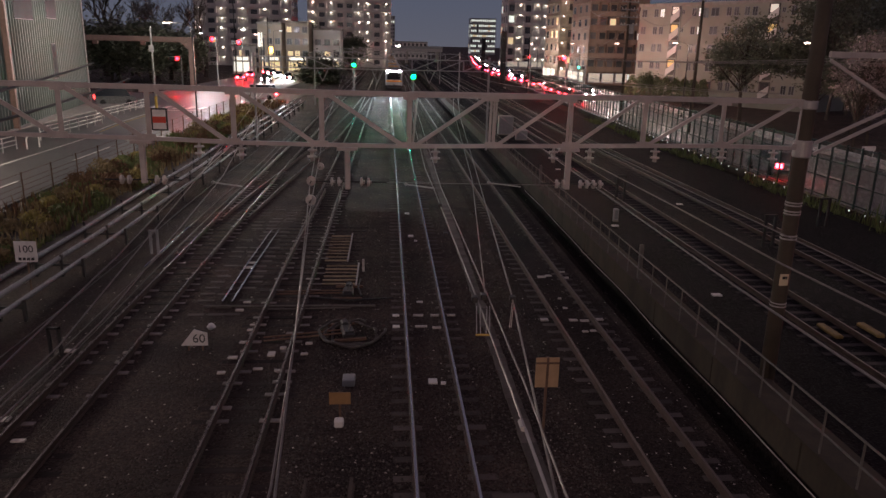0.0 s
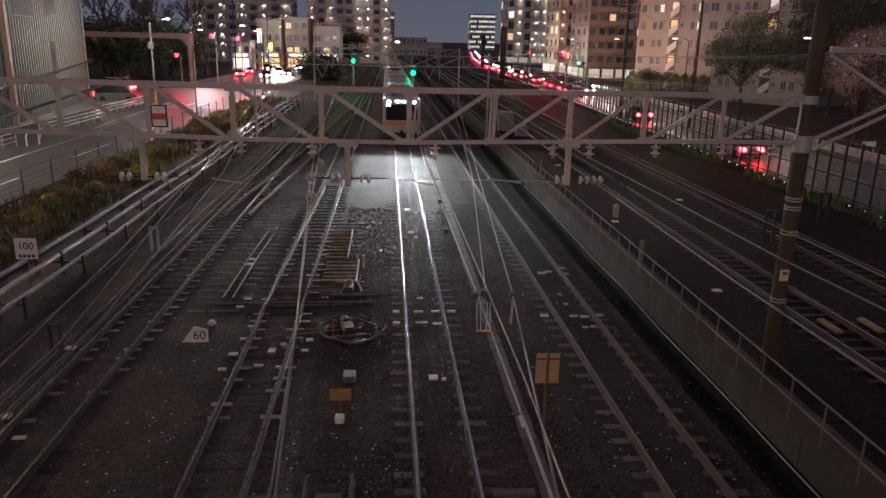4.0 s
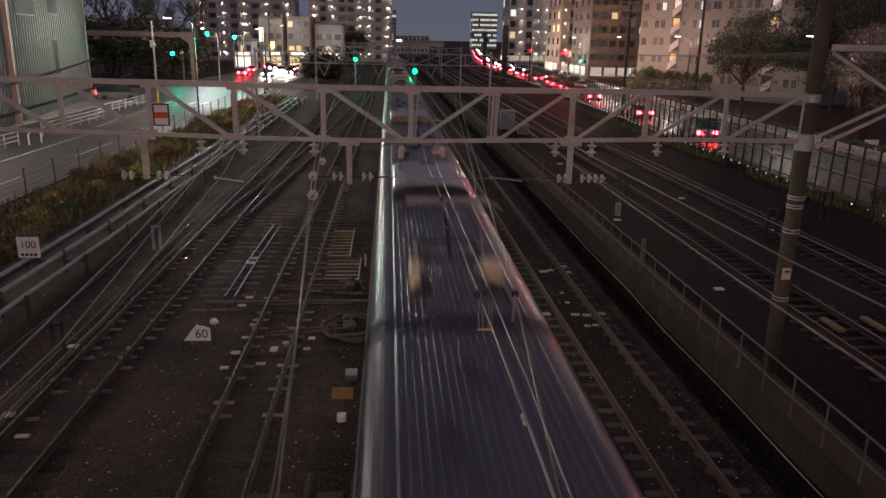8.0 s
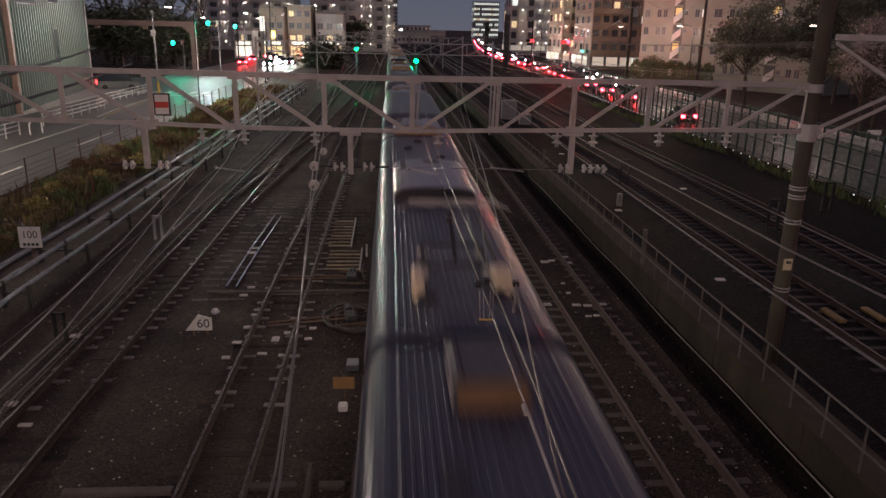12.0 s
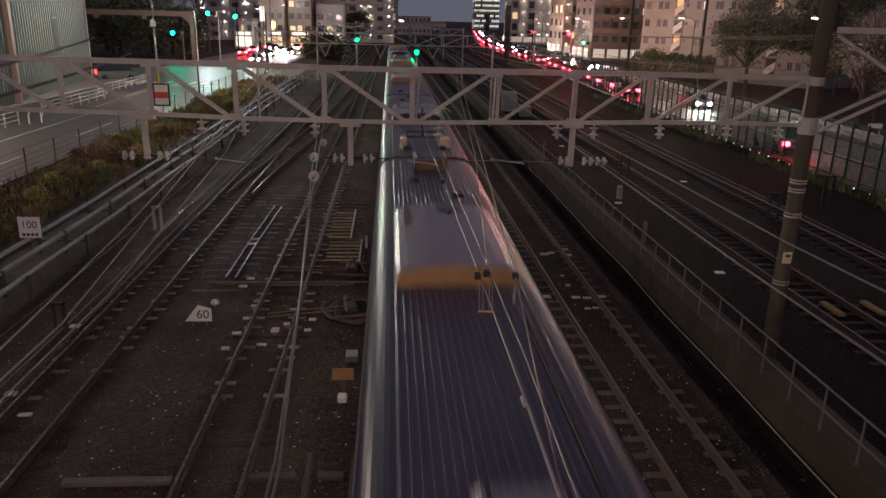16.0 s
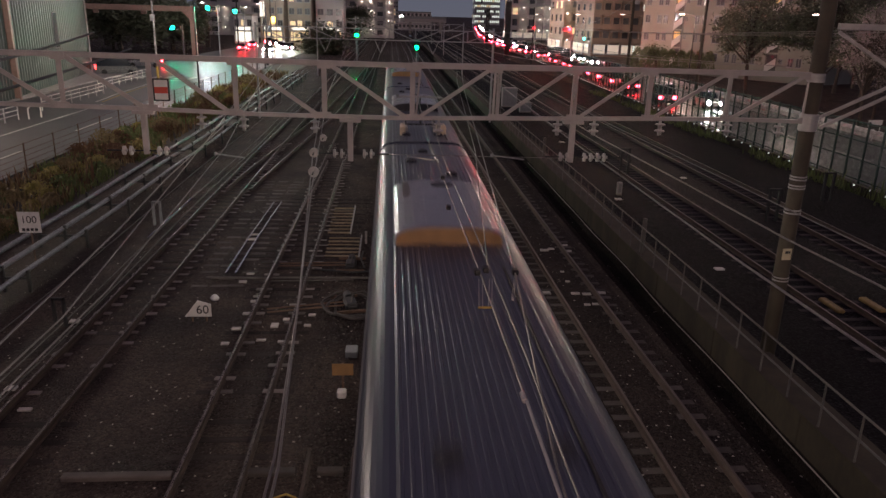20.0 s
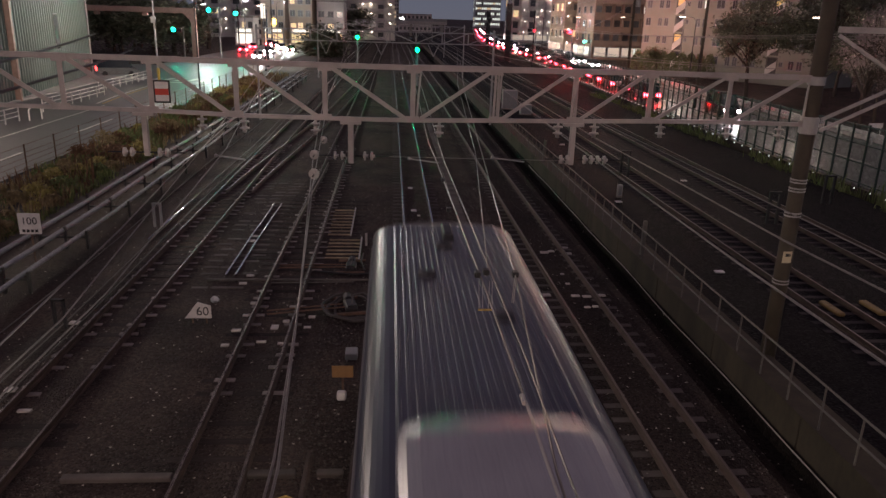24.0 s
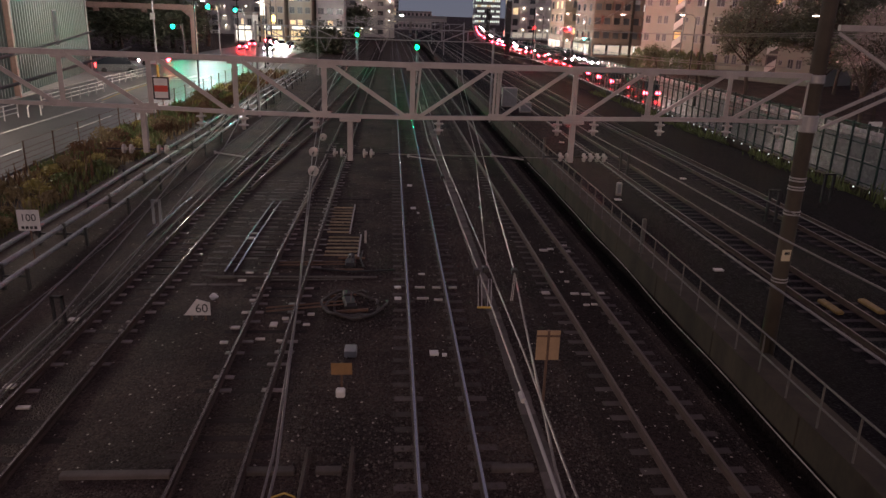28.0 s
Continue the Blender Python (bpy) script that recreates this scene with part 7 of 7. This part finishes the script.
def branches(mesh, base, direction, length, radius, depth, rnd, tips, spread=0.6):
    end = base + direction * length
    mid = base.lerp(end, 0.5) + Vector((rnd.uniform(-1, 1), rnd.uniform(-1, 1), 0)) * length * 0.06
    mesh.rod(base, mid, radius, radius * 0.85, 6)
    mesh.rod(mid, end, radius * 0.85, radius * 0.65, 6)
    if depth == 0:
        tips.append(end)
        return
    for k in range(rnd.choice((2, 3, 3))):
        d = (direction + Vector((rnd.uniform(-1, 1), rnd.uniform(-1, 1), rnd.uniform(-0.25, 0.6))) * spread).normalized()
        branches(mesh, end, d, length * rnd.uniform(0.6, 0.82), radius * 0.6, depth - 1, rnd, tips, spread)
    if depth < 4:
        tips.append(end)


def tree(name, words, x, y, z, height, seed, leaf, depth=4, clump=0.9, count=60, size=0.10, spread=0.7, fork=0.28):
    rnd = random.Random(seed)
    t = thing(name, words, "tree", (x, y, z))
    tr, tips = Mesh(), []
    branches(tr, Vector((0, 0, -0.2)), Vector((rnd.uniform(-0.1, 0.1), rnd.uniform(-0.1, 0.1), 1)).normalized(), height * fork, height * 0.026, depth, rnd, tips, spread)
    part("trunk", tr, BARK, t, "tapered trunk with forked limbs")
    if leaf is None:
        return t
    lv = Mesh()
    for c in tips:
        for _ in range(count):
            d = Vector((rnd.gauss(0, 1), rnd.gauss(0, 1), rnd.gauss(0, 0.7))) * clump * 0.5
            p = c + d
            a, b = rnd.uniform(0, 6.28), rnd.uniform(-1, 1)
            u = Vector((math.cos(a), math.sin(a), b * 0.6)) * size * rnd.uniform(0.6, 1.4)
            v = Vector((-math.sin(a), math.cos(a), rnd.uniform(-0.5, 0.5))) * size * 0.6
            lv.add([p - u, p - v * 0.9, p + u, p + v], [(0, 1, 2, 3)])
    part("crown", lv, leaf, t, "uneven crown of many small leaves")
    return t


def clump_tree(words, x, y, h, rx, low, leaf, seed, clumps=46, count=110, size=0.2, name="tree", trunk=0.24):
    """A tree whose limbs end in separate clumps of leaves, with gaps between them."""
    rnd = random.Random(seed)
    t = thing(name, words, "tree", (x, y, 0.1))
    rz, cz = (h - low) / 2, (h + low) / 2
    wood, lv = Mesh(), Mesh()
    fork = Vector((rnd.uniform(-0.3, 0.3), rnd.uniform(-0.3, 0.3), low * 0.85 + 0.4))
    top = Vector((rnd.uniform(-0.5, 0.5), rnd.uniform(-0.5, 0.5), cz + rz * 0.5))
    wood.rod((0, 0, -0.2), fork, trunk, trunk * 0.75, 8)
    wood.rod(fork, top, trunk * 0.7, 0.05, 6)
    for _ in range(clumps):
        a, e, s = rnd.uniform(0, 6.28), math.asin(rnd.uniform(-0.75, 1)), rnd.uniform(0.45, 1.0) ** 0.6
        c = Vector((rx * math.cos(a) * math.cos(e), rx * math.sin(a) * math.cos(e), rz * math.sin(e))) * s * (0.8 + 0.5 * abs(noise.noise(Vector((a * 2, e * 2, seed)))))
        c.z += cz
        root = fork.lerp(top, rnd.uniform(0.0, 0.85))
        mid = root.lerp(c, 0.5) + Vector((0, 0, rnd.uniform(-0.3, 0.4)))
        wood.rod(root, mid, 0.09, 0.055, 5)
        wood.rod(mid, c, 0.055, 0.02, 5)
        r = rnd.uniform(0.5, 1.0) * rx * 0.30
        for _ in range(count):
            d = Vector((rnd.gauss(0, 1), rnd.gauss(0, 1), rnd.gauss(0, 0.75))) * r * 0.62
            p = c + d
            u = Vector((rnd.uniform(-1, 1), rnd.uniform(-1, 1), rnd.uniform(-0.7, 0.7))).normalized() * size * rnd.uniform(0.6, 1.3)
            v = Vector((rnd.uniform(-1, 1), rnd.uniform(-1, 1), rnd.uniform(-1, 1))).normalized() * size * 0.5
            lv.add([p - u, p - v, p + u, p + v], [(0, 1, 2, 3)])
    part("trunk", wood, BARK, t, "tapered trunk with limbs")
    part("crown", lv, leaf, t, "uneven crown of many small leaves")
    return t


clump_tree("broad dark evergreen tree beside the road", 39.4, 80, 11.4, 4.7, 3.4, LEAF, 14, 60, 120)
for k, (x, y, h, rx) in enumerate(((47.5, 79, 16.0, 4.8), (46.0, 70, 9.5, 3.4), (54.5, 88, 16.5, 5.2), (62, 96, 17.0, 5.5), (71, 106, 17.5, 6.0))):
    clump_tree("tall dark evergreen tree that hides the house" if k == 0 else "dark evergreen tree behind the others", x, y, h, rx, 2.0, LEAF, 21 + k, 62, 110, 0.24)
for k, (x, y, h, rx) in enumerate(((38.3, 57.5, 9.6, 3.0), (42.5, 62, 10.5, 3.4), (41.0, 54, 9.8, 3.0))):
    clump_tree("cherry tree in pale blossom behind the fence", x, y, h, rx, 2.2, BLOSSOM, 31 + k, 54, 90, 0.10, "cherry_tree", 0.16)
tree("tree", "small round garden tree in front of the flats", 39.0, 108, 0.1, 6.0, 9, LEAF2, 3, 1.2, 80, 0.14)
for i, (x, y, h, leaf) in enumerate(((-52, 150, 22, None), (-47, 158, 23, None), (-58, 160, 24, None), (-43, 153, 19, None), (-62, 148, 22, None), (-39, 165, 20, None), (-55, 170, 24, None))):
    tree("bare_tree", "tall bare tree behind the junction", x, y, 0, h, 30 + i, leaf, 6, 1, 0, 0.1, 0.55, 0.24)
for i, (x, y, h) in enumerate(((-55, 140, 11), (-49, 142, 11), (-43.5, 143, 10.5), (-60, 141, 11), (-38.8, 147, 9.5), (-46, 150, 12), (-52, 146, 12), (-22.5, 222, 15), (-18, 225, 12), (-11.5, 228, 10), (-13.5, 150, 3.5))):
    tree("tree", "dark evergreen tree in the dusk", x, y, 0, h, 50 + i, LEAF, 3, 3.4, 260, 0.42, 0.85)

# clipped hedge in front of the flats
for k in range(9):
    rnd = random.Random(70 + k)
    h = thing("clipped_bush", "rounded clipped bush in front of the flats", "bush", (40.3 + 0.9 * k, 120.8 - 1.43 * k + rnd.uniform(-0.2, 0.2), 0.1), group="clipped bushes")
    lv = Mesh()
    for _ in range(900):
        a, b = rnd.uniform(0, 6.28), rnd.uniform(0.0, 1.5)
        rr = rnd.uniform(0.85, 1.08)
        p = Vector((1.0 * math.cos(a) * math.cos(b * 0.95), 1.0 * math.sin(a) * math.cos(b * 0.95), 0.4 + rnd.uniform(2.9, 3.1) * math.sin(b))) * rr
        u = Vector((rnd.uniform(-1, 1), rnd.uniform(-1, 1), rnd.uniform(-1, 1))).normalized() * 0.13
        v = Vector((rnd.uniform(-1, 1), rnd.uniform(-1, 1), rnd.uniform(-1, 1))).normalized() * 0.09
        lv.add([p - u, p - v, p + u, p + v], [(0, 1, 2, 3)])
    part("foliage", lv, LEAF2, h)
    part("stem", Mesh().rod((0, 0, -0.1), (0, 0, 1.2), 0.06), BARK, h)

# weeds and dry grass along the west verge
def weeds(name, words, n, x0, x1, y0, y1, hmin, hmax, mt, seed, patch=0.0):
    rnd = random.Random(seed)
    m = Mesh()
    for _ in range(n):
        y = y0 + (y1 - y0) * rnd.random() ** 1.5
        x = rnd.uniform(x0, x1)
        if patch and noise.noise(Vector((x * 0.35, y * 0.25, seed))) < patch - 0.5:
            continue
        h = rnd.uniform(hmin, hmax) * (0.65 + 0.7 * abs(noise.noise(Vector((x * 0.5, y * 0.3, seed + 3)))))
        a = rnd.uniform(0, 6.28)
        lean = rnd.uniform(0.05, 0.5) * h
        w = rnd.uniform(0.012, 0.03) * (1 + y / 60)
        dx, dy = math.cos(a), math.sin(a)
        b = Vector((x, y, -0.1))
        t1 = b + Vector((dx * lean * 0.35, dy * lean * 0.35, h * 0.6))
        t2 = b + Vector((dx * lean, dy * lean, h))
        s = Vector((-dy, dx, 0)) * w
        m.add([b - s, b + s, t1 + s * 0.8, t1 - s * 0.8, t2], [(0, 1, 2, 3), (3, 2, 4)])
    return solid(name, m, mt, words, "grass", kind="stuff")


weeds("dry_grass", "tall dry yellow grass on the verge", 4500, -17.3, -13.3, 22, 100, 0.25, 0.75, STRAW, 1, 0.4)
weeds("fence_weeds", "olive weeds along the foot of the green fence", 2600, 21.6, 22.9, 24, 80, 0.3, 1.1, WEED, 9, 0.35)
weeds("green_weeds", "green weeds among the dry grass", 9000, -17.2, -13.2, 20, 75, 0.2, 0.7, WEED, 2, 0.45)
weeds("dead_stalks", "dead russet stalks on the verge", 2600, -17.4, -13.3, 30, 100, 0.4, 1.0, RUSSET, 5, 0.5)
# low bushes among the grass
rnd = random.Random(41)
for k in range(140):
    y = 23 + 66 * rnd.random() ** 1.8
    b = thing("low_bush", "low bush of mixed green and brown leaves on the verge", "bush", (rnd.uniform(-17.0, -13.7), y, -0.08), group="low bushes")
    r = rnd.uniform(0.3, 0.72) * (1.0 if y < 38 else 1.3)
    lv = Mesh()
    for _ in range(420):
        a, e = rnd.uniform(0, 6.28), rnd.uniform(0, 1.5)
        p = Vector((math.cos(a) * math.cos(e), math.sin(a) * math.cos(e), math.sin(e) * 0.95)) * r * rnd.uniform(0.55, 1.1)
        u = Vector((rnd.uniform(-1, 1), rnd.uniform(-1, 1), rnd.uniform(-0.6, 1))).normalized() * rnd.uniform(0.05, 0.12)
        v = Vector((rnd.uniform(-1, 1), rnd.uniform(-1, 1), rnd.uniform(-1, 1))).normalized() * 0.05
        lv.add([p - u, p - v, p + u, p + v], [(0, 1, 2, 3)])
    part("foliage", lv, rnd.choice((YELLOW_WEED, WEED, STRAW) if y < 38 else (RUSSET, RUSSET, WEED, STRAW, YELLOW_WEED)), b)
    part("stem", Mesh().rod((0, 0, -0.1), (0.05, 0.03, r * 0.8), 0.02), BARK, b)

# loose stones on the ballast near the bridge
rnd = random.Random(77)
m = Mesh()
for k in range(21000):
    y = 7 + 28 * rnd.random() ** 1.4
    x = rnd.uniform(-9.5, 7.4) if k < 9000 else rnd.uniform(-1.8, 4.2)
    r = rnd.uniform(0.012, 0.03) if k < 9000 else rnd.uniform(0.015, 0.04)
    m.add([(x + r * rnd.uniform(0.6, 1.2), y, BED + r * 0.2), (x, y + r * rnd.uniform(0.6, 1.2), BED + r * 0.2), (x - r * rnd.uniform(0.6, 1.2), y, BED + r * 0.2), (x, y - r * rnd.uniform(0.6, 1.2), BED + r * 0.2), (x + rnd.uniform(-r, r) * 0.4, y + rnd.uniform(-r, r) * 0.4, BED + r * 1.3)],
          [(0, 1, 4), (1, 2, 4), (2, 3, 4), (3, 0, 4)])
STONE = bpy.data.materials.new("loose stone")
STONE.use_nodes = True
_n, _l = STONE.node_tree.nodes, STONE.node_tree.links
_g = _n.new("ShaderNodeNewGeometry")
_r = _n.new("ShaderNodeValToRGB")
_r.color_ramp.elements[0].color, _r.color_ramp.elements[1].color = (0.035, 0.029, 0.026, 1), (0.20, 0.17, 0.15, 1)
_e = _r.color_ramp.elements.new(0.985)
_e.color = (0.085, 0.068, 0.058, 1)
_r.color_ramp.elements[2].color = (0.24, 0.22, 0.20, 1)
_l.new(_g.outputs["Random Per Island"], _r.inputs[0])
_l.new(_r.outputs[0], _n["Principled BSDF"].inputs["Base Color"])
_n["Principled BSDF"].inputs["Roughness"].default_value = 0.6
solid("loose_stones", m, STONE, "loose broken stones on the ballast", "stones", kind="stuff")


def motions():
    """All that moves: the train on its straight track, the vehicles on the roads, the added shutters of the traffic
    lights.
    """
    for i, c in enumerate(CARS):
        walk(c, [(t, pose(TRAIN_X, y + 20.0 * i, 0)) for t, y in NOSE])
    for v, rows in DRIVES:
        walk(v, [(t, pose(x, y, z, 0, 0, turn)) for t, x, y, z, turn in rows])
    for s, z in SHUTTERS:
        walk(s, [(0.0, pose(-0.45, 0, z)), (4.4, pose(-0.45, 0, z)), (4.6, pose(0.45, 0, z)), (28.0, pose(0.45, 0, z))])


motions()
